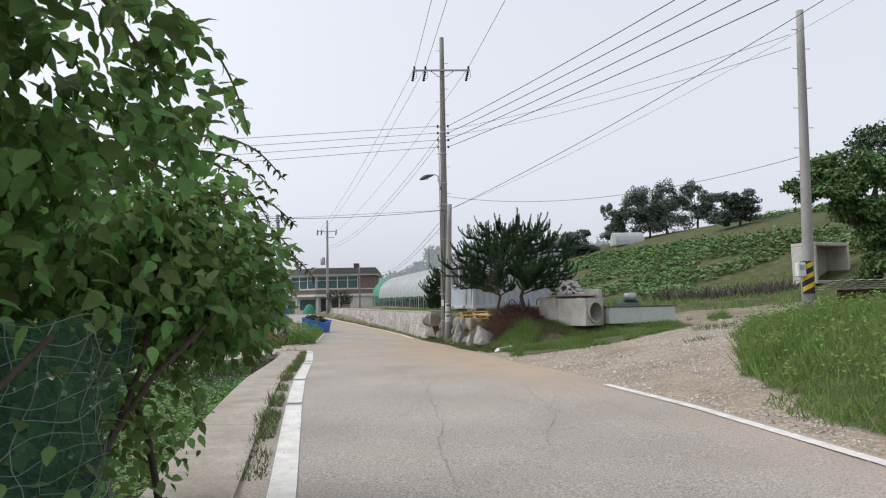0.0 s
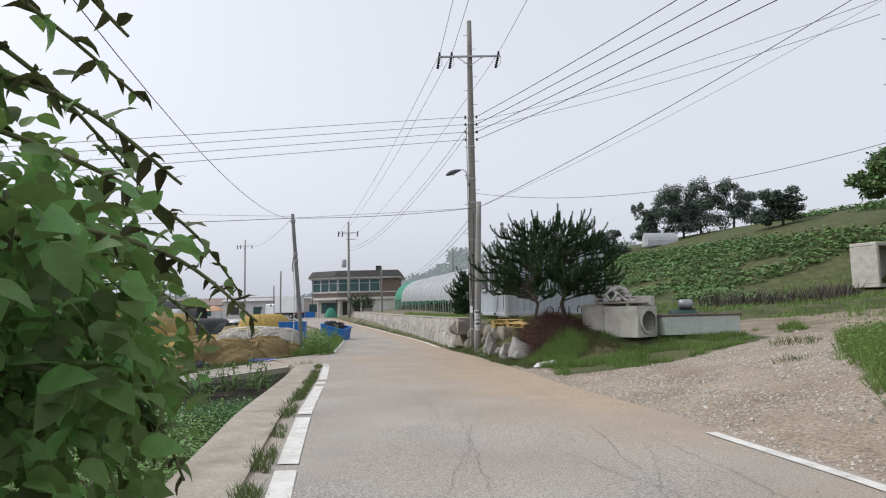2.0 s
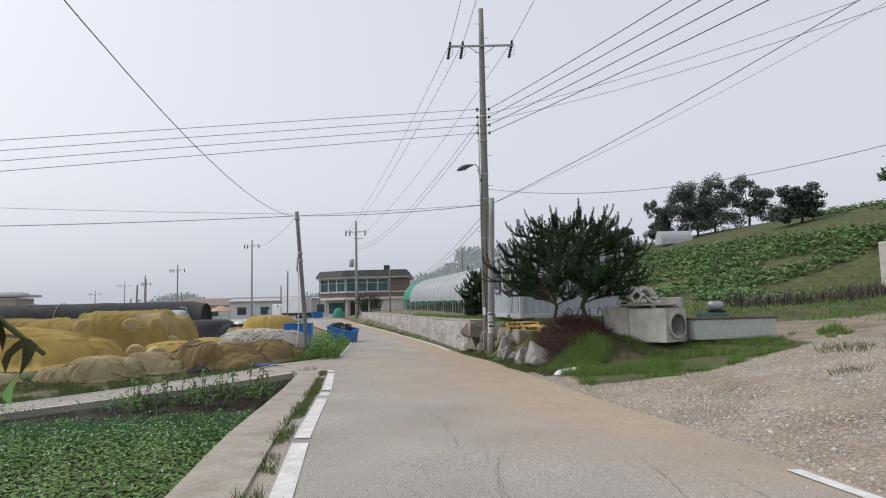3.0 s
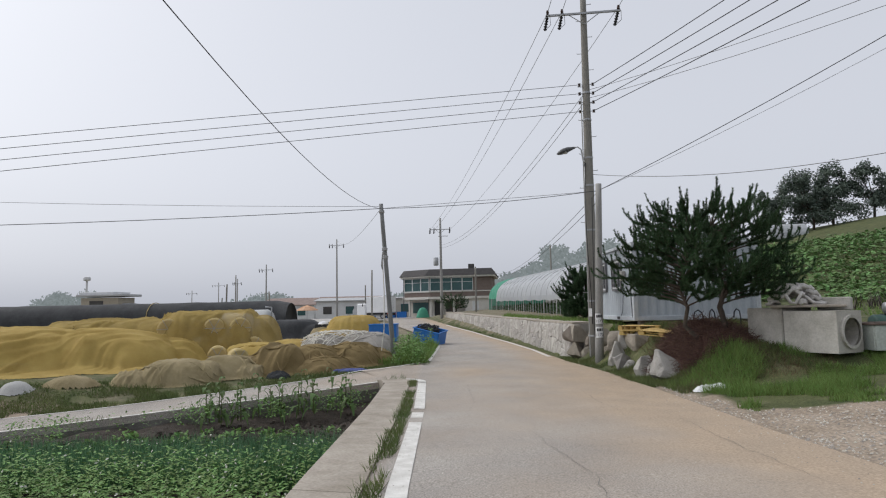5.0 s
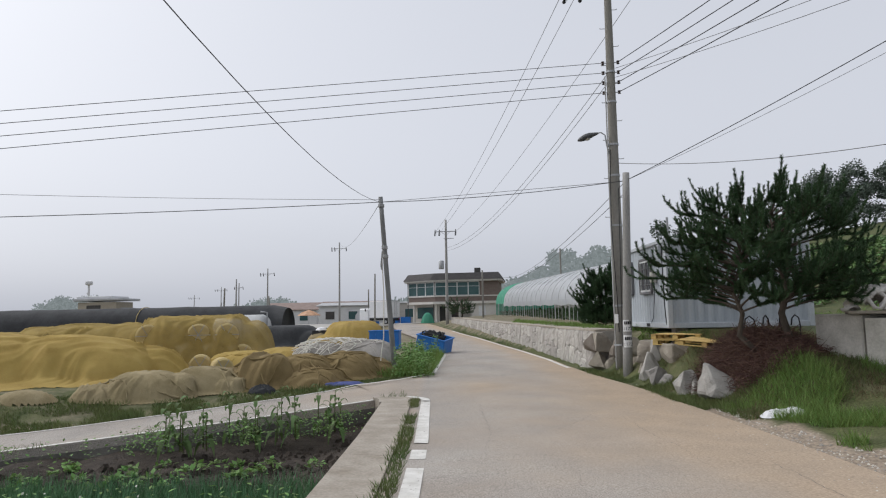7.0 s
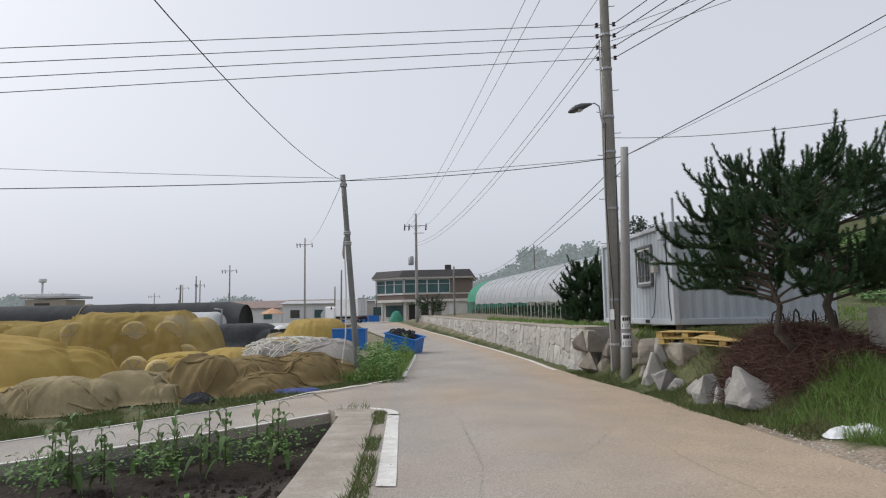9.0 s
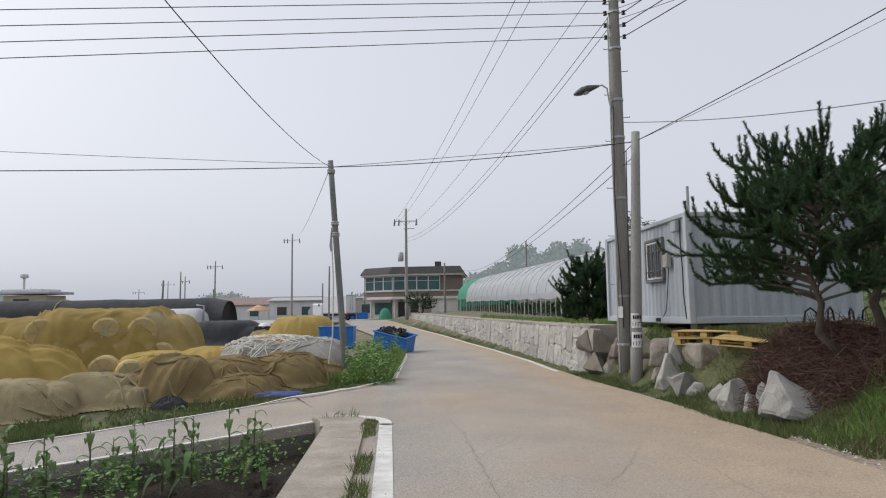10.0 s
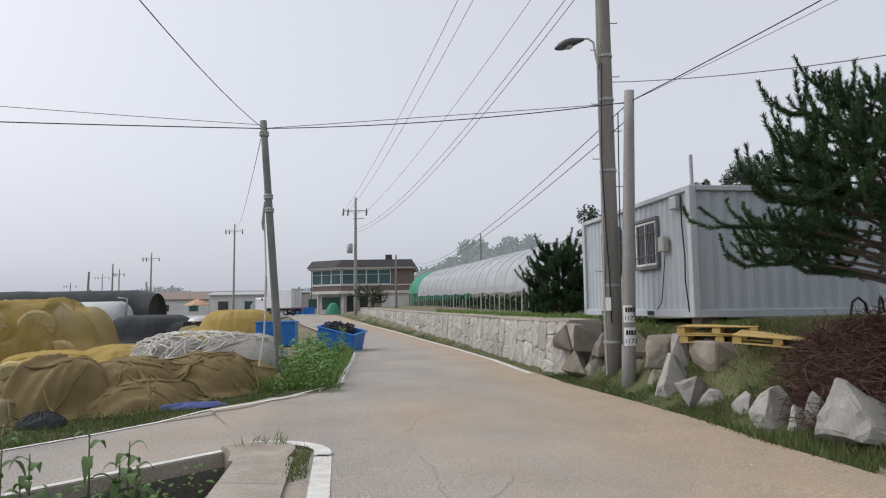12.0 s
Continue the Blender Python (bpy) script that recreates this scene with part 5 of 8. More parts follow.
heap("fishing_net", [(-8.3, 34.6, 1.3, 1.5, 0.1, 1.0, 4, 2.4), (-10.0, 34.4, 1.5, 1.4, 0, 0.92, 3, 2.2)], M_NET_GREY, "pile of pale grey net and rope", "net stack", 0.055, 0.1, 27, flow=True, strands=40)
heap("fishing_net", [(-12.4, 47.5, 1.9, 1.7, 0.1, 1.4, 5, 2.8), (-13.6, 46.2, 1.0, 1.0, 0, 0.7, 3, 2)], M_NET_Y, "rounded pile of yellow netting by the road", "net stack", 0.08, 0.1, 33)
heap("tarpaulin", [(-16.8, 48.3, 2.2, 1.4, 0.1, 1.2, 6, 3), (-15.2, 48.0, 1.2, 1.1, 0, 0.9, 4, 2.5)], M_TARP, "pile covered with black plastic tarpaulin", "tarpaulin", 0.1, 0.05, 41)
SACK = "slumped sack wrapped in faded netting by the lane"
heap("net_sack", [(-12.5, 27.0, 1.25, 0.72, 0.3, 0.66, 3, 2.4), (-13.6, 26.5, 0.8, 0.5, 0.2, 0.36, 2.4, 2), (-11.7, 27.3, 0.6, 0.6, 0, 0.56, 3, 2.4)], M_NET_BEIGE, SACK, "net sack", 0.04, 0.13, 51, "net sacks along the lane", 0.18, strands=8)
heap("net_sack", [(-11.2, 28.0, 0.95, 0.75, 0.5, 0.62, 2.6, 2.2), (-10.6, 28.0, 0.7, 0.6, 0.4, 0.42, 2.2, 2)], M_NET_BEIGE, SACK, "net sack", 0.04, 0.2, 52, "net sacks along the lane", 0.3, strands=10, sweep=(0.5, 0.86))
heap("net_sack", [(-9.95, 28.8, 0.95, 0.85, 0.5, 0.92, 3.4, 2.6), (-10.7, 28.5, 0.8, 0.6, 0.3, 0.6, 2.4, 2)], M_NET_B, "bulging sack under taut brown netting", "net sack", 0.04, 0.2, 53, "net sacks along the lane", 0.3, strands=8, sweep=(0.3, 0.95))
heap("net_sack", [(-15.3, 25.9, 0.9, 0.4, 0.2, 0.3, 2.4, 2)], M_NET_BEIGE, SACK, "net sack", 0.05, 0.07, 54, "net sacks along the lane", 0.2)
heap("net_sack", [(-16.6, 25.2, 0.5, 0.35, 0.3, 0.28, 2.2, 2)], mat("white_sack", ((0.30, 0.30, 0.29), (0.42, 0.42, 0.41)), 3, 0.8), "pale grey woven plastic sack on the ground", "sack", 0.05, 0.04, 57)


def float_log(x, y, z, r, ln, rz):
    t = thing("float_log", "round foam fishing float bound with cord", "fishing float", (x, y, z), rz=rz, group="floats under the netting")
    s = Shape().lathe([(0, 0), (r * 0.85, 0), (r, 0.06), (r, ln - 0.06), (r * 0.85, ln), (0, ln)], 18)
    s.v = [(vz, vx, vy) for vx, vy, vz in s.v]
    part("body", s, M_FLOAT, t, smooth=False)
    for a in (0, 1.05, 2.1):
        part("binding", Shape().tube([(ln + 0.01, -r * math.cos(a), -r * math.sin(a)), (ln + 0.012, r * math.cos(a), r * math.sin(a))], 0.012, 5), mat("grey_cord", ((0.25, 0.26, 0.27), (0.4, 0.4, 0.4)), 20), t)


rng = random.Random(5)
for i in range(5):
    for k in range(2):
        ex, ey = -17.3 + 0.98 * i + 0.3 * k + rng.uniform(-0.06, 0.06), 33.62 + 0.33 * i + 0.12 * k
        if i < 4 or k == 0:
            float_log(ex - 0.76, ey + 1.56, 0.42 + 0.86 * k, 0.46, 1.6, -64 + rng.uniform(-4, 4))
float_log(-14.4, 33.4, 0.2, 0.4, 1.0, -64)
float_log(-13.2, 32.6, 0.15, 0.38, 1.0, -58)

# long black covered tunnel behind the nets
tun = thing("covered_row", "long row covered with tight black plastic", "plastic tunnel", (-18.4, 52.5, 0.3))
s = Shape()
rows = []
for i in range(41):
    x = -42 * i / 40
    bulge = 0.06 * noise.noise(Vector((x * 0.6, 0, 2)))
    sc = 0.93 if i == 0 else 1
    rows.append([(x, -1.35 * math.cos(math.pi * k / 14) * sc, (2.5 + bulge) * abs(math.sin(math.pi * k / 14)) ** 0.55 * sc) for k in range(15)])
s.sheet(*[np.array([[q[c] for q in r] for r in rows]) for c in range(3)])
s.f.append(tuple(range(15)))
part("cover", s, M_TARP, tun, smooth=True)
part("strap", Shape().tube([(-10.5, -1.38 * math.cos(math.pi * k / 10), 2.55 * abs(math.sin(math.pi * k / 10)) ** 0.55) for k in range(11)], 0.025, 5), M_FLOAT, tun)
tank = thing("water_tank", "pale grey plastic tank lying behind the nets", "tank", (-20.5, 49.9, 1.2))
s = Shape().lathe([(0, -1.7), (0.8, -1.65), (0.95, -1.4), (0.97, 1.4), (0.8, 1.65), (0, 1.7)], 20)
s.v = [(vz, vx, vy) for vx, vy, vz in s.v]
part("body", s, mat("pale_tank", ((0.42, 0.43, 0.43), (0.52, 0.53, 0.53)), 2, 0.6), tank, smooth=True)
part("pipe", Shape().tube([(1.75, -0.2, -1.1), (1.75, -0.2, 1.1), (1.3, -0.2, 1.15)], 0.05, 8), M_STEEL, tank)
part("support", Shape().box((0, 0, -1.05), (2.6, 1.5, 0.3), None, 0.03), M_CONC, tank)

# blue tubs and crates
M_BLUE = mat("blue_plastic", ((0.02, 0.13, 0.42), (0.03, 0.18, 0.52)), 2, 0.45, bump=0.1)


def tub(at, w, d, h, rz, label, tilt=0.0, roll=0.0):
    t = thing("fish_tub", label, "plastic tub", m=pose(*at, tilt, roll, rz))
    th = 0.05
    for c, sz in (((0, -d / 2, h / 2), (w, th, h)), ((0, d / 2, h / 2), (w, th, h)), ((-w / 2, 0, h / 2), (th, d - th, h)), ((w / 2, 0, h / 2), (th, d - th, h))):
        part("side", Shape().box(c, sz, None, 0.012), M_BLUE, t)
    part("base", Shape().box((0, 0, 0.04), (w - th, d - th, 0.05)), M_BLUE, t)
    for c, sz in (((0, -d / 2 - 0.02, h), (w + 0.12, 0.08, 0.06)), ((0, d / 2 + 0.02, h), (w + 0.12, 0.08, 0.06)), ((-w / 2 - 0.02, 0, h), (0.08, d, 0.06)), ((w / 2 + 0.02, 0, h), (0.08, d, 0.06))):
        part("rim", Shape().box(c, sz, None, 0.015), M_BLUE, t)
    for x in (-0.3, 0, 0.3):
        part("rib", Shape().box((x * w, -d / 2 - 0.035, h * 0.45), (0.05, 0.03, h * 0.8), None, 0.006), M_BLUE, t)
    part("ledge", Shape().box((0, -d / 2 - 0.03, h * 0.55), (w + 0.04, 0.03, 0.05), None, 0.006), M_BLUE, t)
    return t


tub((-6.55, 40.3, 0.24), 1.35, 1.1, 0.72, -14, "tilted blue plastic fish tub heaped with black net", 6, 13)
s = Shape()
rng = random.Random(9)
for k in range(26):
    a0 = rng.uniform(0, 6.28)
    cx, cy, cz = rng.uniform(-0.3, 0.3), rng.uniform(-0.25, 0.25), rng.uniform(0, 0.3)
    rr = rng.uniform(0.15, 0.38)
    s.tube([(cx + rr * math.cos(a0 + t * 0.5), cy + rr * math.sin(a0 + t * 0.5), cz + 0.1 * math.sin(t + k)) for t in range(12)], 0.035, 5)
nb = solid("net_coil", s, M_TARP, "tangle of black net and hose in a tub", "net")
nb.matrix_basis = pose(-6.5, 40.25, 0.82)
tub((-9.6, 43.6, 0.2), 1.5, 1.1, 0.95, 5, "large blue fish tub standing by the nets")
tub((-22.0, 91, 1.0), 1.2, 1.0, 0.8, 10, "blue plastic tub outside the house")
tub((-19.6, 92, 1.0), 1.2, 1.0, 0.8, -8, "blue plastic tub outside the house")
tub((-18.1, 92.2, 1.0), 1.2, 1.0, 0.8, 4, "blue plastic tub outside the house")
gb = solid("net_bag", drape(-15.0, 90.5, 0.9, 0.8, 0.3, 1.3, 2.5, 77, 0.04, 0.9, 14, 40, 0.05, 0.6), M_NET_GREEN, "bundle wrapped in green netting", "net bundle", smooth=True)
# rope tangle over the grey heap
s = Shape()
rng = random.Random(14)
for k in range(26):
    x0, y0 = -10.1 + rng.uniform(-1.0, 1.2), 34.0 + rng.uniform(-0.9, 0.9)
    pts = []
    for t in range(16):
        x = x0 + 0.05 * t + (0.2 + 0.02 * k % 0.3) * math.sin(t * 0.7 + k * 2.1)
        y = y0 + 0.35 * math.cos(t * 0.5 + k * 1.3)
        r = math.hypot((x + 9.2) / 2.5, (y - 34.4) / 1.6)
        pts.append((x, y, ground_z(x, y) + max(0.06, 1.02 * (1 - min(1, r) ** 4.0) + 0.08 + 0.03 * math.sin(3 * t + k))))
    s.tube(pts, 0.014, 5)
solid("rope_tangle", s, mat("white_rope", ((0.55, 0.53, 0.48), (0.7, 0.68, 0.62)), 30, 0.9), "tangle of pale rope lying on the nets", "rope")
cr = thing("crate", "black plastic crate full of white floats", "crate", (-14.3, 47.2, 0.75))
for c, sz in (((0, -0.3, 0.2), (0.9, 0.04, 0.4)), ((0, 0.3, 0.2), (0.9, 0.04, 0.4)), ((-0.45, 0, 0.2), (0.04, 0.6, 0.4)), ((0.45, 0, 0.2), (0.04, 0.6, 0.4))):
    part("side", Shape().box(c, sz, None, 0.01), M_TARP, cr)
part("float", Shape().lathe([(0, 0.2), (0.3, 0.3), (0.36, 0.42), (0.25, 0.55), (0, 0.6)], 12), M_WHITEPAINT, cr)
solid("net_sack", drape(-14.3, 47.2, 1.0, 0.8, 0, 0.78, 3, 61, 0.04, 0.9, 16, 50), M_NET_BEIGE, "pale net bundle under a crate", "net sack", smooth=True)
solid("tarpaulin", drape(-7.6, 28.95, 0.75, 0.22, 0.25, 0.09, 2, 71, 0.03, 0.8, 10, 40), mat("blue_tarp", ((0.05, 0.07, 0.2), (0.08, 0.1, 0.28)), 3, 0.6), "flat strip of blue tarpaulin", "tarpaulin")
solid("tarpaulin", drape(-9.5, 27.75, 0.4, 0.25, 0.1, 0.2, 2, 73, 0.05, 0.8, 10, 40), M_TARP, "crumpled black plastic by the lane", "tarpaulin")

# ---- vegetation ----
M_LEAF = mat("vine_leaf", ((0.098, 0.185, 0.05), (0.215, 0.335, 0.105)), 2.0, 0.5, bump=0.15, fine=40, island=0.55, trans=0.4)
M_LEAF_DRY = mat("withered_leaf", ((0.05, 0.055, 0.02), (0.09, 0.09, 0.035)), 2.0, 0.7, bump=0.2, fine=40, objrand=0.45, trans=0.2)
M_STEM = mat("green_stem", ((0.10, 0.12, 0.05), (0.17, 0.18, 0.08)), 4, 0.7)
M_BARK = mat("dark_bark", ((0.055, 0.045, 0.036), (0.10, 0.082, 0.065)), 6, 0.95, bump=0.9, fine=30, stretch=(1, 1, 0.4), bumpdist=0.02)
M_NEEDLE = mat("pine_needles", ((0.028, 0.062, 0.026), (0.05, 0.10, 0.038)), 1.5, 0.6, bump=0, island=0.35)
M_GRASS = mat("grass_blade", ((0.115, 0.195, 0.046), (0.195, 0.275, 0.08)), 0.8, 0.7, bump=0, island=0.35, trans=0.3)
M_GRASS_DRY = mat("weed_blade", ((0.075, 0.12, 0.038), (0.15, 0.165, 0.062)), 0.8, 0.75, bump=0, island=0.35, trans=0.25)
M_CROP = mat("crop_leaf", ((0.11, 0.21, 0.058), (0.21, 0.33, 0.103)), 0.9, 0.6, bump=0.1, island=0.35, trans=0.25)
M_ONION = mat("onion_leaf", ((0.07, 0.165, 0.075), (0.11, 0.225, 0.10)), 0.9, 0.5, bump=0, island=0.3)
M_HILL = mat("bean_leaf", ((0.085, 0.165, 0.05), (0.15, 0.24, 0.085)), 0.25, 0.65, bump=0.1, island=0.4, trans=0.15)
M_TREE = mat("broad_leaf", ((0.045, 0.08, 0.04), (0.075, 0.12, 0.055)), 0.5, 0.7, bump=0.1, island=0.4, trans=0.15)
# Dark hill-tree green, paled and greyed to carry the distance haze in its colour.
M_TREE_HAZED = mat("hazed_dark_leaf", ((0.07, 0.095, 0.075), (0.105, 0.135, 0.105)), 0.5, 0.75, bump=0.1, island=0.35)
M_TWIG = mat("dry_brush", ((0.075, 0.042, 0.034), (0.13, 0.075, 0.06)), 5, 0.9, bump=0.3, island=0.35)

# leaf templates: x across, y along, z up; faces
LEAF = (np.array([(0, 0, 0), (-0.22, 0.10, 0.04), (-0.33, 0.36, 0.07), (-0.19, 0.72, 0.03), (0, 1.0, -0.12), (0.19, 0.72, 0.03), (0.33, 0.36, 0.07), (0.22, 0.10, 0.04), (0, 0.3, 0.0), (0, 0.65, 0.0)]),
        [(0, 8, 1), (1, 8, 9, 2), (2, 9, 3), (3, 9, 4), (0, 7, 8), (7, 6, 9, 8), (6, 5, 9), (5, 4, 9)])
QUAD = (np.array([(0, 0, 0), (-0.32, 0.45, 0.06), (0, 1.0, -0.04), (0.32, 0.45, 0.06)]), [(0, 3, 2, 1)])
BLADE = (np.array([(-0.5, 0, 0), (0.5, 0, 0), (0.38, 0.55, 0.05), (-0.38, 0.55, 0.05), (0, 1.0, 0.22)]), [(0, 1, 2, 3), (3, 2, 4)])
NEEDLE = (np.array([(-0.5, 0, 0), (0.5, 0, 0), (0, 1, 0)]), [(0, 1, 2)])


def scatter(name, template, P, D, U, S, W=None):
    """One mesh of many copies of a template: at P, along D, upper side towards U, S long, W wide."""
    tv, tf = template
    P, D, U, S = np.asarray(P, float), np.asarray(D, float), np.asarray(U, float), np.asarray(S, float)
    W = S if W is None else np.asarray(W, float)
    D = D / np.maximum(1e-6, np.linalg.norm(D, axis=1, keepdims=True))
    X = np.cross(D, U)
    X /= np.maximum(1e-6, np.linalg.norm(X, axis=1, keepdims=True))
    Z = np.cross(X, D)
    V = P[:, None] + X[:, None] * (tv[None, :, 0:1] * W[:, None, None]) + D[:, None] * (tv[None, :, 1:2] * S[:, None, None]) + Z[:, None] * (tv[None, :, 2:3] * S[:, None, None])
    n, k = len(P), len(tv)
    sizes = np.array([len(f) for f in tf])
    base = np.concatenate([np.array(f) for f in tf])
    loops = (base[None] + (np.arange(n) * k)[:, None]).ravel()
    tot = np.tile(sizes, n)
    start = np.concatenate([[0], np.cumsum(tot)[:-1]])
    me = bpy.data.meshes.new(name)
    me.vertices.add(n * k)
    me.vertices.foreach_set("co", V.ravel())
    me.loops.add(len(loops))
    me.loops.foreach_set("vertex_index", loops.astype(np.int32))
    me.polygons.add(len(tot))
    me.polygons.foreach_set("loop_start", start.astype(np.int32))
    me.polygons.foreach_set("loop_total", tot.astype(np.int32))
    me.update(calc_edges=True)
    return me


NR = np.random.RandomState(4)


def rnd(n, lo=-1.0, hi=1.0):
    return NR.uniform(lo, hi, n)


def unit(n):
    v = NR.normal(size=(n, 3))
    return v / np.linalg.norm(v, axis=1, keepdims=True)


def in_blobs(blobs, n, shell=0.55):
    """Points in a union of ellipsoids, most near the skin, with the outward direction."""
    P, N = [], []
    vol = np.array([b[3] * b[4] + b[4] * b[5] + b[3] * b[5] for b in blobs])
    for b, k in zip(blobs, (vol / vol.sum() * n).astype(int)):
        u = unit(k)
        r = (1 - (1 - shell) * NR.uniform(0, 1, k) ** 1.6) * (1 + 0.12 * NR.normal(size=k))
        P.append(np.array(b[:3]) + u * r[:, None] * np.array(b[3:6]))
        N.append(u / np.array(b[3:6]))
    P, N = np.concatenate(P), np.concatenate(N)
    return P, N / np.linalg.norm(N, axis=1, keepdims=True)


def stuff(name, me, m, label, category):
    return tagged(part(name, me, m), label, category, "", "stuff")


# -- overgrown shrub with vines on the left --
def sparse(p):
    """Whether a leaf grows at a spot: the shrub is thin at its top and its foot, with gaps between clumps."""
    thin = -0.16 + 0.18 * smooth(2.2, 2.7, p[2]) if p[2] > 2.1 else (-0.02 if p[2] < 1.25 and p[1] > 4.3 else -0.35)
    return noise.noise(Vector((p[0] * 3.2, p[1] * 3.2, p[2] * 3.2))) > thin


shrub = thing("vine_shrub", "tall shrub overgrown with broad-leaved vines", "shrub", (-2.6, 4.2, -0.7))
OFF = np.array((-2.6, 4.2, -0.7))
blobs = [(-1.8, 3.45, 2.25, 0.45, 0.55, 0.5), (-2.2, 3.1, 2.6, 0.6, 0.6, 0.45), (-2.85, 3.3, 1.35, 1.15, 1.7, 1.25), (-2.75, 4.9, 1.35, 0.92, 1.0, 0.95), (-2.45, 3.2, 2.35, 1.0, 1.2, 0.62), (-3.1, 3.8, 0.2, 1.0, 1.6, 0.8), (-2.25, 4.6, 2.0, 0.62, 1.05, 0.5), (-2.5, 5.6, 1.0, 0.55, 0.6, 0.75), (-2.1, 2.6, 2.55, 0.75, 0.9, 0.5), (-2.12, 5.85, 1.68, 0.52, 0.62, 0.6), (-2.4, 4.3, 0.75, 0.4, 0.7, 0.9), (-1.98, 6.0, 1.6, 0.3, 0.3, 0.5), (-1.92, 5.15, 1.72, 0.5, 0.72, 0.5), (-1.85, 4.4, 1.9, 0.5, 0.8, 0.5), (-1.62, 5.0, 1.72, 0.36, 0.6, 0.42), (-1.6, 5.3, 1.5, 0.3, 0.5, 0.35), (-1.75, 3.2, 2.5, 0.35, 0.4, 0.3), (-1.5, 3.45, 2.4, 0.18, 0.3, 0.2), (-1.42, 3.85, 2.25, 0.16, 0.3, 0.25), (-2.3, 3.5, 0.5, 0.45, 0.8, 0.9), (-2.12, 4.0, 0.7, 0.36, 0.5, 0.85)]
P, N_ = in_blobs(blobs, 44000, 0.4)
keep = (P[:, 0] < -1.27 - 0.42 * np.clip(1.7 - P[:, 2], 0, 1.5)) & (P[:, 2] > -0.65) & ((P[:, 1] < 4.05) | (P[:, 2] < 1.6 + 0.45 * (P[:, 1] - 3.345)))
keep &= np.array([sparse(p) for p in P])
P, N_ = P[keep], N_[keep]
n = len(P)
D = N_ * 0.5 + unit(n) * 0.8 + np.array((0.1, -0.1, -0.55))
U = N_ * 0.5 + np.array((0, 0, 0.8)) + unit(n) * 0.75
part("leaves", scatter("leaves", LEAF, P - OFF, D, U, NR.uniform(0.036, 0.096, n)), M_LEAF, shrub, "dense broad green leaves")
P, N_ = in_blobs([(b[0] - 0.15, b[1], b[2] - 0.05, b[3] * 0.75, b[4] * 0.8, b[5] * 0.8) for b in blobs], 9000, 0.2)
P = P[np.array([sparse(p) for p in P]) & (P[:, 2] > -0.65) & ((P[:, 1] < 4.05) | (P[:, 2] < 1.5 + 0.36 * (P[:, 1] - 3.345))) & (P[:, 0] < -1.6 - 0.42 * np.clip(1.7 - P[:, 2], 0, 1.5))]
n = len(P)
part("inner_leaves", scatter("leaves", LEAF, P - OFF, unit(n) + np.array((0, 0, -0.6)), unit(n) + np.array((0, 0, 0.7)), NR.uniform(0.07, 0.13, n)), M_LEAF, shrub)
rng = random.Random(3)
for k in range(9):
    x, y = -2.5 + rng.uniform(-0.6, 0.45), 3.4 + rng.uniform(-0.6, 2.2)
    pts = [Vector((x, y, -0.75))]
    d = Vector((rng.uniform(-0.15, 0.25), rng.uniform(-0.2, 0.3), 1))
    for t in range(8):
        pts.append(pts[-1] + d * 0.33)
        d += Vector((rng.uniform(-0.2, 0.2), rng.uniform(-0.2, 0.2), -0.05))
    part("stem", Shape().tube([p - Vector(OFF) for p in pts], [0.035 - 0.0032 * i for i in range(9)], 7), M_BARK, shrub, smooth=True)


def runner(pts, k_leaves, size, seed, dry=0.4):
    """A drooping shoot with leaves in pairs; each leaf is a piece of its own."""
    rng = random.Random(seed)
    pts = [Vector(p) - Vector(OFF) for p in pts]
    n = 24
    curve = []
    for i in range(n + 1):
        t = i / n * (len(pts) - 1)
        a = min(int(t), len(pts) - 2)
        f = t - a
        p0, p1, p2, p3 = pts[max(a - 1, 0)], pts[a], pts[a + 1], pts[min(a + 2, len(pts) - 1)]
        curve.append(0.5 * ((2 * p1) + (p2 - p0) * f + (2 * p0 - 5 * p1 + 4 * p2 - p3) * f * f + (3 * p1 - p0 - 3 * p2 + p3) * f ** 3))
    sh = part("shoot", Shape().tube(curve, [0.009 - 0.006 * i / n for i in range(n + 1)], 6), M_STEM, shrub, smooth=True)
    for i in range(k_leaves):
        t = (i + rng.random() * 0.6) / k_leaves
        c = curve[min(n, int(t * n))]
        s = size * (1.0 - 0.6 * t) * rng.uniform(0.6, 1.25)
        ob = part("leaf", leaf_meshes[rng.randrange(len(leaf_meshes))] if rng.random() > dry * t * 2 else dry_meshes[rng.randrange(len(dry_meshes))], None, sh)
        rz = rng.uniform(-180, 180)
        ob.matrix_basis = Matrix.Translation(c) @ Euler((radians(rng.uniform(-80, 35)), radians(rng.uniform(-25, 25)), radians(rz))).to_matrix().to_4x4() @ Matrix.Diagonal((s, s, s, 1))


def one_leaf(curl, m, seed):
    rng = random.Random(seed)
    s = Shape()
    tv, tf = LEAF
    s.v = [(x * (1 - 0.5 * abs(curl)), y - 0.12 * curl * y * y, z + curl * (x * x * 1.6) - 0.25 * y * y + 0.03 * rng.uniform(-1, 1)) for x, y, z in tv.tolist()]
    s.f = list(tf)
    me = s.mesh("leaf", True)
    me.materials.append(m)
    return me


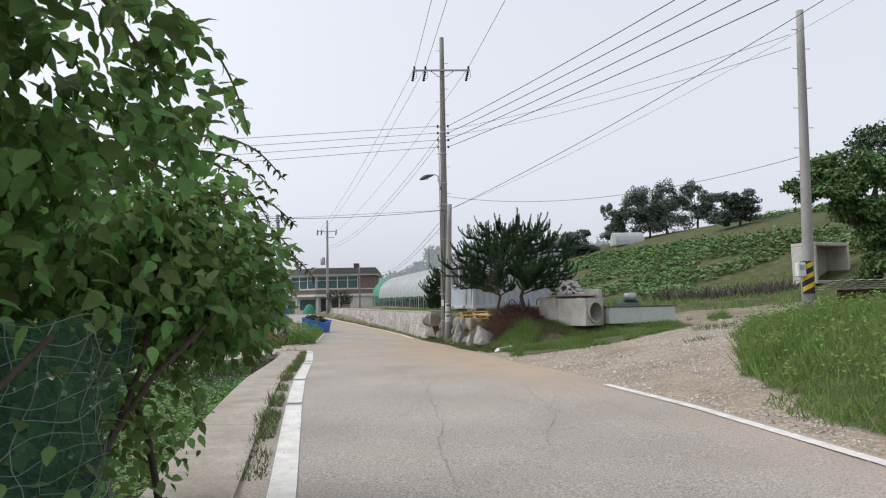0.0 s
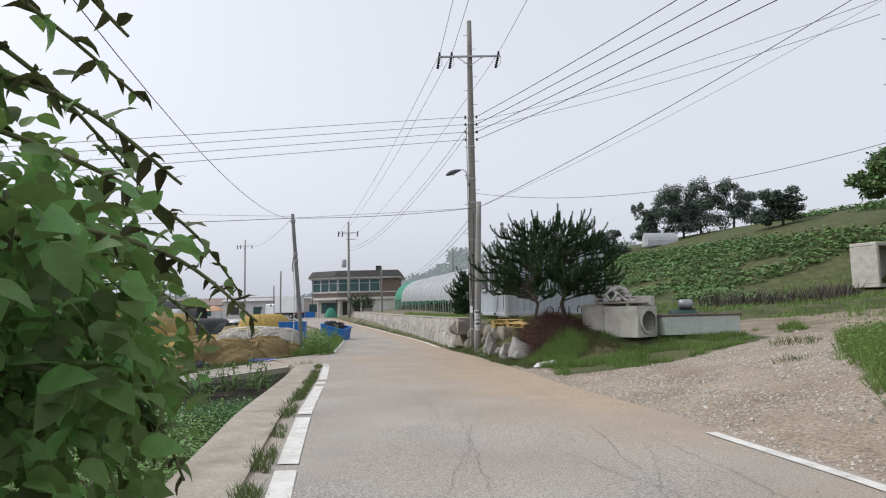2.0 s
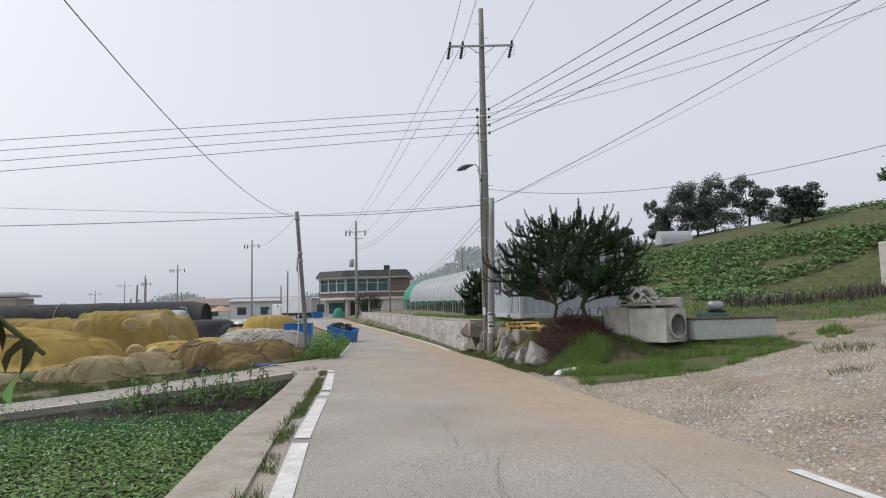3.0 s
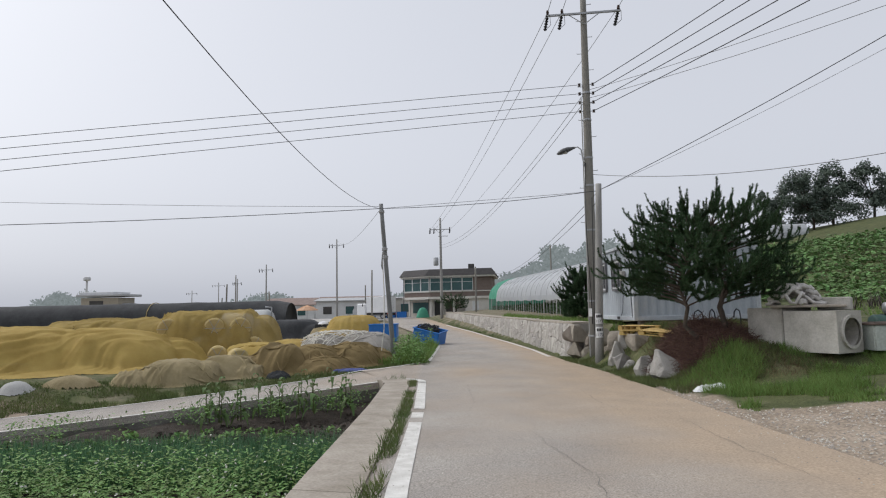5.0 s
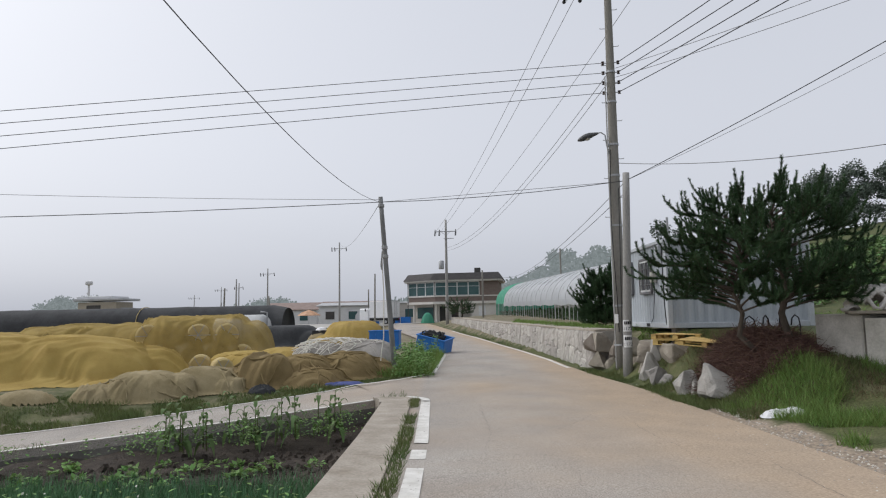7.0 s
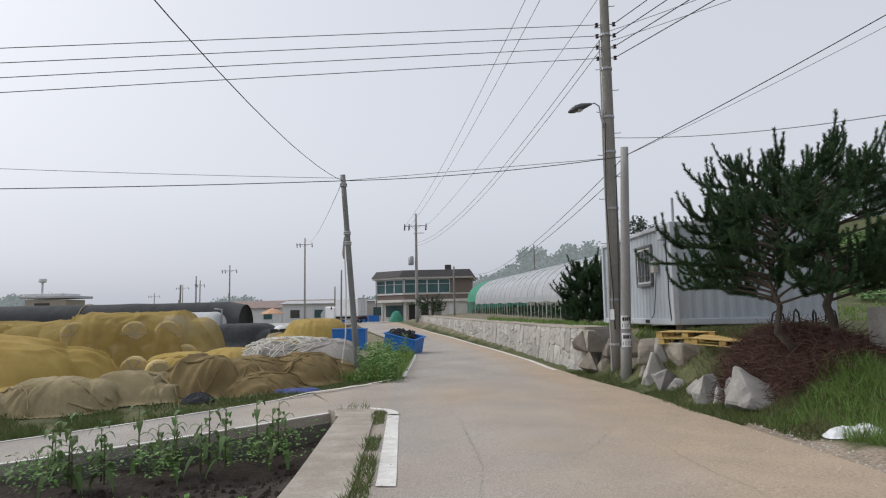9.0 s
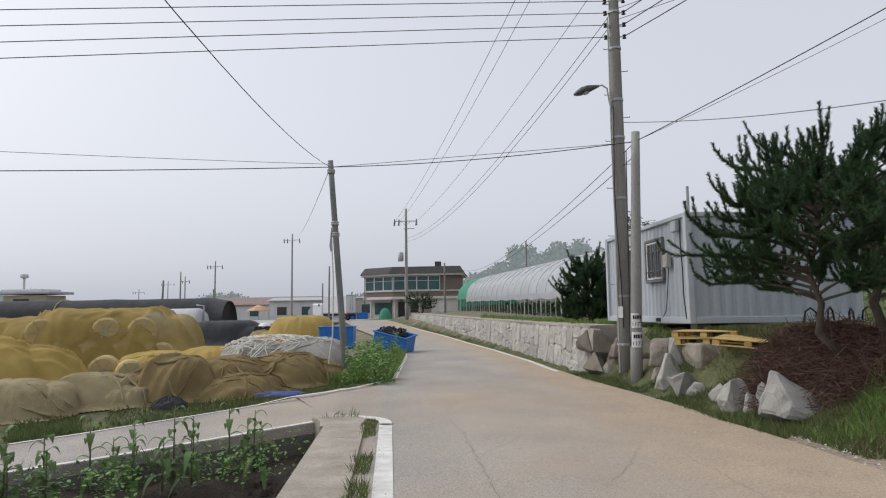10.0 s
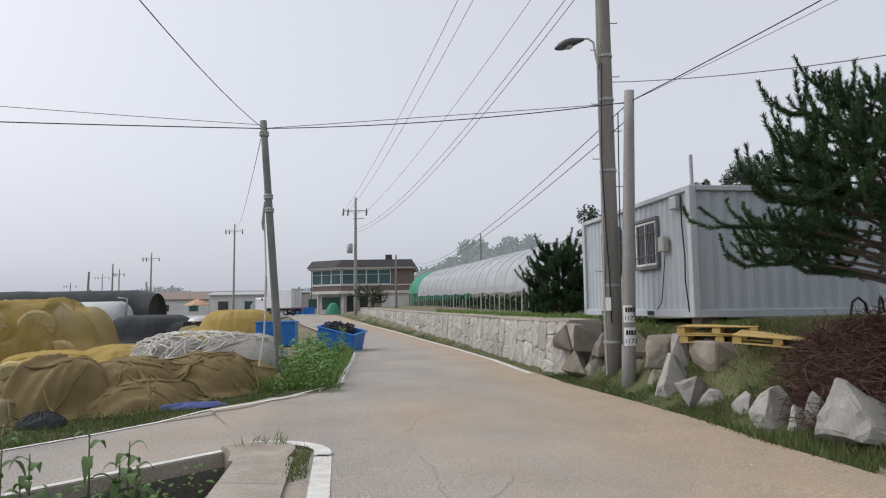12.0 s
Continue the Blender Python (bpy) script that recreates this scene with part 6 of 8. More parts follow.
M_LEAF_ONE = mat("single_vine_leaf", ((0.09, 0.17, 0.046), (0.19, 0.30, 0.09)), 3.0, 0.5, bump=0.2, fine=14, objrand=0.35, trans=0.3)
leaf_meshes = [one_leaf(c, M_LEAF_ONE, i) for i, c in enumerate((0.1, 0.25, 0.4, -0.2))]
dry_meshes = [one_leaf(c, M_LEAF_DRY, 9 + i) for i, c in enumerate((0.7, 0.9, -0.7))]
runner([(-2.2, 4.2, 1.9), (-1.8, 4.8, 2.08), (-1.58, 5.3, 2.06), (-1.45, 5.7, 1.95), (-1.38, 6.0, 1.76)], 62, 0.125, 1)
runner([(-2.2, 3.6, 1.95), (-1.8, 4.3, 2.18), (-1.56, 4.9, 2.3), (-1.43, 5.4, 2.2)], 46, 0.12, 2)
runner([(-2.3, 5.0, 1.7), (-2.05, 5.7, 1.72), (-1.9, 6.2, 1.6), (-1.84, 6.45, 1.4)], 44, 0.12, 3, 0.2)
runner([(-1.9, 4.9, 2.1), (-1.75, 5.5, 1.95), (-1.8, 5.9, 1.75), (-1.76, 6.2, 1.5)], 40, 0.14, 4, 0.1)
runner([(-2.2, 3.2, 2.75), (-1.7, 3.7, 2.75), (-1.4, 4.1, 2.55), (-1.3, 4.3, 2.25)], 34, 0.15, 5, 0.0)
runner([(-2.0, 2.7, 2.6), (-1.6, 3.2, 2.5), (-1.42, 3.6, 2.25), (-1.38, 3.8, 1.9)], 30, 0.15, 6, 0.0)
runner([(-2.3, 5.4, 1.35), (-2.1, 5.9, 1.3), (-1.98, 6.3, 1.1)], 24, 0.10, 7, 0.1)

runner([(-2.1, 4.0, 2.2), (-1.75, 4.6, 2.28), (-1.55, 5.1, 2.2), (-1.48, 5.5, 2.02)], 50, 0.085, 8, 0.5)
runner([(-2.1, 4.6, 1.8), (-1.8, 5.2, 1.9), (-1.6, 5.7, 1.82), (-1.5, 6.1, 1.62)], 56, 0.09, 9, 0.4)
runner([(-2.0, 4.4, 1.6), (-1.8, 5.0, 1.62), (-1.68, 5.5, 1.5), (-1.62, 5.8, 1.3)], 44, 0.10, 10, 0.1)
runner([(-2.3, 3.4, 2.4), (-1.95, 3.9, 2.2), (-1.65, 4.4, 2.1), (-1.5, 4.8, 1.95)], 44, 0.09, 11, 0.4)
runner([(-2.2, 4.0, 1.3), (-1.95, 4.5, 1.36), (-1.8, 4.9, 1.2), (-1.76, 5.1, 0.95)], 36, 0.11, 12, 0.0)

runner([(-1.9, 4.6, 1.75), (-1.6, 5.0, 1.88), (-1.36, 5.35, 1.84), (-1.22, 5.6, 1.68)], 52, 0.105, 13, 0.5)
runner([(-1.9, 4.3, 1.9), (-1.6, 4.7, 2.06), (-1.4, 5.0, 2.08), (-1.26, 5.2, 1.96)], 40, 0.10, 14, 0.5)
runner([(-1.8, 4.7, 1.6), (-1.55, 5.1, 1.62), (-1.42, 5.4, 1.5), (-1.38, 5.55, 1.3)], 40, 0.12, 15, 0.1)
runner([(-1.9, 4.2, 2.1), (-1.6, 4.5, 2.3), (-1.42, 4.8, 2.32), (-1.3, 5.05, 2.2)], 34, 0.105, 16, 0.5)

# sagging green net beside the shrub
fence = thing("net_fence", "torn green plant netting hung on the shrub", "net", (-1.8, 2.6, 0))
X, Z = np.meshgrid(np.linspace(-1.9, 1.75, 60), np.linspace(-0.02, 1.42, 24))
Y = 0.05 * np.sin(X * 5 + Z * 2) + 0.03 * np.sin(X * 11 + Z * 6) + 0.12 * (Z - 0.7) ** 2
part("net_film", Shape().sheet(Y - 0.02, X, Z + 0.05), mat("green_net_film", ((0.022, 0.085, 0.056), (0.05, 0.14, 0.095)), 3, 0.8, bump=0.3, alpha=0.45), fence, "thin green mesh")
s = Shape()
for i in range(0, 60, 2):
    s.tube([(float(Y[j, i]) + 0.012 * math.sin(i * 3 + j), float(X[j, i]) + 0.03 * math.sin(j * 1.3 + i), float(Z[j, i]) + 0.05) for j in range(24)], 0.0018, 3, False)
for j in range(0, 24, 1):
    s.tube([(float(Y[j, i]) + 0.012 * math.sin(i + j * 2), float(X[j, i]), float(Z[j, i]) + 0.05 + 0.02 * math.sin(i * 0.9 + j * 2)) for i in range(60)], 0.0018, 3, False)
tagged(part("netting", s, mat("grey_strand", ((0.18, 0.21, 0.18), (0.28, 0.30, 0.26)), 9, 0.8), fence), kind="stuff")


# -- pine with candle shoots --
def pine(base, height, spread, n_limb, seed, label, needle=0.085, density=470, low=0.30, stem=1.0, side=9, fork=1.0):
    """Twin-stemmed pine with a domed crown: limbs reach out level and turn up, side twigs end in upright candles, all set with needles."""
    rs = np.random.RandomState(seed)
    t = thing("pine_tree", label, "pine tree", base)
    k = height / 3.4
    stems = []
    for sx, rr in ((-0.34 * fork, 0.06), (0.26 * fork, 0.085)):
        pts = [(0.05 * np.sign(sx), 0, -0.15), (sx * 0.7 * k, 0.02, 0.2 * k), (sx * 1.45 * k, -0.03, 0.45 * k), (sx * 1.15 * k, 0.05, 0.85 * k), (sx * 1.6 * k, 0, 1.25 * k), (sx * 1.2 * k, 0.02, 1.75 * k), (sx * 0.7 * k, 0, height * 0.86)]
        part("trunk", Shape().tube(pts, [rr * 1.3 * stem, rr * 1.05 * stem, rr * 0.9 * stem, rr * 0.8 * stem, rr * 0.6 * stem, rr * 0.4 * stem, 0.012], 9), M_BARK, t, smooth=True)
        stems.append(np.array(pts))
    P, D, S = [], [], []
    twigs = Shape()

    def clothe(A, start=0.0, ln=needle, dens=density):
        n = int(np.linalg.norm(np.diff(A, axis=0), axis=1).sum() * dens)
        if n < 2:
            return
        q = rs.uniform(start, 0.999, n) * (len(A) - 1)
        i = q.astype(int)
        ax = A[i + 1] - A[i]
        pt = A[i] + ax * (q - i)[:, None]
        ax = ax / np.linalg.norm(ax, axis=1, keepdims=True)
        v = rs.normal(size=(n, 3))
        v -= ax * (v * ax).sum(1, keepdims=True)
        v /= np.linalg.norm(v, axis=1, keepdims=True)
        P.append(pt)
        D.append(v * 0.75 + ax * 0.8)
        S.append(ln * rs.uniform(0.7, 1.15, n) * (1.1 - 0.3 * q / (len(A) - 1)))

    def shoot(p, d, ln, up, r, n=5):
        pts = [np.array(p, float)]
        for i in range(n):
            w = (i + 1) / n
            dd = d * (1 - w * 0.5) + np.array((0, 0, up * w)) + rs.normal(size=3) * 0.08
            pts.append(pts[-1] + dd / np.linalg.norm(dd) * ln / n)
        twigs.tube(pts, [r * (1 - 0.75 * i / n) for i in range(n + 1)], 4, False)
        return np.array(pts)

    zc, top = height * (low + 0.2), height * (0.96 - low - 0.2)
    for q in range(n_limb):
        a = q * 2.4 + rs.uniform(-0.3, 0.3)
        se = -0.42 + 1.38 * (q + 0.5) / n_limb
        ce = math.sqrt(max(0.02, 1 - max(0.0, se) ** 2)) * (1.0 if se > 0 else 1 + 0.35 * se)
        f = rs.uniform(0.72, 1.08) if q % 4 else rs.uniform(0.1, 0.6)
        tip = np.array((spread * ce * math.cos(a) * f, spread * ce * math.sin(a) * f, zc + (top * se if se > 0 else height * 0.42 * se) * (0.6 + 0.4 * f)))
        h = stems[0] if tip[0] < 0 else stems[1]
        zs = min(h[-1, 2], max(height * low * 0.9, tip[2] * 0.9 - 0.1))
        p0 = np.array([np.interp(zs, h[:, 2], h[:, c]) for c in range(3)])
        ln = np.linalg.norm(tip - p0)
        mid = (p0 + tip) / 2 + np.array((0, 0, 0.08 * ln)) + rs.normal(size=3) * 0.05
        A = np.array([(1 - w) ** 2 * p0 + 2 * w * (1 - w) * mid + w * w * tip for w in np.linspace(0, 1, 9)])
        twigs.tube(A, [0.026 * stem * (1 - 0.8 * i / 8) for i in range(9)], 5, False)
        clothe(A, 0.4)
        out = (tip - p0) / max(0.05, ln)
        C = shoot(tip, out * 1.1 + np.array((0, 0, 0.35)), rs.uniform(0.25, 0.6) * (1.25 if se > 0.25 else 0.8) * min(1.0, height / 3), 0.8 if se > 0.1 else 0.35, 0.009)
        clothe(C, 0.0, needle * 0.9)
        for j in range(side):
            w = rs.uniform(0.38, 1.0)
            b0 = w * 8
            bi = min(int(b0), 7)
            q0 = A[bi] + (A[bi + 1] - A[bi]) * (b0 - bi)
            dd = out * 0.75 + rs.normal(size=3) * np.array((0.65, 0.65, 0.3)) + np.array((0, 0, 0.12))
            dd /= np.linalg.norm(dd)
            B = shoot(q0, dd, ln * rs.uniform(0.16, 0.34), 0.35, 0.011)
            clothe(B)
            cd = (B[-1] - B[-2])
            cd /= np.linalg.norm(cd)
            E_ = shoot(B[-1], cd * 0.6 + np.array((0, 0, 0.55)), rs.uniform(0.1, 0.26) * min(1.0, height / 3), 0.8, 0.007, 3)
            clothe(E_, 0.0, needle * 0.85)
    P, D, S = np.concatenate(P), np.concatenate(D), np.concatenate(S)
    part("branch_frame", twigs, M_BARK, t)
    part("needles", scatter("needles", NEEDLE, P, D, rs.normal(size=(len(P), 3)), S, np.full(len(S), 0.0125)), M_NEEDLE, t)
    return t


pine((2.88, 24.35, ground_z(2.88, 24.35)), 3.75, 2.15, 104, 5, "young dark green pine with upright candle shoots", 0.085, 470, 0.27)
pine((1.15, 38.4, 1.25), 2.6, 1.2, 100, 8, "bushy young pine beside the greenhouse", 0.12, 420, 0.06, 0.5, 8, 0.3)
pine((-8.6, 70.5, 1.6), 1.9, 1.5, 36, 11, "small garden pine above the wall", 0.13, 200, 0.2, 1.0, 6)


# -- broad-leaved and hill trees --
def tree(base, blobs, seed, m, label, leaves=2600, size=0.28, trunk_r=0.16, name="tree"):
    rs = random.Random(seed)
    t = thing(name, label, "tree", base)
    B = Vector(base)
    top = max(b[2] for b in blobs)
    mid = Vector((sum(b[0] for b in blobs) / len(blobs), sum(b[1] for b in blobs) / len(blobs), top * 0.55))
    part("trunk", Shape().tube([(0, 0, -0.3), (0.08, 0, mid.z * 0.4), (mid.x * 0.6, mid.y * 0.6, mid.z * 0.8), tuple(mid)], [trunk_r, trunk_r * 0.8, trunk_r * 0.6, trunk_r * 0.4], 8), M_BARK, t, smooth=True)
    for b in blobs:
        e = Vector(b[:3])
        part("limb", Shape().tube([(mid.x * 0.5, mid.y * 0.5, mid.z * 0.65), tuple(mid.lerp(e, 0.5) + Vector((0, 0, -0.2))), tuple(e)], [trunk_r * 0.45, trunk_r * 0.3, 0.02], 6), M_BARK, t, smooth=True)
    small = []
    for b in blobs:
        for k in range(9):
            u = Vector((rs.gauss(0, 1), rs.gauss(0, 1), rs.gauss(0, 0.8))).normalized()
            f = rs.uniform(0.25, 0.5)
            small.append((b[0] + u.x * b[3] * 0.75, b[1] + u.y * b[4] * 0.75, b[2] + u.z * b[5] * 0.75, b[3] * f, b[4] * f, b[5] * f))
    P, N_ = in_blobs(small, leaves, 0.35)
    n = len(P)
    part("crown", scatter("crown", QUAD, P, N_ * 0.5 + unit(n) * 0.8 + np.array((0, 0, -0.2)), N_ + np.array((0, 0, 0.8)) + unit(n) * 0.5, NR.uniform(0.6, 1.3, n) * size, NR.uniform(0.7, 1.3, n) * size * 1.2), m, t)
    return t


def on_hill(x, y):
    return (x, y, ground_z(x, y) - 0.1)


for (x, y, h, r, sd, m, lb) in ((24.6, 80, 5.6, 1.9, 1, M_TREE_HAZED, "dark hillside pine standing on the ridge"), (28.5, 79, 6.6, 3.0, 2, M_TREE_HAZED, "broad dark pine on the hill ridge"),
                                (31.8, 82, 7.0, 3.1, 3, M_TREE_HAZED, "broad dark pine on the hill ridge"), (35.0, 80, 6.0, 2.7, 4, M_TREE_HAZED, "spreading pine on the hill ridge"), (19.5, 80, 3.4, 2.4, 5, M_TREE_HAZED, "dark rounded bush below the ridge"),
                                (16.0, 84, 3.4, 2.6, 6, M_TREE_HAZED, "dark rounded bush below the ridge"), (30.5, 61, 3.6, 2.1, 7, M_TREE_HAZED, "low spreading tree among the crops")):
    b = on_hill(x, y)
    rt = random.Random(sd + 50)
    tree(b, [(rt.uniform(-0.75, 0.75) * r, rt.uniform(-0.5, 0.5) * r, h * (0.24 + 0.6 * q / 9), r * rt.uniform(0.55, 0.85) * (1.15 - 0.07 * q), r * rt.uniform(0.5, 0.7), h * rt.uniform(0.13, 0.19)) for q in range(10)], sd, m, lb, 9000, 0.22, 0.15)
b = on_hill(33.5, 47)
tree(b, [(-2.2, 0, 3.6, 2.2, 2.2, 1.3), (0.6, 0, 5.0, 2.6, 2.4, 1.5), (2.5, 0, 3.5, 2.2, 2.2, 1.6), (-0.5, -1, 2.2, 2.5, 2.0, 1.2)], 15, M_TREE, "large vine-covered tree on the slope", 5200, 0.3, 0.2)
b = on_hill(20.6, 30.0)
tree(b, [(0.1, -0.5, 0.9, 1.2, 1.4, 1.2), (0.2, -0.6, 2.2, 1.2, 1.4, 1.3), (-0.1, -0.3, 3.4, 1.5, 1.5, 1.1), (-2.0, 0, 4.2, 1.4, 1.4, 0.8), (-2.5, 0.2, 4.9, 1.2, 1.3, 0.7), (-1.1, 0, 5.3, 1.6, 1.5, 0.9), (0.4, 0, 5.1, 1.5, 1.4, 1.0)], 16, mat("hanging_vine_leaf", ((0.075, 0.14, 0.045), (0.15, 0.23, 0.085)), 0.6, 0.6, bump=0.1, island=0.45, trans=0.25), "tree smothered in hanging vines", 26000, 0.2, 0.16)
b = on_hill(11.2, 75)
th = 11.0 - b[2]
tree(b, [(0, 0, th - 3.4, 1.3, 1.2, 1.3), (0.5, 0.3, th - 2.0, 1.4, 1.2, 1.2), (-0.5, 0, th - 1.3, 1.0, 1.0, 1.0), (0.3, 0, th - 5.2, 1.3, 1.2, 1.5)], 17, M_TREE_HAZED, "dark tree rising behind the container", 2000, 0.26, 0.12)

# crops over the slope, broad leaves in rough rows
P = []
while len(P) < 22000:
    x, y = NR.uniform(9, 46), NR.uniform(29, 74)
    u = x - (20 - 0.3 * (y - 25))
    if u < -1.5 or (u > 15 and x < 34) or u > 30 or (y < 36 and x > 16) or noise.noise(Vector((x * 0.18, y * 0.18, 7))) < -0.28:
        continue
    if x > 17 and y < 44 and u < 11:
        continue
    P.append((x, y, ground_z(x, y) + 0.1 + 0.35 * abs(math.sin(u * 2.4)) * NR.uniform(0.2, 1)))
n = len(P)
stuff("hillside_crop", scatter("hillside_crop", QUAD, P, np.c_[rnd(n), rnd(n), rnd(n, -0.5, 0.3)], np.c_[rnd(n, -0.5, 0.5), rnd(n, -0.6, 0.2), np.full(n, 1.0)], NR.uniform(0.2, 0.42, n), NR.uniform(0.22, 0.45, n)), M_HILL, "rows of broad-leaved beans covering the slope", "crops")
# dry dark weeds at the foot of the crop
P = np.array([(x, y, ground_z(x, y)) for x, y in zip(NR.uniform(11.5, 20, 1800), NR.uniform(33, 37, 1800)) if noise.noise(Vector((x * 0.4, y * 0.4, 2))) > 0.12])
n = len(P)
stuff("dry_weeds", scatter("dry_weeds", BLADE, P, np.c_[rnd(n, -0.5, 0.5), rnd(n, -0.5, 0.5), np.ones(n)], np.c_[rnd(n), rnd(n), np.zeros(n)], NR.uniform(0.4, 0.9, n), np.full(n, 0.05)), mat("dead_stalk", ((0.07, 0.06, 0.055), (0.12, 0.10, 0.09)), 2, 0.9, island=0.3), "withered dark stalks below the crop", "weeds")


def meadow(name, n, box, test, h, w, m, label, seed=1, clump=0.0):
    """Blades of grass over a stretch of ground."""
    rs = np.random.RandomState(seed)
    P = []
    tries = 0
    while len(P) < n and tries < n * 12:
        tries += 1
        x, y = rs.uniform(box[0], box[1]), rs.uniform(box[2], box[3])
        if not test(x, y) or noise.noise(Vector((x * 0.9, y * 0.9, seed))) < clump:
            continue
        P.append((x, y, (g(y) + 0.002 if left_edge(y) - 0.5 < x < right_edge(y) else (lane_near(x)[1] + 0.01 if name == "lane_weeds" else ground_z(x, y) - 0.02))))
    k = len(P)
    P = np.array(P)
    lean_ = np.c_[rs.uniform(-0.7, 0.7, k), rs.uniform(-0.7, 0.7, k), rs.uniform(0.7, 1.2, k)]
    patch = np.array([0.75 + 0.6 * noise.noise(Vector((p[0] * 0.5, p[1] * 0.5, seed + 3))) for p in P])
    return stuff(name, scatter(name, BLADE, P, lean_, np.c_[rs.normal(size=(k, 2)), np.zeros(k)], rs.uniform(h[0], h[1], k) * patch, rs.uniform(w[0], w[1], k)), m, label, "grass")


def bank(x, y):
    return x > drive_edge(y) + 0.5 * noise.noise(Vector((x * 1.3, y * 1.3, 4))) and x - right_edge(y) > 0.35


meadow("tall_grass", 62000, (3.4, 14, 4, 19.5), bank, (0.16, 0.46), (0.008, 0.016), M_GRASS, "tall bright green grass on the bank", 2, -1)
meadow("grass_verge", 24000, (1.2, 10, 18.6, 24), lambda x, y: x - right_edge(y) > 0.5 and y > verge_edge(x) and (y > verge_edge(x) + 1.2 or noise.noise(Vector((x * 1.7, y * 1.7, 5))) > 0), (0.08, 0.34), (0.007, 0.015), M_GRASS, "grass and weeds before the concrete blocks", 3)
meadow("grass_verge", 14000, (-0.9, 2.6, 22.2, 34), lambda x, y: 0.05 < x - right_edge(y) < 0.95, (0.05, 0.26), (0.008, 0.018), M_GRASS_DRY, "low weeds along the roadside below the stones", 4, -0.1)
meadow("grass_verge", 3600, (-12, 0.5, 33, 70), lambda x, y: 0.15 < x - right_edge(y) < 0.7, (0.06, 0.28), (0.010, 0.025), M_GRASS_DRY, "weeds along the foot of the wall", 5, -0.05)
meadow("slope_grass", 9000, (8, 30, 22, 42), lambda x, y: x - (20 - 0.3 * (y - 25)) > -9 and x > 7.5, (0.15, 0.4), (0.02, 0.045), M_GRASS, "grass over the slope above the drive", 6, -0.05)
meadow("terrace_grass", 5000, (-3, 6, 30, 58), lambda x, y: x > wall_x(y) + 0.45 and x < wall_x(y) + 2.6 and not (1.8 < x < 6.2 and y < 35.4), (0.1, 0.35), (0.015, 0.035), M_GRASS, "grass on the terrace above the wall", 7)
meadow("bank_weeds", 24000, (1.0, 4.8, 22.0, 29.0), lambda x, y: x - right_edge(y) > 0.45, (0.06, 0.26), (0.007, 0.016), M_GRASS_DRY, "weeds growing between the boulders", 8, -0.15)
meadow("bank_litter", 20000, (1.1, 5.0, 22.0, 29.2), lambda x, y: x - right_edge(y) > 0.5, (0.06, 0.2), (0.006, 0.014), mat("dry_litter", ((0.10, 0.075, 0.045), (0.20, 0.155, 0.09)), 1.2, 0.9, bump=0, island=0.4), "dry brown litter and stalks on the bank", 18, -0.5)
meadow("kerb_weeds", 9000, (-5.2, -1, 5, 24.6), lambda x, y: -0.46 < x - left_edge(y) < -0.24, (0.04, 0.2), (0.006, 0.013), M_GRASS_DRY, "weeds sprouting between kerb and white line", 9, -0.22)
meadow("yard_weeds", 40000, (-22, -6.2, 21, 33), lambda x, y: 0.08 < y - lane_far(x)[0] < 3.2, (0.05, 0.26), (0.01, 0.02), M_GRASS_DRY, "low weeds along the yard edge of the lane", 10, -0.3)
meadow("pole_weeds", 4600, (-8.2, -5.0, 30.6, 39), lambda x, y: 0.12 < left_edge(y) - x < 1.5 + 0.06 * (39 - y), (0.18, 0.62), (0.014, 0.035), M_GRASS, "tall weeds round the leaning pole", 11, -0.25)
meadow("far_grass", 5000, (-60, -9, 52, 92), lambda x, y: x < left_edge(y) - 1.5 and not (x > -42 and y < 56), (0.15, 0.5), (0.05, 0.12), M_GRASS, "rough grass on the far side of the yard", 12, 0.0)
meadow("drive_weeds", 500, (5, 9, 13, 20), lambda x, y: math.hypot(x - 5.95, y - 16.2) < 0.35 or math.hypot(x - 7.6, y - 19) < 0.6, (0.1, 0.3), (0.008, 0.016), M_GRASS_DRY, "weed tuft on the gravel drive", 13, -1)

meadow("lane_weeds", 900, (-13, -4.6, 21, 25.4), lambda x, y: -0.05 < lane_near(x)[0] - y < 0.12 or (x > -5.6 and abs(y - 24.95) < 0.1), (0.06, 0.26), (0.006, 0.014), M_GRASS_DRY, "tufts along the edge of the lane", 14, 0.1)


def weed_leaves(name, pts, size, m, label):
    P = np.array(pts)
    n = len(P)
    return stuff(name, scatter(name, QUAD, P, np.c_[rnd(n), rnd(n), rnd(n, -0.2, 0.6)], np.c_[rnd(n, -0.5, 0.5), rnd(n, -0.5, 0.5), np.ones(n)], NR.uniform(0.6, 1.3, n) * size), m, label, "weeds")


rw = np.random.RandomState(71)
pts = []
while len(pts) < 9000:
    x, y = rw.uniform(3.4, 13), rw.uniform(5, 19.5)
    if bank(x, y) and noise.noise(Vector((x * 0.7, y * 0.7, 3))) > -0.1:
        pts.append((x, y, ground_z(x, y) + rw.uniform(0.08, 0.4)))
weed_leaves("bank_leaves", pts, 0.07, M_GRASS, "leafy weeds among the tall grass")

n = len(GREENHOUSE_PLANTS)
stuff("greenhouse_crop", scatter("greenhouse_crop", QUAD, GREENHOUSE_PLANTS, unit(n), unit(n) + np.array((0, 0, 0.8)), NR.uniform(0.15, 0.3, n)), M_TREE, "rows of leafy plants inside the greenhouse", "crops")

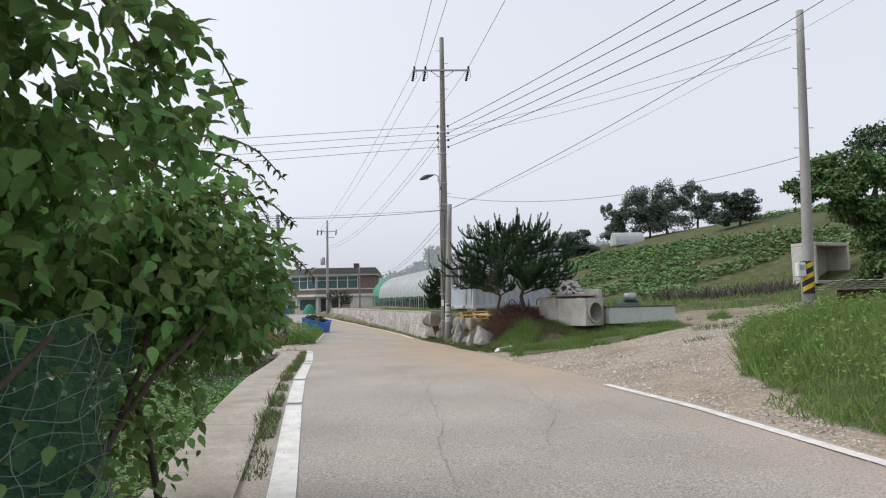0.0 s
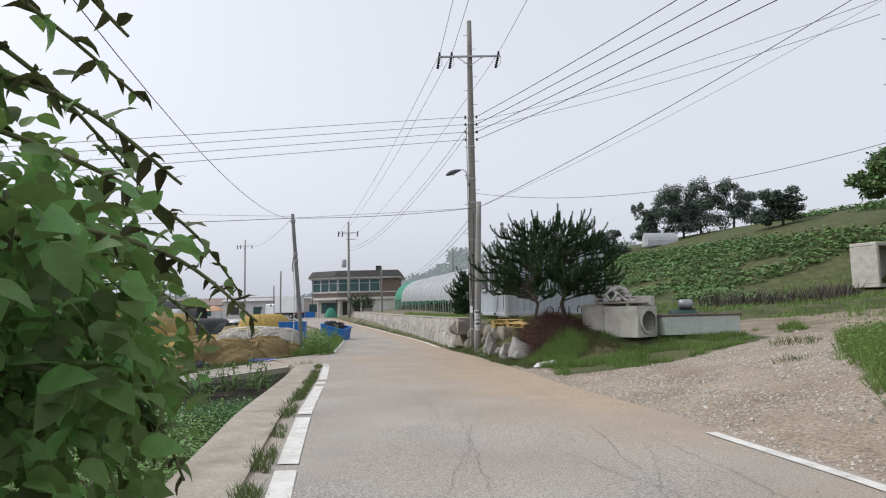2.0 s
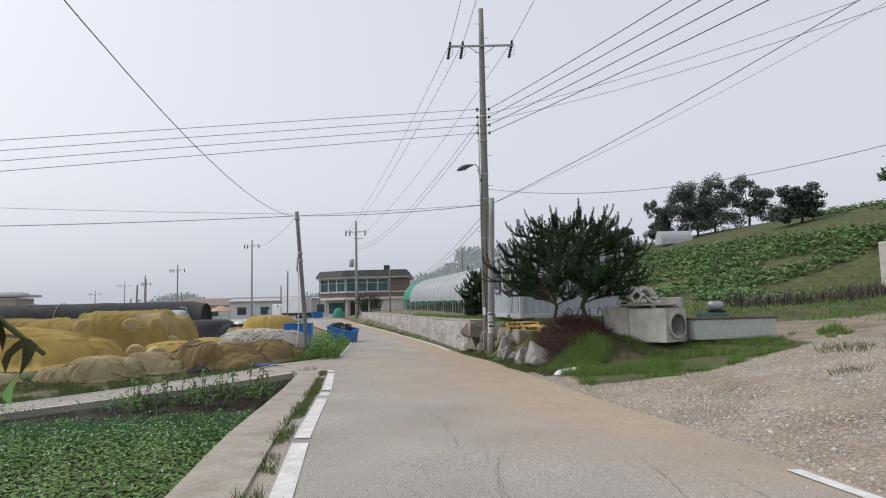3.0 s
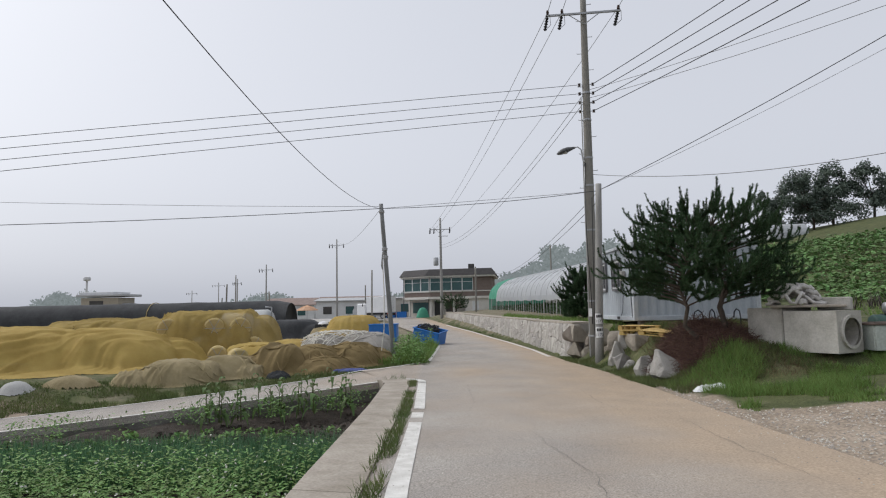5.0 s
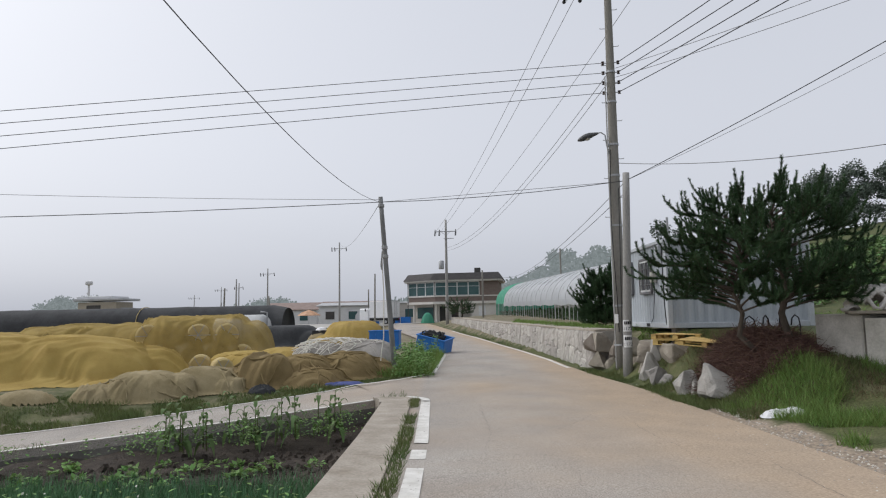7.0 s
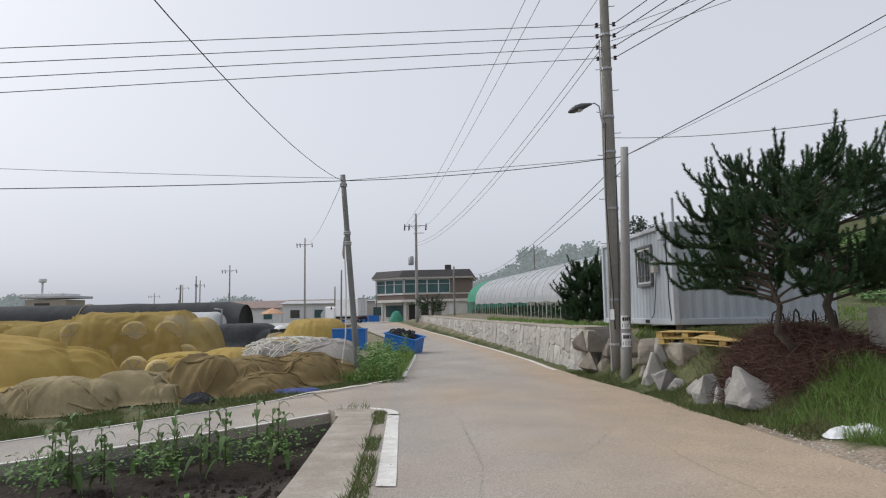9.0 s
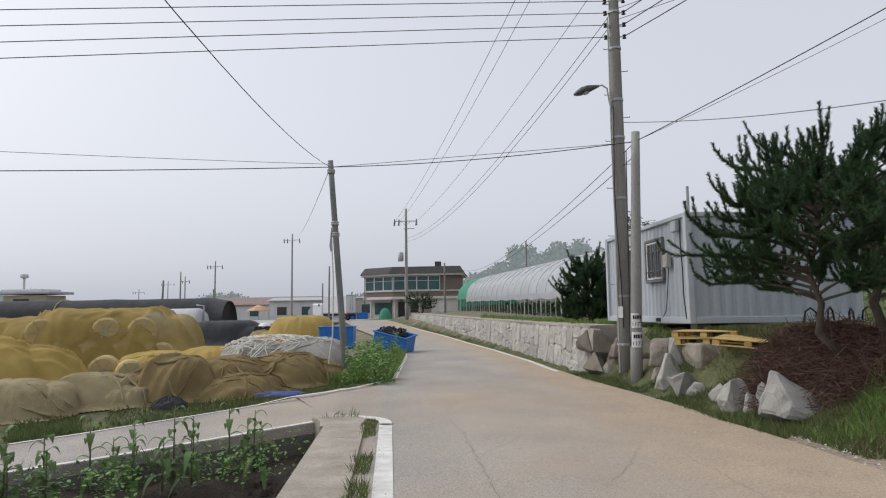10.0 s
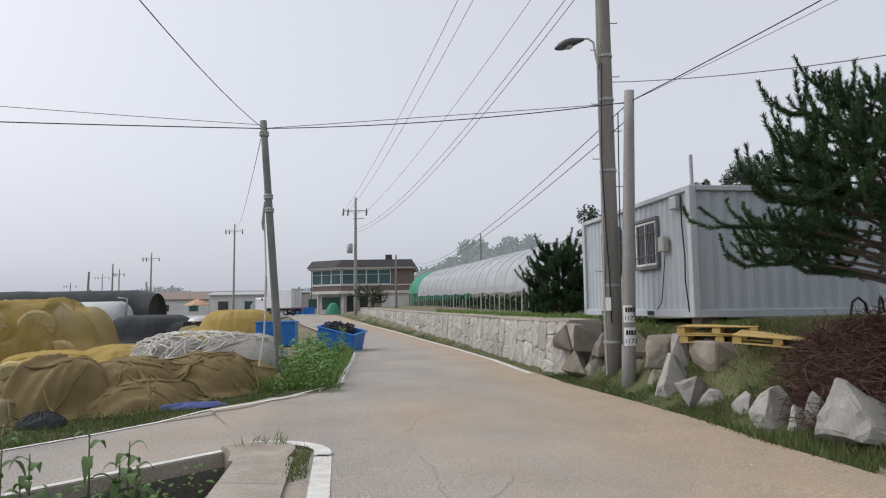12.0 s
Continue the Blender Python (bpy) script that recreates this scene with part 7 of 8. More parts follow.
# -- the sunken field --
pts, dirs = [], []
rs = np.random.RandomState(31)
for k in range(4600):
    y = rs.uniform(5.6, 17.2)
    x = rs.uniform(-12, left_edge(y) - 1.05)
    h = rs.uniform(0.42, 0.75)
    for i in range(13):
        z = h * (i + 1) / 13
        a = i * 2.4 + k
        rr = 0.07 * (1.1 - i / 16)
        pts.append((x + rr * math.cos(a), y + rr * math.sin(a), field_z(x, y) + 0.05 + z))
        dirs.append((math.cos(a), math.sin(a), 0.25))
n = len(pts)
stuff("sesame_crop", scatter("sesame_crop", QUAD, pts, dirs, np.c_[rnd(n, -0.3, 0.3), rnd(n, -0.3, 0.3), np.ones(n)], NR.uniform(0.055, 0.115, n), NR.uniform(0.035, 0.07, n)), M_CROP, "dense green leafy crop in the sunken field", "crops")
n = 700
fx_, fy_ = rs.uniform(-11, -3.2, n), rs.uniform(7, 17, n)
P = np.array([(min(x, left_edge(y) - 1.1), y, field_z(x, y) + 0.05 + h) for x, y, h in zip(fx_, fy_, rs.uniform(0.55, 0.82, n))])
stuff("crop_flowers", scatter("crop_flowers", QUAD, P, unit(n), unit(n) + np.array((0, 0, 0.6)), NR.uniform(0.025, 0.05, n)), mat("pale_petal", ((0.55, 0.56, 0.5), (0.7, 0.7, 0.64)), 3, 0.7, bump=0, trans=0.3), "small white flowers over the leafy crop", "flowers")
P = []
for r in range(14):
    for k in range(190):
        x = -11.5 + k * 0.04 + rs.uniform(-0.03, 0.03)
        y = 16.65 + 0.17 * r + rs.uniform(-0.04, 0.04)
        if x < left_edge(y) - 1.15:
            P += [(x, y, field_z(x, y) + 0.04)] * 4
P = np.array(P)
n = len(P)
stuff("onion_rows", scatter("onion_rows", BLADE, P, np.c_[rnd(n, -0.28, 0.28), rnd(n, -0.28, 0.28), np.ones(n)], np.c_[rnd(n), rnd(n), np.zeros(n)], NR.uniform(0.38, 0.62, n), np.full(n, 0.014)), M_ONION, "rows of upright green onions", "crops")
pts = []
for k in range(46):
    y = rs.uniform(19.2, 21.4)
    x = rs.uniform(-13, left_edge(y) - 1.2)
    r0 = rs.uniform(0.1, 0.26)
    for i in range(34):
        a, q = rs.uniform(0, 6.28), rs.uniform(0, 1)
        pts.append((x + r0 * q * math.cos(a), y + r0 * q * math.sin(a), field_z(x, y) + 0.06 + 0.5 * r0 * (1.2 - q)))
_c = Shape()
rc = random.Random(77)
for k in range(5200):
    y = rc.uniform(14, 23.5)
    x = rc.uniform(-15, left_edge(y) - 1.05)
    if y > lane_near(min(x, -5.2))[0] - 0.15:
        continue
    r0 = 0.018 + 0.075 * rc.random() ** 3
    z = field_z(x, y) + 0.05 + 0.05 * math.sin(x * 4.2 + y * 0.8) * smooth(12, 18, y) + 0.07 * fbm(x, y, 1.5) + 0.3 * r0
    b0, a0 = len(_c.v), rc.uniform(0, 6.28)
    for q in range(5):
        rr = r0 * rc.uniform(0.7, 1.25)
        _c.v.append((x + rr * math.cos(a0 + 1.257 * q), y + rr * math.sin(a0 + 1.257 * q), z - 0.4 * r0 + rc.uniform(-0.2, 0.2) * r0))
    for q in range(3):
        rr = r0 * rc.uniform(0.35, 0.65)
        _c.v.append((x + rr * math.cos(a0 + 2.09 * q), y + rr * math.sin(a0 + 2.09 * q), z + r0 * rc.uniform(0.35, 0.75)))
    _c.f += [(b0 + i, b0 + j, b0 + m) for i, j, m in ((0, 1, 5), (1, 6, 5), (1, 2, 6), (2, 3, 6), (3, 7, 6), (3, 4, 7), (4, 0, 7), (0, 5, 7), (5, 6, 7))]
tagged(solid("soil_clods", _c, M_SOIL, "loose dark clods of tilled soil", "soil"), "loose dark clods of tilled soil", "soil", kind="stuff")
weed_leaves("low_greens", pts, 0.11, M_CROP, "scattered low greens on dark soil")
pts = []
for k in range(60):
    x = rs.uniform(-12, -5.6)
    ny, nz = lane_near(x)
    y = ny - rs.uniform(0.3, 1.6)
    for i in range(30):
        pts.append((x + rs.normal() * 0.16, y + rs.normal() * 0.12, field_z(x, y) + 0.3 + rs.uniform(0, 0.4)))
weed_leaves("wall_weeds", pts, 0.07, M_CROP, "weeds at the foot of the lane wall")


def corn_shapes(seed):
    rs = random.Random(seed)
    h = rs.uniform(0.6, 1.0)
    stalk = Shape().tube([(0, 0, -0.05), (0.01, 0, h * 0.5), (0.02, 0.01, h)], [0.014, 0.011, 0.006], 6)
    blades = []
    for i in range(9):
        z = h * (0.12 + 0.1 * i)
        a = i * 2.6 + rs.uniform(-0.5, 0.5)
        ln = rs.uniform(0.28, 0.48) * (1 - 0.04 * i)
        s = Shape()
        for t in range(7):
            f = t / 6
            r = ln * f * (1 - 0.25 * f)
            zz_ = z + 0.28 * f - 0.55 * f * f * ln / 0.4
            w = 0.048 * math.sin(math.pi * min(1, 0.15 + f * 0.85)) + 0.002
            c, sn = math.cos(a), math.sin(a)
            s.v += [(r * c - w * sn, r * sn + w * c, zz_), (r * c, r * sn, zz_ - 0.008), (r * c + w * sn, r * sn - w * c, zz_)]
        for t in range(6):
            o = 3 * t
            s.f += [(o, o + 1, o + 4, o + 3), (o + 1, o + 2, o + 5, o + 4)]
        blades.append(s)
    return stalk, blades


M_CORN = mat("maize_leaf", ((0.08, 0.145, 0.045), (0.15, 0.22, 0.085)), 1.5, 0.6, bump=0.1, objrand=0.25, trans=0.3)
maize = []
for v in range(4):
    st, bl = corn_shapes(100 + v)
    t = thing("maize_plant", "young green maize plant with arching leaves", "maize", group="maize row by the lane")
    part("stalk", st, M_STEM, t, smooth=True)
    for s in bl:
        part("leaf", s, M_CORN, t, smooth=True)
    maize.append(t)
k = 0
for i in range(18):
    x = -5.8 - 0.18 * i - rs.uniform(0, 0.12)
    ny, nz = lane_near(x)
    y = ny - 0.55 - rs.uniform(0, 0.75)
    m = Matrix.Translation((x, y, field_z(x, y) + 0.3)) @ Matrix.Rotation(rs.uniform(0, 6.28), 4, "Z")
    if k < 4:
        maize[k].matrix_basis = m
    else:
        copy_thing(maize[k % 4], m)
    k += 1

# -- brush heap by the pine --
s = Shape()
rs2 = random.Random(12)
for k in range(4200):
    a, q = rs2.uniform(0, 6.28), math.sqrt(rs2.random())
    x, y = 2.9 + 1.2 * q * math.cos(a), 25.1 + 1.7 * q * math.sin(a)
    z = ground_z(x, y) + rs2.uniform(0, 1) * 0.55 * (1 - q ** 2.2) + 0.04
    d = Vector((rs2.gauss(0, 1), rs2.gauss(0, 0.8), rs2.gauss(0, 0.4))).normalized() * rs2.uniform(0.15, 0.42)
    bend = Vector((rs2.gauss(0, 0.08), rs2.gauss(0, 0.08), rs2.gauss(0, 0.08)))
    s.tube([Vector((x, y, z)) - d, Vector((x, y, z)) + bend, Vector((x, y, z)) + d], [0.006, 0.005, 0.002], 3, False)
brush = solid("brushwood", s, M_TWIG, "pile of cut dry reddish-brown brushwood", "brushwood")
pts = []
for k in range(15000):
    a, q = rs2.uniform(0, 6.28), math.sqrt(rs2.random())
    x, y = 2.9 + 1.15 * q * math.cos(a), 25.1 + 1.62 * q * math.sin(a)
    pts.append((x, y, ground_z(x, y) + rs2.uniform(0.1, 1) * 0.54 * (1 - q ** 2.2) + 0.02))
n = len(pts)
P = np.array(pts)
part("dead_needles", scatter("dead_needles", NEEDLE, P, unit(n), unit(n), NR.uniform(0.08, 0.16, n), np.full(n, 0.012)), mat("dead_needle", ((0.085, 0.042, 0.032), (0.14, 0.075, 0.055)), 3, 0.9, bump=0, island=0.4), brush)

# leafy weeds round the foot of the leaning pole
rb = random.Random(31)
pts = []
for k in range(34):
    y = rb.uniform(30.2, 38.5)
    x = left_edge(y) - rb.uniform(0.35, 1.5)
    h, r0 = rb.uniform(0.35, 0.95), rb.uniform(0.2, 0.42)
    for i in range(150):
        a, q, w = rb.uniform(0, 6.28), rb.random() ** 0.6, rb.random()
        pts.append((x + r0 * q * (1 - 0.5 * w) * math.cos(a), y + r0 * q * (1 - 0.5 * w) * math.sin(a), ground_z(x, y) + 0.03 + h * w))
weed_leaves("roadside_weeds", pts, 0.09, M_CROP, "tall leafy weeds round the leaning pole")

# -- woods far off, their haze painted in as a pale glow --
M_HAZE_GLOW = bpy.data.materials.new("woods_haze_glow")
M_HAZE_GLOW.use_nodes = True
hn, hl = M_HAZE_GLOW.node_tree.nodes, M_HAZE_GLOW.node_tree.links
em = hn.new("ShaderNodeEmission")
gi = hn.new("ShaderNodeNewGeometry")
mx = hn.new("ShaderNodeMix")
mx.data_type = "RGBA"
# Both greys hold the distance haze and glow by themselves, unlit by sun or sky.
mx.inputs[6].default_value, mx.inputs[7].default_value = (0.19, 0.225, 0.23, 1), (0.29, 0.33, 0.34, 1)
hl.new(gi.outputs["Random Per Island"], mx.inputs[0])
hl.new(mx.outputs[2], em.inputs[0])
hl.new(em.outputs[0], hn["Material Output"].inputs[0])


def woods(name, x0, x1, y, top, depth, n, label, seed):
    rs = random.Random(seed)
    blobs = []
    k = int(abs(x1 - x0) / 2.0)
    for i in range(k):
        x = x0 + (x1 - x0) * (i + rs.random()) / k
        h = top(x) * (0.9 + 0.12 * noise.noise(Vector((x * 0.11, seed, 0))) + rs.uniform(-0.07, 0.05))
        blobs.append((x, y + rs.uniform(-depth, depth), h * 0.45, 3.2, 3.0, h * 0.45))
        for q in range(3):
            r = rs.uniform(1.0, 2.3)
            blobs.append((x + rs.uniform(-1.6, 1.6), y + rs.uniform(-depth, depth), h - r - rs.uniform(0, 0.28) * h * q, r * 1.15, r, r))
    P, N_ = in_blobs(blobs, n * 3, 0.25)
    n = len(P)
    me = scatter(name, QUAD, P, N_ * 0.5 + unit(n), np.c_[rnd(n), np.full(n, -1.0), rnd(n)], NR.uniform(0.5, 1.3, n), NR.uniform(0.6, 1.4, n))
    tagged(part(name, me, M_HAZE_GLOW), label, "woods", "", "stuff")


woods("distant_woods", -30, 75, 190, lambda x: 7.5 + 5 * smooth(-30, -12, x) + 8.5 * smooth(-10, 14, x), 14, 24000, "wooded hill with the haze in its glowing colour", 1)
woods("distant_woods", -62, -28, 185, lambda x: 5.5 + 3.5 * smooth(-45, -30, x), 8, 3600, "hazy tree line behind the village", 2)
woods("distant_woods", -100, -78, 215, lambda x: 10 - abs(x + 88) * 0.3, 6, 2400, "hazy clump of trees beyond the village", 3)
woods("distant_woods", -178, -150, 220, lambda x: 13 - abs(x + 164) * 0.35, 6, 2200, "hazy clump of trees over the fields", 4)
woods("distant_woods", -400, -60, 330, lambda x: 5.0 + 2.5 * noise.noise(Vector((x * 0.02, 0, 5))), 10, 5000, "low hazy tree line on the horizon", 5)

# ---- things by the drive ----
M_BLOCK = mat("precast_concrete", ((0.34, 0.32, 0.28), (0.56, 0.54, 0.495)), 2.6, 0.9, bump=0.5, fine=30, grain=0.4)
by = 23.6
bz = 0.86
b1 = thing("concrete_block", "square precast concrete block with chipped edges", "concrete block", (4.45, 24.06, bz - 0.06), rz=-66)
part("body", Shape().box((0, 0, 0.49), (1.08, 0.9, 0.98), None, 0.03), M_BLOCK, b1)
part("lifting_hook", Shape().tube([(0.1, 0, 0.88), (0.1, 0, 0.96), (0.2, 0, 0.96), (0.2, 0, 0.88)], 0.012, 6), M_STEEL, b1)
b2_ = thing("culvert_block", "precast concrete culvert block with a round pipe opening", "concrete block", (4.97, 23.03, bz - 0.06), rz=-55)
# block with a round hole through its end
s = Shape()
seg = 24
hx, hy, hz, R0 = 0.6, 0.45, 0.45, 0.31
for sx in (-hx, hx):
    for k in range(seg):
        a = 2 * math.pi * k / seg
        ca, sa = math.cos(a), math.sin(a)
        q = max(abs(ca), abs(sa))
        s.v.append((sx, hy * ca / q, hz + hz * sa / q))
    for k in range(seg):
        a = 2 * math.pi * k / seg
        s.v.append((sx, R0 * math.cos(a), hz + R0 * math.sin(a)))
for k in range(seg):
    n1 = (k + 1) % seg
    s.f += [(k, n1, seg + n1, seg + k), (2 * seg + k, 3 * seg + k, 3 * seg + n1, 2 * seg + n1), (k, 2 * seg + k, 2 * seg + n1, n1), (seg + k, seg + n1, 3 * seg + n1, 3 * seg + k)]
part("body", s, M_BLOCK, b2_)
s = Shape().lathe([(0.30, 0), (0.36, 0), (0.36, 0.06), (0.30, 0.06)], 24)
s.v = [(hx + 0.0 + vz, vx, hz + vy) for vx, vy, vz in s.v]
part("pipe_collar", s, M_BLOCK, b2_)
sl = thing("stone_slab", "flat weathered slab laid across the blocks", "slab", (4.85, 23.45, bz + 0.92), rz=-20)
part("body", Shape().box((0, 0, 0.03), (1.5, 0.8, 0.06), None, 0.012), M_CONC, sl)
ub = thing("concrete_block", "small grey block lying on the culvert block", "concrete block", (5.5, 23.55, bz + 0.84), rz=-30)
part("body", Shape().box((0, 0, 0.15), (0.66, 0.5, 0.3), None, 0.02), M_BLOCK, ub)
s = Shape()
rs = random.Random(40)
for k in range(60):
    a0, q = rs.uniform(0, 6.28), math.sqrt(rs.random())
    cx, cy = 0.44 * q * math.cos(a0), 0.3 * q * math.sin(a0)
    top = 0.40 * (1 - q ** 4) + 0.04
    hd, rr = rs.uniform(0, 6.28), rs.uniform(0.06, 0.2)
    pts = []
    for w in range(9):
        aa = hd + w * 0.55
        x, y = cx + rr * math.cos(aa), cy + rr * 0.8 * math.sin(aa)
        qq = min(1.0, math.hypot(x / 0.55, y / 0.4))
        pts.append((x, y, max(0.03, min(top, 0.44 * (1 - qq ** 4)) + 0.04 * math.sin(w * 1.7 + k))))
    s.tube(pts, rs.uniform(0.03, 0.055), 6)
bun = solid("cloth_bundle", s, mat("soiled_cloth", ((0.40, 0.38, 0.36), (0.60, 0.58, 0.55)), 5, 0.9, bump=0.8, fine=18, bumpdist=0.03), "twisted heap of soiled pale rope and cloth", "bundle", smooth=True)
bun.matrix_basis = pose(4.62, 23.5, bz + 0.97) @ Matrix.Diagonal((1.05, 1.05, 1.0, 1))

for i, (x, y) in enumerate(((3.15, 26.2), (3.55, 26.3), (3.8, 26.1), (4.2, 26.3))):
    hoop_z = ground_z(x, y) - 0.1
    hp = Shape().tube([(-0.12, 0, 0), (-0.14, 0, 0.6), (-0.1, 0, 0.78), (0.0, 0.02, 0.84), (0.1, 0.03, 0.76), (0.13, 0.03, 0.6)], 0.018, 6)
    hp = solid("steel_hoop", hp, M_BLACK, "bent dark steel rod standing behind the brushwood", "steel rod", group="bent rods by the pine", smooth=True)
    hp.matrix_basis = pose(x, y, hoop_z, 0, 0, 35 * i)
tubw = thing("insulated_tub", "long white insulated tub with a dark rim", "tub", (6.9, 23.1, ground_z(6.9, 23.1) - 0.03), rz=6)
M_WTUB = mat("dirty_white_panel", ((0.42, 0.46, 0.42), (0.55, 0.58, 0.54)), 1.2, 0.6, bump=0.15, fine=20)
for c, sz in (((0, -0.45, 0.27), (2.3, 0.07, 0.54)), ((0, 0.45, 0.27), (2.3, 0.07, 0.54)), ((-1.12, 0, 0.27), (0.07, 0.83, 0.54)), ((1.12, 0, 0.27), (0.07, 0.83, 0.54))):
    part("panel", Shape().box(c, sz, None, 0.012), M_WTUB, tubw)
for c, sz in (((0, -0.46, 0.565), (2.4, 0.12, 0.05)), ((0, 0.46, 0.565), (2.4, 0.12, 0.05)), ((-1.14, 0, 0.565), (0.12, 0.8, 0.05)), ((1.14, 0, 0.565), (0.12, 0.8, 0.05))):
    part("rim", Shape().box(c, sz, None, 0.01), mat("rusty_rim", ((0.10, 0.075, 0.065), (0.17, 0.13, 0.11)), 5, 0.8), tubw)
part("floor", Shape().box((0, 0, 0.06), (2.2, 0.84, 0.05)), M_WTUB, tubw)
pump = thing("water_pump", "old electric pump on a green drum", "pump", (7.0, 24.25, ground_z(7.0, 24.25) + 0.1))
s = Shape().lathe([(0, -0.4), (0.24, -0.4), (0.27, -0.36), (0.27, 0.36), (0.24, 0.4), (0, 0.4)], 18)
s.v = [(vz, vx, 0.28 + vy) for vx, vy, vz in s.v]
part("drum", s, mat("dark_green_drum", ((0.03, 0.07, 0.06), (0.05, 0.1, 0.085)), 4, 0.5), pump, smooth=True)
s = Shape().lathe([(0, -0.2), (0.13, -0.2), (0.15, -0.1), (0.15, 0.15), (0.1, 0.22), (0, 0.22)], 14)
s.v = [(0.1 + vz, vx, 0.7 + vy) for vx, vy, vz in s.v]
part("motor", s, M_STEEL, pump, smooth=True)
part("base_plate", Shape().box((0.1, 0, 0.55), (0.5, 0.26, 0.03)), M_BLACK, pump)

cul = thing("box_culvert", "large precast concrete box culvert open at the front", "concrete culvert", (23.5, 38.5, ground_z(23.5, 38.5) - 0.25), rz=22)
for c, sz in (((0, 0, 0.1), (3.1, 1.5, 0.2)), ((0, 0, 2.3), (3.1, 1.5, 0.2)), ((-1.45, 0, 1.2), (0.2, 1.5, 2.0)), ((1.45, 0, 1.2), (0.2, 1.5, 2.0)), ((0, 0.66, 1.2), (2.7, 0.18, 2.0))):
    part("panel", Shape().box(c, sz, None, 0.03), M_BLOCK, cul)
M_SHEET = mat("stacked_roofing", ((0.42, 0.42, 0.41), (0.55, 0.55, 0.54)), 2, 0.6, bump=0.2)
for i in range(5):
    st = thing("roofing_sheet", "weathered corrugated roofing sheet in a stack", "roofing sheet", (13.1 + 0.06 * i, 19.75 - 0.05 * i, ground_z(13.1, 19.75) + 0.5 + 0.06 * i), rz=-22 + 2 * i, group="stacked roofing sheets")
    s = Shape()
    for k in range(25):
        x = -1.7 + 3.4 * k / 24
        s.v += [(x, -0.4, 0.02 * (k % 2)), (x, 0.4, 0.02 * (k % 2)), (x, -0.4, 0.02 * (k % 2) + 0.012), (x, 0.4, 0.02 * (k % 2) + 0.012)]
    for k in range(24):
        o = 4 * k
        s.f += [(o, o + 1, o + 5, o + 4), (o + 2, o + 6, o + 7, o + 3), (o, o + 4, o + 6, o + 2), (o + 1, o + 3, o + 7, o + 5)]
    part("sheet", s, M_SHEET, st)
part("bearer", Shape().box((13.1, 19.75, ground_z(13.1, 19.75) + 0.24), (2.4, 0.12, 0.5), Matrix.Rotation(-0.3, 3, "Z")), M_TWIG)
tagged(bpy.data.objects["bearer"], "timber bearer under the roofing sheets", "timber")
hg = thing("small_greenhouse", "small white film tunnel on the hill", "greenhouse", on_hill(24.6, 76))
s = Shape()
rows = [[(x, -1.1 * math.cos(math.pi * k / 10), 1.5 * math.sin(math.pi * k / 10) ** 0.8) for k in range(11)] for x in np.linspace(-1.7, 1.7, 7)]
s.sheet(*[np.array([[q[c] for q in r] for r in rows]) for c in range(3)])
s.f += [tuple(range(11)), tuple(66 + k for k in range(11))]
part("film", s, M_FILM, hg)
part("doorway", Shape().box((-1.72, 0, 0.6), (0.04, 0.7, 1.2)), M_GH_STEEL, hg)
lit = solid("litter_sheet", drape(2.25, 21.95, 0.36, 0.2, -0.2, 0.07, 2, 91, 0.05, 0.7, 8, 30), M_WHITEPAINT, "crumpled white plastic sheet on the verge", "litter")

# loose gravel on the drive
rs = np.random.RandomState(64)
P = []
while len(P) < 9000:
    x, y = rs.uniform(1.5, 12), rs.uniform(5, 24)
    if x - right_edge(y) < 0.15 or cover(x, y) > 0.3 or rs.random() > 1.1 - 0.035 * y:
        continue
    P.append((x, y, ground_z(x, y) + 0.004))
P = np.array(P)
PEB = (np.array([(-0.5, 0, 0), (0, -0.45, 0), (0.5, 0.05, 0), (0.05, 0.5, 0), (0.05, 0, 0.42)]), [(0, 1, 4), (1, 2, 4), (2, 3, 4), (3, 0, 4)])
k = len(P)
stuff("gravel", scatter("gravel", PEB, P, np.c_[rs.normal(size=(k, 2)), np.zeros(k)], np.c_[np.zeros((k, 2)), np.ones(k)], rs.uniform(0.012, 0.05, k) * (1 + (rs.random_sample(k) > 0.97)), rs.uniform(0.014, 0.05, k)), mat("gravel_stone", ((0.27, 0.25, 0.22), (0.46, 0.43, 0.39)), 3, 0.9, bump=0.2, island=0.45), "loose grey gravel scattered over the drive", "gravel")
P = []
while len(P) < 1600:
    y = rs.uniform(2, 34)
    side = rs.random()
    x = left_edge(y) - rs.uniform(0.0, 0.4) if side < 0.3 else (right_edge(y) + rs.normal() * 0.35 if side < 0.8 else rs.uniform(left_edge(y), right_edge(y)))
    P.append((x, y, g(y) + 0.012))
P = np.array(P)
k = len(P)
stuff("road_grit", scatter("road_grit", PEB, P, np.c_[rs.normal(size=(k, 2)), np.zeros(k)], np.c_[np.zeros((k, 2)), np.ones(k)], rs.uniform(0.008, 0.028, k), rs.uniform(0.008, 0.026, k)), MATS["gravel_stone"], "small stones and grit along the road", "gravel")

# cracks in the asphalt
M_CRACK = mat("crack_filler", ((0.13, 0.12, 0.11), (0.19, 0.175, 0.16)), 9, 0.95, bump=0.3)


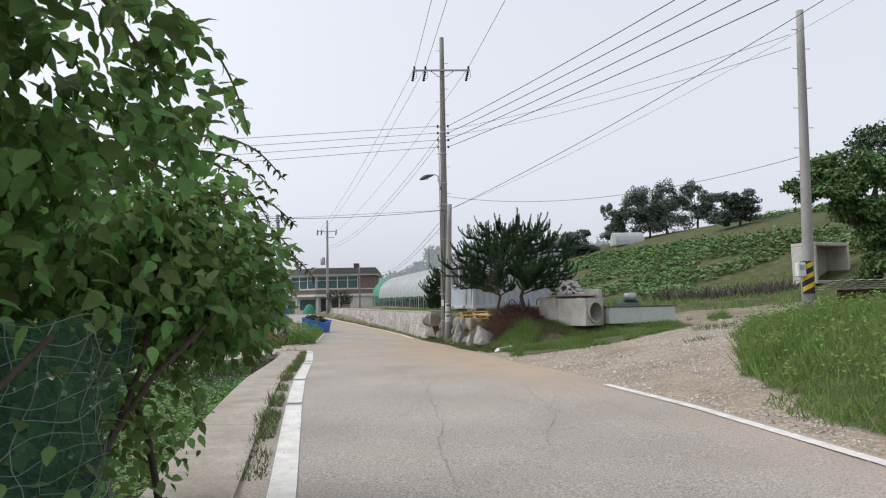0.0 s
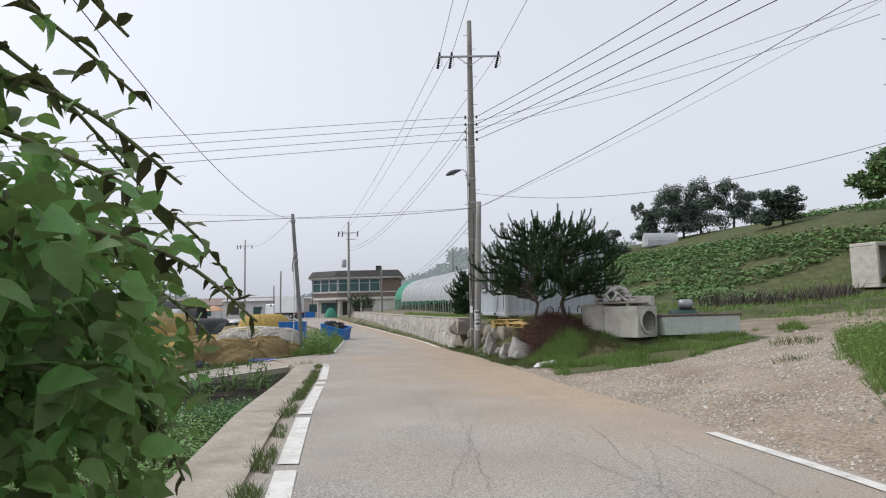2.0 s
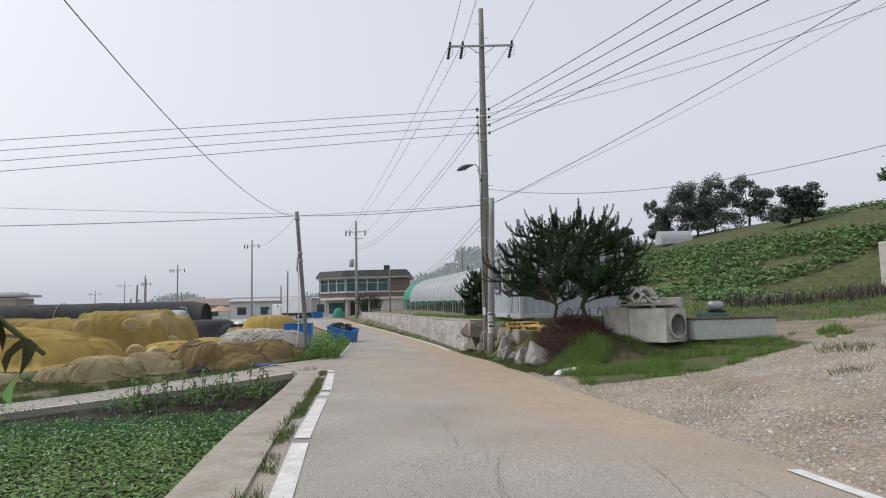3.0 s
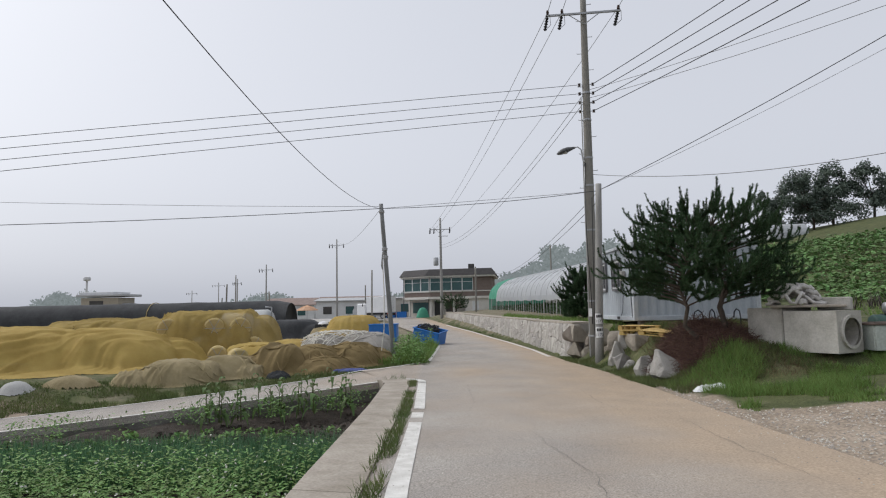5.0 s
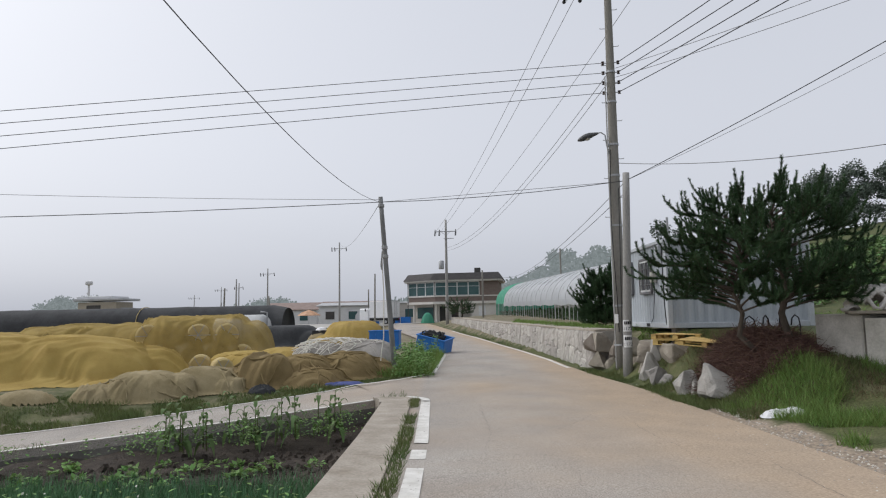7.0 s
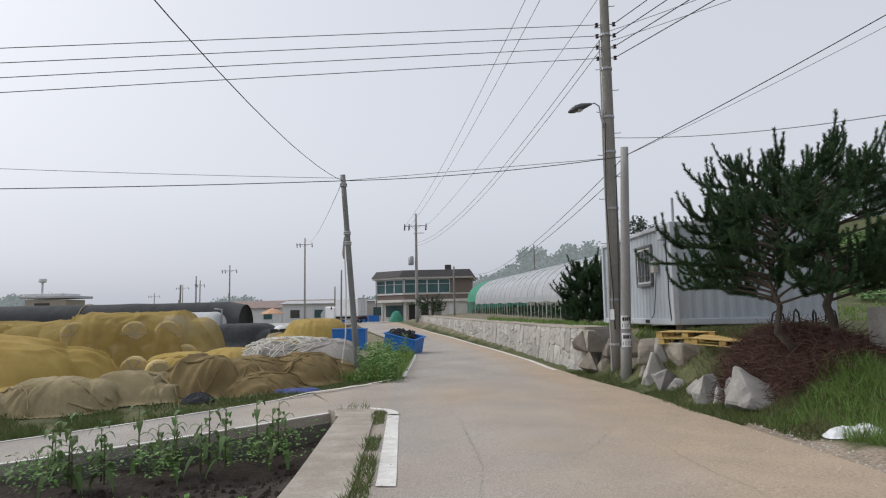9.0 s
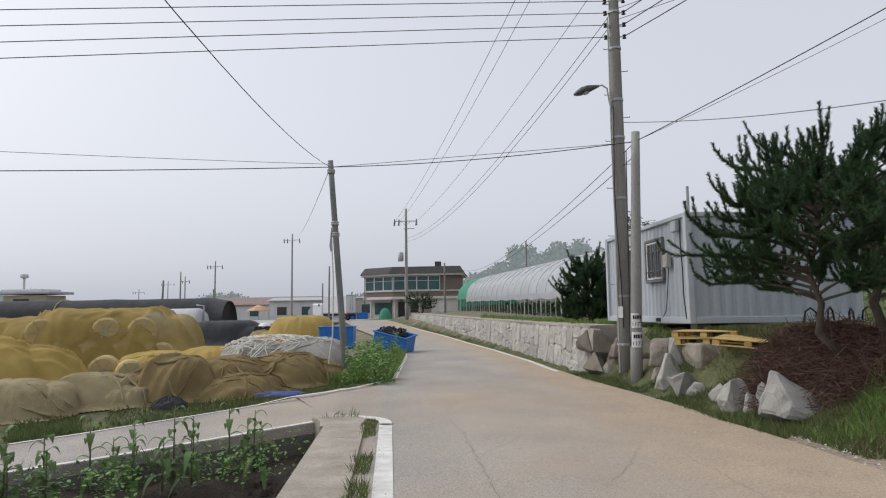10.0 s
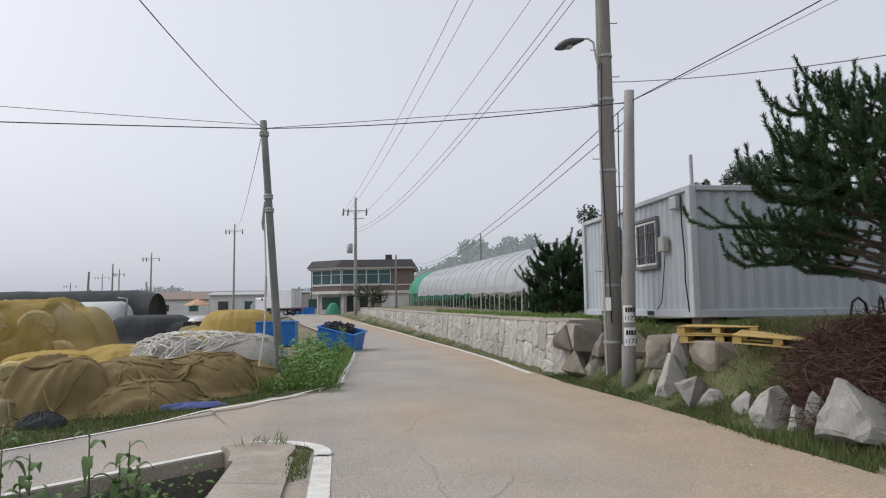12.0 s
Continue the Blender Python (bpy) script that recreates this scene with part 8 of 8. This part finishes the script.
def crack(x0, y0, dx, dy, ln, seed, w=0.012):
    rs = random.Random(seed)
    a, b2 = [], []
    x, y = x0, y0
    n = int(ln / 0.09)
    for i in range(n):
        f = math.sin(math.pi * (i + 0.5) / n) * w * rs.uniform(0.3, 1.2)
        z = g(y) + 0.026 + 0.006
        cols_t = (x - left_edge(y) + 0.44) / (right_edge(y) + 0.1 - left_edge(y) + 0.44)
        z = g(y) + 0.02 * math.sin(math.pi * min(1, max(0, cols_t))) + 0.008
        a.append((x - f * dy, y + f * dx, z))
        b2.append((x + f * dy, y - f * dx, z))
        x += dx * 0.09 + rs.uniform(-1, 1) * 0.03 * dy
        y += dy * 0.09 + rs.uniform(-1, 1) * 0.03 * dx
    solid("road_crack", ribbon(a, b2), M_CRACK, "ragged crack in the worn asphalt", "road crack", "structure")


for i, (x0, y0, dx, dy, ln) in enumerate(((-0.3, 5.0, -0.05, 1.0, 9), (-0.6, 10.5, -0.12, 0.99, 8), (0.3, 6.2, 0.25, 0.97, 5), (-2.4, 17.5, -0.13, 0.99, 9), (-2.0, 26, -0.2, 0.98, 10), (-1.2, 12.5, 0.95, 0.3, 1.6), (0.2, 13.2, 0.97, 0.25, 1.5),
                                          (-1.6, 20.2, 0.3, 0.95, 3.2), (-3.6, 25.2, 0.2, 0.98, 2.2), (-3.0, 34, 0.9, 0.4, 2.0), (1.4, 7.5, -0.3, 0.95, 4), (-0.4, 3.4, 0.6, 0.8, 1.4), (-2.9, 21.5, 0.35, 0.93, 2.4), (2.5, 5.5, -0.16, 0.99, 8), (1.3, 13.0, -0.14, 0.99, 7), (-0.9, 8.2, 0.1, 0.99, 5), (0.9, 8.6, -0.05, 1.0, 4), (-1.5, 15.5, 0.96, 0.2, 2.2), (0.0, 17.5, -0.1, 0.99, 6), (-2.6, 29.0, 0.95, -0.2, 1.8), (-1.6, 33.5, -0.25, 0.97, 6), (-3.9, 36, -0.2, 0.98, 5))):
    crack(x0, y0, dx, dy, ln, 900 + i, 0.0036)

# pallets
M_PALLET = mat("yellow_pallet_wood", ((0.40, 0.27, 0.09), (0.55, 0.40, 0.16)), 3, 0.8, bump=0.3, fine=30, stretch=(1, 6, 1), objrand=0.15)


def pallet(at, rz, label, tx=0.0, ty=0.0):
    p = thing("pallet", label, "pallet", m=pose(*at, tx, ty, rz), group="wooden pallets by the container")
    for k in range(7):
        part("board", Shape().box((0, -0.5 + k / 6, 0.135), (1.3, 0.12, 0.02), None, 0.004), M_PALLET, p)
    for x in (-0.58, 0, 0.58):
        part("stringer", Shape().box((x, 0, 0.1125), (0.12, 1.1, 0.024), None, 0.004), M_PALLET, p)
        for y in (-0.48, 0, 0.48):
            part("block", Shape().box((x, y, 0.062), (0.14, 0.14, 0.075), None, 0.005), M_PALLET, p)
    for y in (-0.5, 0, 0.5):
        part("bottom_board", Shape().box((0, y, 0.014), (1.3, 0.12, 0.02), None, 0.004), M_PALLET, p)


pallet((2.12, 28.45, 1.0), -28, "yellow wooden pallet lying on another")
pallet((2.1, 28.45, 1.148), -31, "yellow wooden pallet on top of a pair")
pallet((2.55, 27.25, 1.03), -34, "orange-yellow wooden pallet half under brushwood", 3, 4)
for (x, y, w) in ((2.3, 28.7, 0.5), (1.95, 28.5, 0.45), (2.55, 27.3, 0.62)):
    t = solid("support_stone", rock(int(x * 100), (w * 0.7, w * 0.6, 0.3)), M_WALL, "rough granite stone under the pallets", "stone")
    t.matrix_basis = pose(x, y, 0.83)

# ---- boulders and wall stones (pieces) ----
M_BOULDER_BROWN = mat("brown_granite", ((0.19, 0.165, 0.135), (0.32, 0.29, 0.245)), 2.5, 0.9, bump=0.7, fine=45, grain=0.45, objrand=0.2)
M_BOULDER = mat("pale_granite", ((0.235, 0.225, 0.208), (0.37, 0.357, 0.334)), 2.5, 0.9, bump=0.7, fine=70, grain=0.7, objrand=0.2)


def boulder(seed, w, d, h, m, at, rz=0.0):
    """A quarried granite block: the hull of a few scattered corners, with blunted edges and broken faces, standing on its base."""
    rs = random.Random(seed)
    bm = bmesh.new()
    for k in range(15):
        u = Vector((rs.uniform(-1, 1), rs.uniform(-1, 1), rs.uniform(-1, 1)))
        q = max(abs(u.x), abs(u.y), abs(u.z))
        u = u / q * rs.uniform(0.75, 1.0)
        if u.z > 0:
            u.x, u.y = u.x * 0.72, u.y * 0.72
        bm.verts.new(u)
    bmesh.ops.convex_hull(bm, input=bm.verts)
    loose = [v for v in bm.verts if not v.link_faces]
    bmesh.ops.delete(bm, geom=loose, context="VERTS")
    bmesh.ops.bevel(bm, geom=bm.edges[:], offset=0.06, segments=1, affect="EDGES", clamp_overlap=True)
    for cut in (0.5, 0.3):
        bmesh.ops.triangulate(bm, faces=bm.faces[:])
        bmesh.ops.subdivide_edges(bm, edges=[e for e in bm.edges if e.calc_length() > cut], cuts=1)
    bmesh.ops.triangulate(bm, faces=bm.faces[:])
    for v in bm.verts:
        q = v.co + Vector((seed, 0, 0))
        v.co += v.co.normalized() * (0.09 * noise.noise(q * 1.8) + 0.045 * noise.noise(q * 6) + 0.02 * noise.noise(q * 14))
    lo = [min(v.co[c] for v in bm.verts) for c in range(3)]
    hi = [max(v.co[c] for v in bm.verts) for c in range(3)]
    for v in bm.verts:
        v.co = Vector(((v.co.x - (lo[0] + hi[0]) / 2) / (hi[0] - lo[0]) * w, (v.co.y - (lo[1] + hi[1]) / 2) / (hi[1] - lo[1]) * d, (v.co.z - lo[2]) / (hi[2] - lo[2]) * h))
    me = bpy.data.meshes.new("boulder")
    bm.to_mesh(me)
    bm.free()
    t = solid("boulder", me, m, "rough split granite boulder in the roadside bank", "boulder", group="boulders along the bank")
    t.matrix_basis = pose(*at, 0, 0, rz)


for i, (x, y, z, w, d, h, rz) in enumerate((
        (2.0, 24.3, -0.1, 1.12, 0.9, 0.92, -8), (1.86, 25.2, -0.08, 0.4, 0.36, 0.64, 15), (1.66, 25.3, -0.08, 0.26, 0.26, 0.46, -10), (1.55, 25.72, -0.08, 0.46, 0.4, 0.64, 10), (1.6, 26.6, -0.04, 0.36, 0.36, 0.42, 30),
        (1.42, 27.35, -0.04, 0.54, 0.44, 0.36, -12), (1.33, 27.75, -0.04, 0.66, 0.5, 0.54, 14), (1.25, 28.5, -0.05, 0.6, 0.5, 0.86, 6))):
    boulder(200 + i, w, d, h, M_BOULDER, (x, y, z), rz)
for i, (x, y, z, w, d, h, rz) in enumerate((
        (1.95, 27.95, 0.34, 1.15, 0.7, 0.72, -18), (1.3, 29.3, -0.04, 0.6, 0.5, 0.5, 20), (1.35, 29.5, 0.4, 0.62, 0.55, 0.7, -15), (1.2, 30.15, -0.04, 0.6, 0.5, 0.62, 35), (1.2, 30.35, 0.55, 0.62, 0.5, 0.6, 8),
        (0.95, 31.2, -0.04, 0.62, 0.5, 0.6, 44), (0.6, 31.6, -0.04, 0.5, 0.5, 0.55, 21), (0.85, 31.4, 0.52, 0.66, 0.55, 0.62, 5), (0.2, 31.95, -0.04, 0.62, 0.6, 0.72, 65), (0.4, 31.95, 0.55, 0.85, 0.55, 0.72, 20), (0.05, 32.3, 0.6, 0.5, 0.6, 0.62, 50), (0.75, 31.85, 0.1, 0.7, 0.5, 0.75, 10), (1.75, 28.9, 0.35, 0.6, 0.5, 0.55, 12))):
    boulder(300 + i, w, d, h, M_BOULDER_BROWN, (x, y, z), rz)
boulder(330, 0.42, 0.3, 0.66, M_BOULDER, (1.5, 28.75, 0.5), 10)


def wall_stone(corners, seed):
    """One split stone of the wall: corners (y, z) in order, its face rough and bulging to the road."""
    rs = random.Random(seed)
    cy, cz = sum(c[0] for c in corners) / 4, sum(c[1] for c in corners) / 4
    ring = []
    for k in range(4):
        a, b2 = corners[k], corners[(k + 1) % 4]
        for f in (0.14, 0.5, 0.86):
            ring.append((a[0] + (b2[0] - a[0]) * f + rs.uniform(-0.018, 0.018), a[1] + (b2[1] - a[1]) * f + rs.uniform(-0.018, 0.018)))
    n, s = len(ring), Shape()
    tilt = (rs.uniform(-0.045, 0.045), rs.uniform(-0.045, 0.045))

    def face(y, z, out):
        v = (z - g(y)) / (wall_top(y) - g(y))
        s.v.append((wall_x(y) + 0.03 + 0.12 * v - out - tilt[0] * (y - cy) - tilt[1] * (z - cz), y, z))

    bulge = rs.uniform(0.03, 0.065)
    for sc, out in ((0.98, -0.12), (0.985, bulge * 0.5), (0.84, bulge), (0.42, bulge)):
        for y, z in ring:
            face(cy + (y - cy) * sc, cz + (z - cz) * sc, out + (rs.uniform(-0.018, 0.018) if out > 0 else 0))
    face(cy, cz, bulge + rs.uniform(-0.02, 0.03))
    for r in range(3):
        for k in range(n):
            k2 = (k + 1) % n
            s.f.append((r * n + k, (r + 1) * n + k, (r + 1) * n + k2, r * n + k2))
    for k in range(n):
        s.f.append((3 * n + k, 4 * n, 3 * n + (k + 1) % n))
    return s


rs = random.Random(77)
y, lean0 = 32.35, 0.0
while y < 71:
    w = rs.uniform(0.4, 0.78) * (1 if y < 52 else 1.4)
    lean1 = rs.uniform(-0.07, 0.07)
    z0, z1 = g(y) - 0.1, wall_top(y) - 0.06
    pick = rs.random()
    cuts = [0, 1] if pick < 0.12 else ([0, rs.uniform(0.4, 0.62), 1] if pick < 0.72 else [0, rs.uniform(0.26, 0.4), rs.uniform(0.6, 0.76), 1])
    for a, b2 in zip(cuts[:-1], cuts[1:]):
        ta, tb = rs.uniform(-0.05, 0.05) * (a > 0), rs.uniform(-0.05, 0.05) * (b2 < 1)
        za, zb = z0 + (z1 - z0) * a, z0 + (z1 - z0) * b2
        quad = [(y + lean0 * a, za - ta), (y + w + lean1 * a, za + ta), (y + w + lean1 * b2, zb + tb), (y + lean0 * b2, zb - tb)]
        part("stone", wall_stone(quad, rs.randrange(10 ** 6)), M_WALL, wall_right)
    y, lean0 = y + w, lean1
